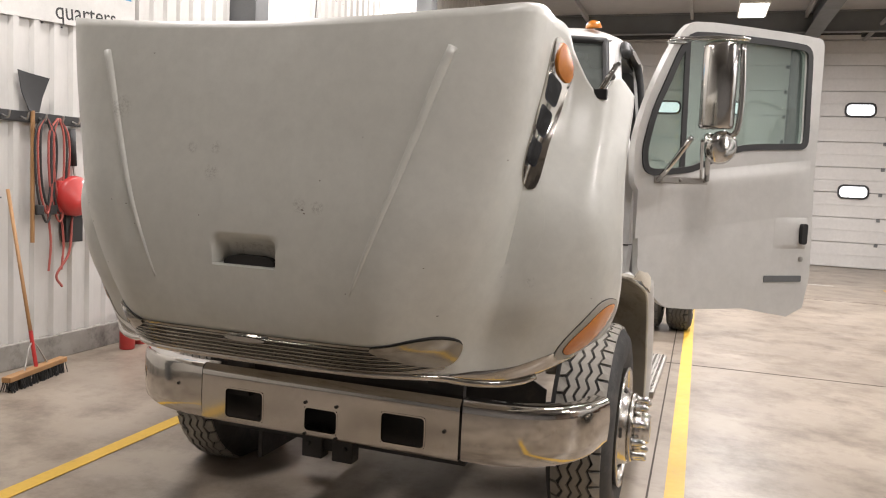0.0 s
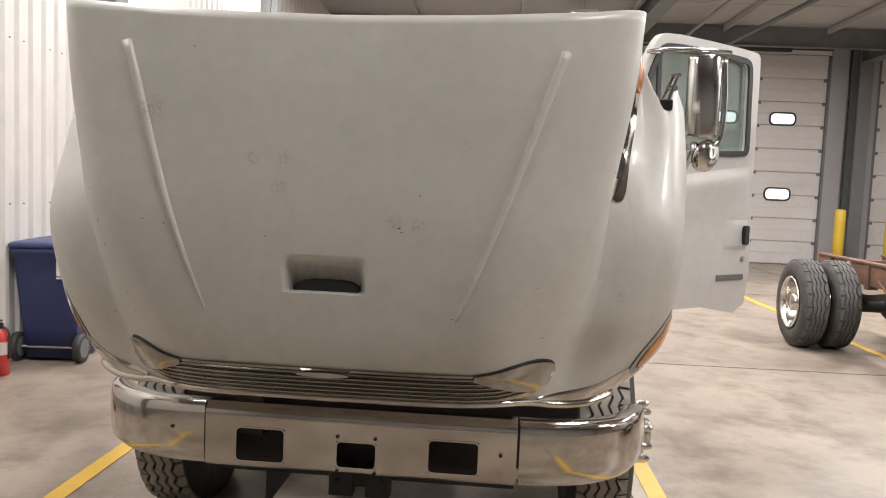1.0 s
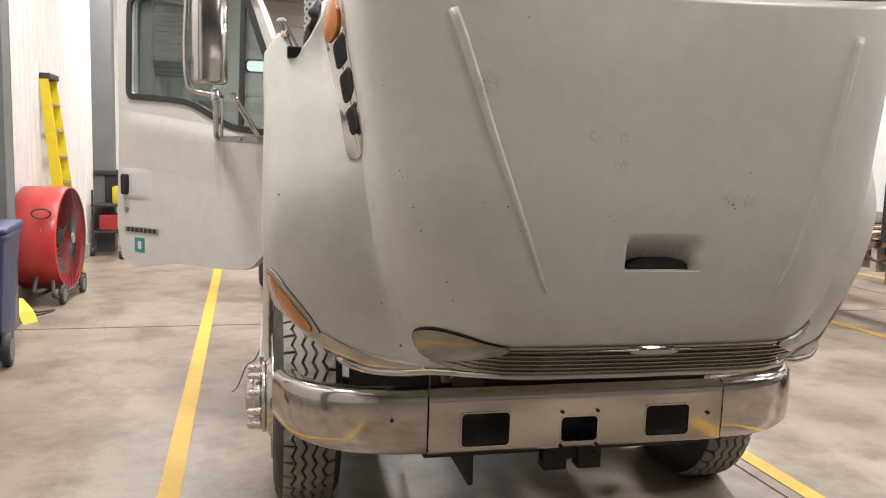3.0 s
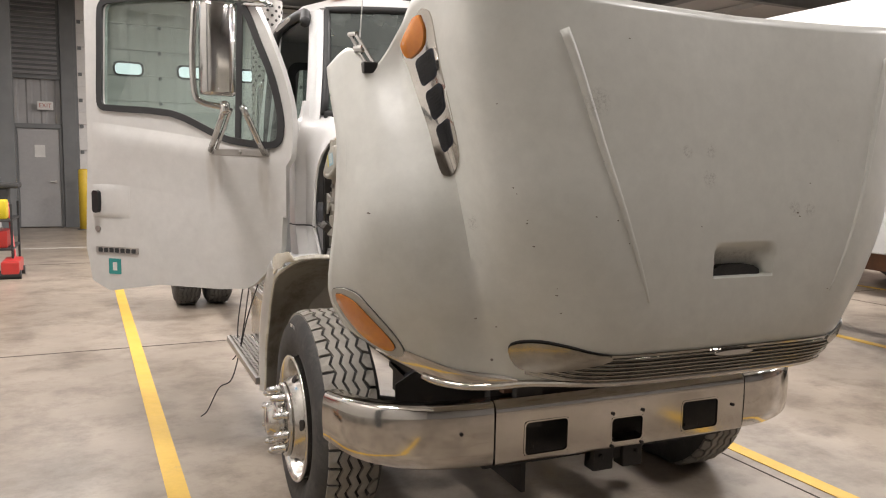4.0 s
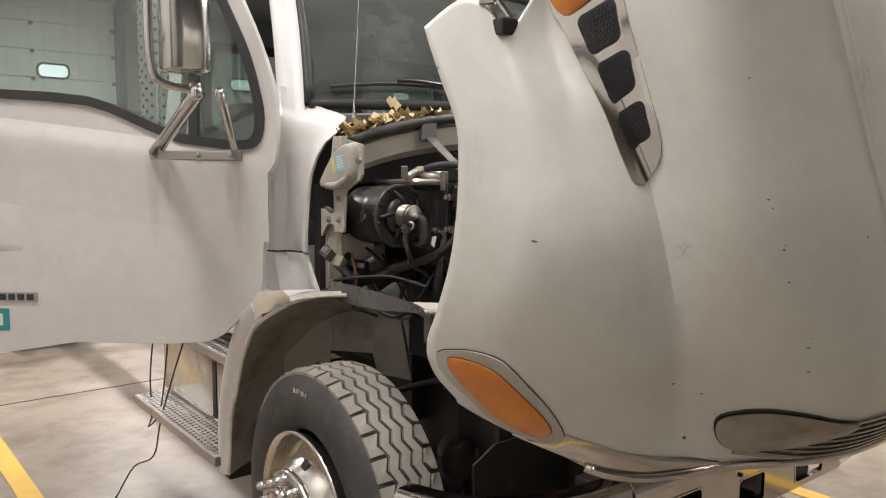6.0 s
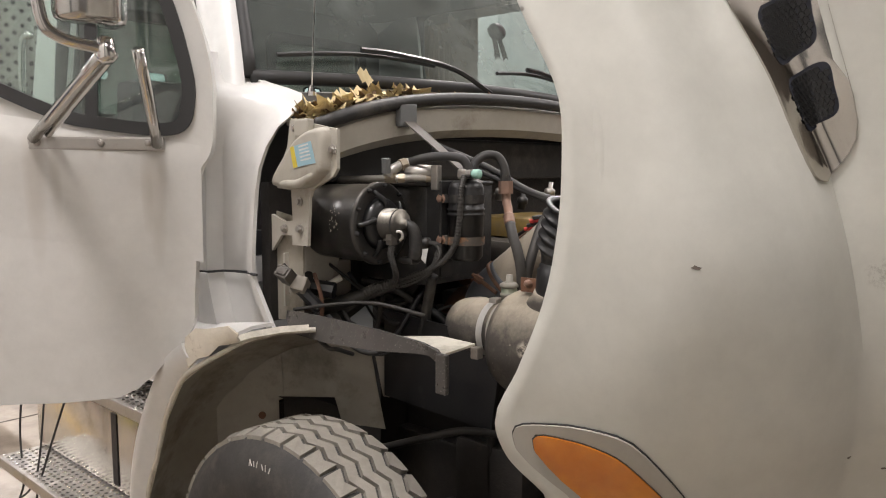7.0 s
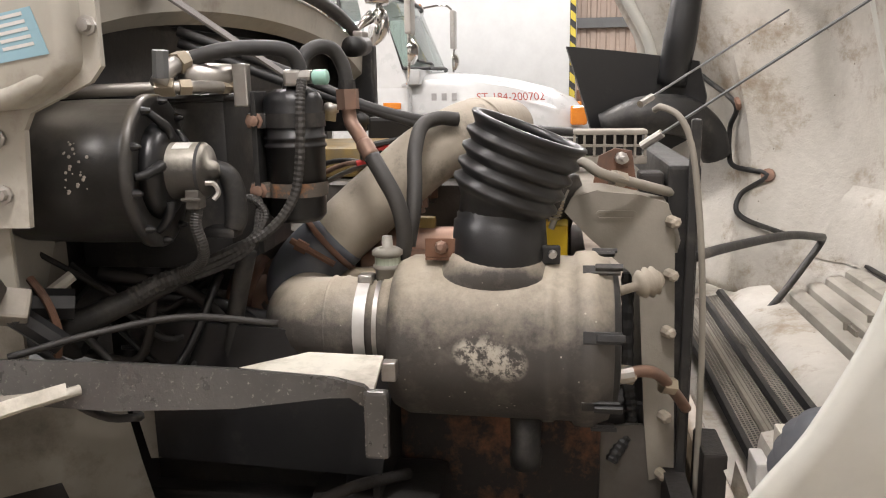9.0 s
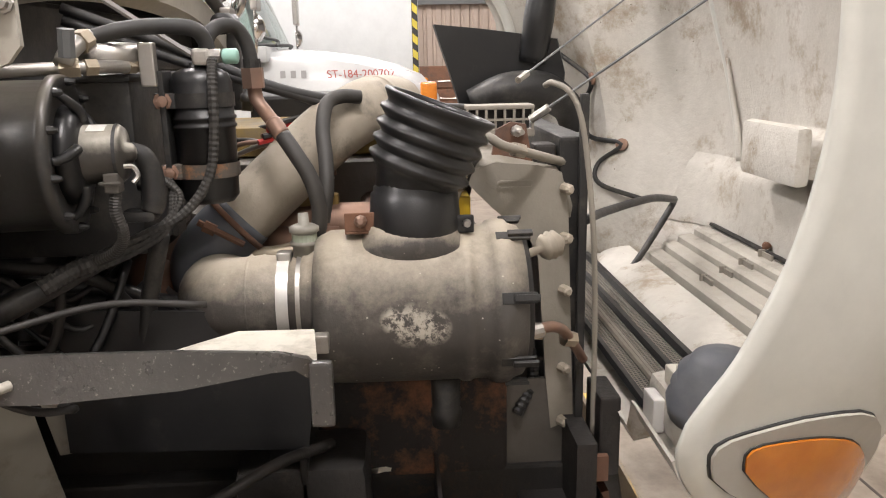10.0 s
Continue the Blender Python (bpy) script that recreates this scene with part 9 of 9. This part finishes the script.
    for s in (-1, 1):
        part("fender", lathe([(-0.16, 0.60), (-0.14, 0.62), (0.14, 0.62), (0.16, 0.60)], (cx + s * 0.95, 1.05, 0.50), (1, 0, 0), 28, ends=False), TRUCK_WHITE, h, smooth=40)
        part("turn_lamp", boxes(((cx + s * 0.76 - 0.05, 0.13, 1.30), (cx + s * 0.76 + 0.05, 0.26, 1.45)), bevel=0.02), AMBER, h, "amber corner lamp")
        part("side_lamp", boxes(((cx + s * 0.935 - 0.012, 1.56, 1.44), (cx + s * 0.935 + 0.012, 1.70, 1.49)), bevel=0.006), AMBER, cabm, "amber side marker")
    part("bumper", boxes(((4.0, -0.05, 0.50), (6.1, 0.05, 0.76)), bevel=0.03), CHROME, t, "chrome bumper")
    part("dark_box", boxes(((4.15, 2.95, 1.0), (4.5, 3.1, 1.75)), bevel=0.01), BLACK_PLASTIC, t)


second_truck()


def box_truck():
    t = thing("box_truck", (8.6, 3.5, 0), "large plain white box body truck parked further off", "truck")
    b = part("box_body", boxes(((7.3, 0.16, 1.0), (9.8, 7.4, 3.95)), bevel=0.03), BOX_WHITE, t, "plain white box body", smooth=30)
    part("lower_rail", boxes(((7.285, 0.14, 0.96), (9.81, 7.41, 1.06)), bevel=0.01), DULL_STEEL, b)
    for k in range(16):
        bm = prism([(0, 0), (0.06, 0.05), (0.06, 0.14), (0, 0.09)], 0.004, flat((0, 1, 0), (0, 0, 1), (-1, 0, 0), (7.297, 0.17, 1.1 + 0.17 * k)))
        part("hazard_stripe", bm, LABEL_YELLOW, b, "yellow hazard stripe")
    part("stripe_back", boxes(((7.2975, 0.165, 1.08), (7.2995, 0.235, 3.9))), INK_DARK, b)
    for s in (-1, 1):
        dual_wheel(t, 8.55 + s * 0.95, s, 5.6)
        xo = 8.55 + s * 1.1
        w = part("wheel", lathe([(-0.02, 0.285), (0.0, 0.298), (0.03, 0.2), (0.03, 0.0)], (xo, 0.9, 0.503), (s, 0, 0), 28, ends=False), ALLOY, t, smooth=45)
        part("tyre", tyre_mesh(xo, xo - s * 0.27, 0.9, 0.503), RUBBER, w, smooth=50)
        part("tread", tread_mesh(xo, xo - s * 0.27, 0.9, 0.503, n=44), TREAD, w)
    part("chassis", boxes(((8.1, 0.2, 0.7), (9.0, 7.2, 0.98)), bevel=0.01), GRIME, t)


box_truck()


def far_cabinet(x, y, w, d, h, mt, label):
    c = thing("tool_cabinet", (x, y, 0), label, "cabinet", "cabinets along the far wall")
    part("body", boxes(((x - d / 2, y - w / 2, 0.06), (x + d / 2, y + w / 2, h)), bevel=0.01), mt, c)
    for k in range(4):
        z = 0.12 + (h - 0.2) * k / 4
        dr = part("drawer", boxes(((x - d / 2 - 0.02, y - w / 2 + 0.03, z), (x - d / 2 - 0.001, y + w / 2 - 0.03, z + (h - 0.2) / 4 - 0.03)), bevel=0.005), mt, c)
        part("handle", rod((x - d / 2 - 0.035, y - 0.2, z + 0.12), (x - d / 2 - 0.035, y + 0.2, z + 0.12), 0.008, seg=6), DULL_STEEL, dr)
    for sx in (-1, 1):
        for sy in (-1, 1):
            part("foot", boxes(((x + sx * (d / 2 - 0.06) - 0.03, y + sy * (w / 2 - 0.06) - 0.03, 0), (x + sx * (d / 2 - 0.06) + 0.03, y + sy * (w / 2 - 0.06) + 0.03, 0.06))), GASKET, c)


far_cabinet(13.6, -0.6, 1.2, 0.6, 1.5, RUST, "rust-brown steel tool cabinet on the floor by the far wall")
far_cabinet(13.6, -2.2, 1.4, 0.6, 1.9, STEEL_GREY, "dark grey steel tool cabinet on the floor by the far wall")
for y in (-0.2, -3.6, 3.4):
    hall_part("column", boxes(((14.75, y, 0), (15.1, y + 0.25, WALL_TOP))), STEEL_GREY, "dark grey steel column against the tan wall")
hall_part("trim", boxes(((15.05, -8.9, 2.75), (15.14, 17.9, 2.95))), STEEL_GREY, "dark steel girt along the tan wall")


# ---- along the white wall ----
WX = lambda y: (HALL @ Vector((X0, y, 0))).x


def wall_sign():
    x = WX(2.3) + 0.035
    t = thing("wall_sign", (x, 2.2, 2.9), "white wall sign with blue field and dark lettering", "sign")
    m = flat((0, 1, 0), (0, 0, 1), (1, 0, 0), (x, 0, 0))
    part("board", prism([(0.9, 2.70), (2.93, 2.83), (2.93, 3.75), (0.9, 3.75)], 0.012, m), PALE, t)
    part("blue_field", prism([(2.2, 3.10), (2.88, 3.13), (2.88, 3.7), (2.2, 3.7)], 0.002, m @ Matrix.Translation((0, 0, 0.0121))), surface("sign_blue", (0.05, 0.30, 0.55), rough=0.4), t)
    letters("lettering", "quarters", 0.20, INK_DARK, m @ Matrix.Translation((2.36, 2.90, 0.013)) @ Matrix.Rotation(radians(5.5), 4, "Z"), t)


def fire_extinguisher(x, y, h=0.42, lean=0):
    t = thing("fire_extinguisher", (x, y, 0), "red fire extinguisher standing on the floor by the wall", "extinguisher", "extinguishers by the wall")
    part("cylinder", lathe([(0, 0.06), (0.01, 0.066), (h - 0.08, 0.066), (h - 0.03, 0.05), (h - 0.01, 0.022), (h, 0.02)], (x, y, 0), seg=24), RED_PAINT, t, smooth=45)
    part("valve", boxes(((x - 0.02, y - 0.02, h - 0.005), (x + 0.02, y + 0.02, h + 0.035)), bevel=0.005), BLACK_PLASTIC, t)
    part("lever", boxes(((x - 0.012, y - 0.08, h + 0.03), (x + 0.012, y + 0.02, h + 0.045)), ((x - 0.012, y - 0.075, h + 0.055), (x + 0.012, y + 0.02, h + 0.066)), bevel=0.003), BLACK_PLASTIC, t)
    part("hose", tube([(x + 0.02, y, h + 0.015), (x + 0.075, y, h - 0.03), (x + 0.08, y, h - 0.15), (x + 0.075, y, h - 0.24)], 0.011, seg=8), BLACK_HOSE, t, smooth=60)
    part("label", lathe([(h * 0.45, 0.0672), (h * 0.72, 0.0672)], (x, y, 0), seg=24, ends=False), PALE if lean else RED_PAINT, t, "pale instruction band" if lean else "", smooth=45)


def push_broom():
    t = thing("push_broom", (-3.2, 1.43, 0), "wide push broom with black bristles leaning on the white wall", "broom")
    a, b = Vector((-3.104, 1.098, 0)), Vector((-3.27, 1.77, 0))
    d = (b - a).normalized()
    n = Vector((d.y, -d.x, 0))
    m = flat(d, -n, (0, 0, 1), a)
    L = (b - a).length
    part("block", boxes(((0, -0.035, 0.075), (L, 0.035, 0.115)), bevel=0.008, m=m), WOOD, t)
    bm = bmesh.new()
    rng = random.Random(3)
    for k in range(260):
        x, y = rng.uniform(0.01, L - 0.01), rng.uniform(-0.032, 0.032)
        rod(m @ Vector((x, y, 0.08)), m @ Vector((x + rng.uniform(-.012, .012), y * 1.5 + rng.uniform(-.012, .012), 0.0)), 0.004, bm, 4)
    part("bristles", bm, INK_DARK, t, "black bristles")
    foot = m @ Vector((L / 2, 0, 0.11))
    top = Vector((WX(1.6) + 0.06, 1.55, 1.42))
    part("handle", rod(foot, top, 0.0135, seg=10), WOOD, t, smooth=60)
    part("grip", rod(foot, foot.lerp(top, 0.2), 0.0145, seg=10), RED_PAINT, t)
    part("brace", tube([foot + d * 0.14, foot.lerp(top, 0.14), foot - d * 0.14], 0.006, seg=6, per=3), DULL_STEEL, t)


def tool_rack():
    x = WX(2.0) + 0.03
    t = thing("tool_rack", (x, 2.0, 2.0), "black tool rail on the wall with hooks", "rack")
    part("rail", boxes(((x, 0.9, 1.95), (x + 0.03, 2.5, 2.03)), bevel=0.004), GASKET, t)
    for k in range(9):
        part("hook", tube([(x + 0.02, 1.0 + 0.17 * k, 1.99), (x + 0.09, 1.0 + 0.17 * k, 1.97), (x + 0.11, 1.0 + 0.17 * k, 2.02)], 0.008, seg=6), DULL_STEEL, t)
    s = thing("scoop_shovel", (x, 1.78, 2.0), "black shovel blade hung from the tool rail", "shovel")
    part("blade", sheet([[(x + 0.06, 1.62, 2.34), (x + 0.03, 1.75, 2.33), (x + 0.06, 1.92, 2.31)], [(x + 0.05, 1.66, 2.18), (x + 0.02, 1.76, 2.18), (x + 0.05, 1.86, 2.15)], [(x + 0.06, 1.72, 2.04), (x + 0.05, 1.77, 2.03), (x + 0.06, 1.82, 2.03)]], 0.006), GASKET, s, smooth=60)
    part("shaft", rod((x + 0.05, 1.77, 2.04), (x + 0.07, 1.75, 1.0), 0.016, seg=8), WOOD, s)
    for k, (yy, lab) in enumerate(((1.86, "coiled red and black jumper cable on a hook"), (1.99, "coiled dark red jumper cable on a hook"))):
        c = thing("jumper_cable", (x, yy, 1.95), lab, "cable", "cables on the rail")
        for i in range(3):
            w = 0.05 + 0.025 * i
            part("loop", tube([(x + 0.08, yy, 2.0), (x + 0.09, yy - w, 1.85), (x + 0.09, yy - w * 0.8, 1.5 - 0.05 * i), (x + 0.09, yy + 0.02, 1.30 - 0.07 * i), (x + 0.09, yy + w, 1.55), (x + 0.09, yy + w, 1.85), (x + 0.085, yy + 0.01, 2.0)], 0.009, seg=6), INK_RED if (i + k) % 2 else BLACK_HOSE, c, smooth=60)
        part("clamp", boxes(((x + 0.06, yy - 0.09, 1.22), (x + 0.1, yy - 0.02, 1.30)), bevel=0.01), GASKET, c)
        part("tail", tube([(x + 0.08, yy + 0.02, 1.3), (x + 0.08, yy + 0.06, 1.0), (x + 0.08, yy + 0.04, 0.76)], 0.009, seg=6), INK_RED, c)
    g = thing("grease_gun", (x, 2.2, 1.8), "black grease gun hung on the rail", "tool")
    part("body", rod((x + 0.06, 2.15, 1.93), (x + 0.06, 2.17, 1.62), 0.03, seg=12), GASKET, g, smooth=60)
    part("nozzle", rod((x + 0.06, 2.17, 1.62), (x + 0.07, 2.18, 1.52), 0.01, seg=6), DULL_STEEL, g)
    r = thing("hose_reel", (x, 2.15, 1.37), "red plastic cord reel on the white wall", "reel")
    part("drum", lathe([(0.0, 0.12), (0.02, 0.165), (0.12, 0.17), (0.15, 0.15), (0.16, 0.0)], (x, 2.14, 1.37), (1, 0, 0), 20), RED_PAINT, r, smooth=35)
    part("case", boxes(((x, 1.98, 1.22), (x + 0.1, 2.30, 1.50)), bevel=0.03), RED_PAINT, r, smooth=30)
    part("mount", boxes(((x, 2.1, 0.98), (x + 0.06, 2.28, 1.22)), bevel=0.008), GASKET, r)
    part("cord", tube([(x + 0.06, 2.16, 1.2), (x + 0.09, 2.1, 0.9), (x + 0.08, 1.98, 0.72), (x + 0.1, 2.02, 0.62)], 0.01, seg=6), INK_RED, r, smooth=60)


def wheelie_bin():
    cx, cy = -3.40, 3.62
    t = thing("wheeled_bin", (cx, cy, 0), "dark blue wheeled bin with closed lid standing by the wall", "bin")
    m = Matrix.Translation((cx, cy, 0)) @ Matrix.Rotation(radians(6), 4, "Z")
    loops = []
    for z, k, d in ((0.03, 0.76, 0.02), (0.30, 0.82, 0.015), (0.7, 0.92, 0.005), (0.93, 0.98, 0.0), (0.95, 1.04, 0.0), (0.99, 1.04, 0)):
        loops.append([m @ Vector((x * k, y * k + d, z)) for x, y in rounded(-0.29, -0.34, 0.29, 0.34, 0.05)])
    bm = bmesh.new()
    rings(bm, loops)
    part("body", bm, BIN_BLUE, t, smooth=40)
    lid = bmesh.new()
    rings(lid, [[m @ Vector((x * k, y * k, z + 0.02 * (y + 0.34))) for x, y in rounded(-0.31, -0.36, 0.31, 0.37, 0.05)] for z, k in ((0.992, 1.0), (1.02, 1.0), (1.035, 0.96), (1.04, 0.5))])
    part("lid", lid, BIN_BLUE, t, "closed blue lid", smooth=40)
    part("handle", rod(m @ Vector((-0.26, 0.40, 0.97)), m @ Vector((0.26, 0.40, 0.97)), 0.016, seg=8), BIN_BLUE, t)
    for s in (-1, 1):
        w = part("wheel", lathe([(-0.03, 0.10), (-0.025, 0.125), (0.025, 0.125), (0.03, 0.10)], m @ Vector((s * 0.27, -0.24, 0.125)), m.to_3x3() @ Vector((1, 0, 0)), 24), GASKET, t, "black wheel", smooth=40)
        part("rim", lathe([(-0.032, 0.085), (0.032, 0.085)], m @ Vector((s * 0.27, -0.24, 0.125)), m.to_3x3() @ Vector((1, 0, 0)), 20), STEEL_GREY, w)
    part("axle", rod(m @ Vector((-0.27, -0.24, 0.125)), m @ Vector((0.27, -0.24, 0.125)), 0.012), DULL_STEEL, t)
    lg = part("logo_panel", prism(rounded(0.10, 0.76, 0.22, 0.89, 0.01), 0.002, m @ flat((1, 0, 0), (0, 0, 1), (0, -1, 0), (0, -0.336, 0))), PALE, t, "small pale logo patch")
    part("logo_mark", prism(rounded(0.125, 0.80, 0.195, 0.86, 0.02), 0.001, m @ flat((1, 0, 0), (0, 0, 1), (0, -1, 0), (0, -0.3385, 0))), BIN_BLUE, lg)
    part("text_bar", prism(rounded(0.10, 0.735, 0.22, 0.75, 0.002), 0.001, m @ flat((1, 0, 0), (0, 0, 1), (0, -1, 0), (0, -0.334, 0))), PALE, t)


def drum_fan():
    c = Vector((-3.49, 6.2, 0.66))
    ax = Vector((0.995, -0.05, 0)).normalized()
    t = thing("drum_fan", (c.x, c.y, 0), "red drum fan with black guard on small wheels", "fan")
    R = 0.55
    part("drum", lathe([(-0.22, R - 0.01), (-0.22, R), (0.20, R), (0.22, R - 0.012), (0.20, R - 0.02), (-0.2, R - 0.02)], c, ax, 48, ends=False), RED_PAINT, t, "red steel drum", smooth=40)
    fm = Matrix.Translation(c + ax * 0.21) @ frame_of(ax)
    gd = part("guard", tube([fm @ Vector((0.53 * math.cos(a), 0.53 * math.sin(a), 0)) for a in [2 * math.pi * k / 40 for k in range(41)]], 0.006, seg=6, per=1), GASKET, t, "black wire guard")
    for k in range(54):
        a = 2 * math.pi * k / 54
        part("wire", rod(fm @ Vector((0.06 * math.cos(a + 0.5), 0.06 * math.sin(a + 0.5), 0.012)), fm @ Vector((0.53 * math.cos(a), 0.53 * math.sin(a), 0)), 0.0028, seg=4), GASKET, gd)
    part("hub_badge", lathe([(0.0, 0.06), (0.02, 0.058), (0.022, 0.0)], c + ax * 0.215, ax, 20), DULL_STEEL, gd)
    part("motor", rod(c - ax * 0.15, c + ax * 0.1, 0.11, seg=18), GASKET, t)
    for k in range(5):
        a = 2 * math.pi * k / 5
        p = frame_of(ax).to_3x3()
        bl = sheet([[c + p @ Vector((r * math.cos(a + da), r * math.sin(a + da), zz)) for r in (0.1, 0.3, 0.49)] for da, zz in ((-0.28, -0.05), (0.28, 0.06))], 0.004)
        part("blade", bl, STEEL_GREY, t, "grey fan blade")
    part("back_plate", lathe([(-0.20, 0.52), (-0.19, 0.52)], c, ax, 40), GASKET, t)
    side = Vector((-ax.y, ax.x, 0))
    part("stand", tube([c + side * 0.45 + Vector((0, 0, -0.36)), c + side * 0.5 + Vector((0, 0, -0.54)), c - side * 0.5 + Vector((0, 0, -0.54)), c - side * 0.45 + Vector((0, 0, -0.36))], 0.02, seg=8), GASKET, t)
    part("stand", tube([c + side * 0.45 + ax * 0.15 + Vector((0, 0, -0.40)), c + side * 0.5 + ax * 0.2 + Vector((0, 0, -0.56)), c - side * 0.5 + ax * 0.2 + Vector((0, 0, -0.56)), c - side * 0.45 + ax * 0.15 + Vector((0, 0, -0.40))], 0.02, seg=8), GASKET, t)
    for sx in (-1, 1):
        p = c - side * 0.36 * sx + ax * 0.22
        p.z = 0.105
        w = part("wheel", lathe([(-0.02, 0.08), (-0.018, 0.105), (0.018, 0.105), (0.02, 0.08)], p, ax, 24), GASKET, t, smooth=40)
        part("rim", lathe([(-0.022, 0.07), (0.022, 0.07)], p, ax, 18), STEEL_GREY, w)
    part("cord", tube([c + Vector((0.0, -0.40, 0.30)) + side * k for k in (0, 0.02, -0.02)] + [c + Vector((0.05, -0.52, 0.16)), c + Vector((0.02, -0.53, 0.02)), c + Vector((0.10, -0.50, -0.05))], 0.009, seg=6), LADDER_YELLOW, t, "yellow power plug cord", smooth=60)
    part("cord_coil", tube([c + Vector((0.06 + 0.09 * math.cos(a), -0.56 + 0.012 * k / 40, 0.30 + 0.05 * math.sin(a))) for k in range(41) for a in [k * 0.6]], 0.008, seg=6, per=1), BLACK_HOSE, t, "coiled black cord", smooth=60)
    part("floor_cord", tube([c + Vector((-0.1, -0.5, -0.645)), c + Vector((0.05, -0.8, -0.65)), c + Vector((0.2, -0.7, -0.65)), c + Vector((0.1, -0.95, -0.65)), c + Vector((-0.1, -0.85, -0.65))], 0.008, seg=6), BLACK_HOSE, t, smooth=60)


def step_ladder():
    t = thing("stepladder", (-3.5, 7.2, 0), "folded yellow fibreglass stepladder leaning on the white wall", "ladder")
    y0, y1 = 7.05, 7.5
    for dx, mt in ((0.0, LADDER_YELLOW), (0.07, LADDER_YELLOW)):
        for y, lean in ((y0, 0.04), (y1, -0.04)):
            a, b = Vector((-3.46 - dx * 1.1, y, 0.03)), Vector((-3.72 - dx * 0.4, y + lean, 2.42))
            d = (b - a).normalized()
            m = flat(Vector((0, 1, 0)), d.cross(Vector((0, 1, 0))).normalized(), d, a)
            part("rail", boxes(((-0.014, -0.035, 0), (0.014, 0.035, (b - a).length)), bevel=0.004, m=m), mt, t, "yellow rail")
            part("foot", boxes(((-0.022, -0.045, -0.03), (0.022, 0.045, 0.05)), bevel=0.006, m=m), GASKET, t)
    for k in range(7):
        q = (k + 1) / 8
        x = -3.46 + (-0.26) * q
        part("tread", boxes(((x - 0.04, y0 + 0.04 * q, 2.4 * q), (x + 0.04, y1 - 0.04 * q, 2.4 * q + 0.025)), bevel=0.004), ALLOY, t, "aluminium tread")
    part("top_cap", boxes(((-3.80, y0 + 0.02, 2.40), (-3.66, y1 - 0.02, 2.47)), bevel=0.012), GASKET, t, "black top cap")
    part("label", boxes(((-3.548, y0 - 0.017, 0.9), (-3.52, y0 - 0.0145, 1.15))), INK_DARK, t, "dark unreadable label")


def wheel_chock(x, y):
    t = tagged(part("wheel_chock", prism([(0, 0), (0.26, 0), (0.20, 0.10), (0.06, 0.20), (0, 0.20)], 0.16, flat((0.8, -0.6, 0), (0, 0, 1), (-0.6, -0.8, 0), (x, y, 0))), LADDER_YELLOW, None), "yellow wheel chock on the floor by the wall", "chock")
    part("rope_eye", tube([(x + 0.02, y - 0.08, 0.19), (x + 0.02, y - 0.10, 0.26), (x + 0.02, y - 0.14, 0.19)], 0.008, seg=6), GASKET, t)


def shop_cart():
    t = thing("shop_cart", (-3.45, 10.1, 0), "cluttered shop cart with red and yellow equipment by the wall", "cart")
    x, y = -3.45, 10.2
    for z in (0.35, 0.75):
        part("shelf", boxes(((x - 0.35, y - 0.5, z), (x + 0.25, y + 0.5, z + 0.03)), bevel=0.006), GASKET, t)
    for sx in (-0.34, 0.22):
        for sy in (-0.48, 0.46):
            lg = part("leg", boxes(((x + sx, y + sy, 0.12), (x + sx + 0.03, y + sy + 0.03, 1.0)), bevel=0.004), GASKET, t)
            part("castor", lathe([(-0.02, 0.06), (0.02, 0.06)], (x + sx + 0.015, y + sy, 0.06), (1, 0, 0), 16), GASKET, lg)
    j = thing("floor_jack", (-3.2, 9.6, 0), "red trolley jack standing by the cart", "jack")
    part("frame", boxes(((-3.32, 9.3, 0.06), (-3.10, 9.95, 0.24)), bevel=0.02), RED_PAINT, j)
    part("handle", rod((-3.2, 9.9, 0.2), (-3.3, 10.2, 1.0), 0.02, seg=8), RED_PAINT, j)
    for sy in (9.36, 9.88):
        part("wheel", lathe([(-0.13, 0.06), (0.13, 0.06)], (-3.21, sy, 0.06), (1, 0, 0), 16), GASKET, j)
    b = thing("yellow_jug", (-3.4, 10.0, 0.78), "yellow plastic jug on the cart", "jug")
    part("body", boxes(((-3.52, 9.85, 0.781), (-3.28, 10.12, 1.05)), bevel=0.03), LADDER_YELLOW, b, smooth=30)
    part("cap", rod((-3.4, 10.0, 1.05), (-3.4, 10.0, 1.09), 0.03), GASKET, b)
    k = thing("tool_case", (-3.5, 10.45, 0.78), "black tool case on the cart", "case")
    part("body", boxes(((-3.7, 10.25, 0.781), (-3.3, 10.62, 1.2)), bevel=0.02), GASKET, k, smooth=30)
    part("lid", boxes(((-3.85, 10.2, 1.2), (-3.15, 10.68, 1.28)), bevel=0.03), GASKET, k, smooth=30)
    r = thing("parts_bin", (-3.5, 10.0, 0.38), "red parts bin on the cart's lower shelf", "bin")
    part("body", boxes(((-3.7, 9.8, 0.381), (-3.28, 10.3, 0.62)), bevel=0.02), RED_PAINT, r)


wall_sign()
for ex, ey, hh, ln in ((-3.40, 2.62, 0.40, 0), (-3.47, 2.86, 0.38, 1)):
    fire_extinguisher(ex, ey, hh, ln)
push_broom()
tool_rack()
wheelie_bin()
drum_fan()
step_ladder()
wheel_chock(-3.52, 5.15)
shop_cart()
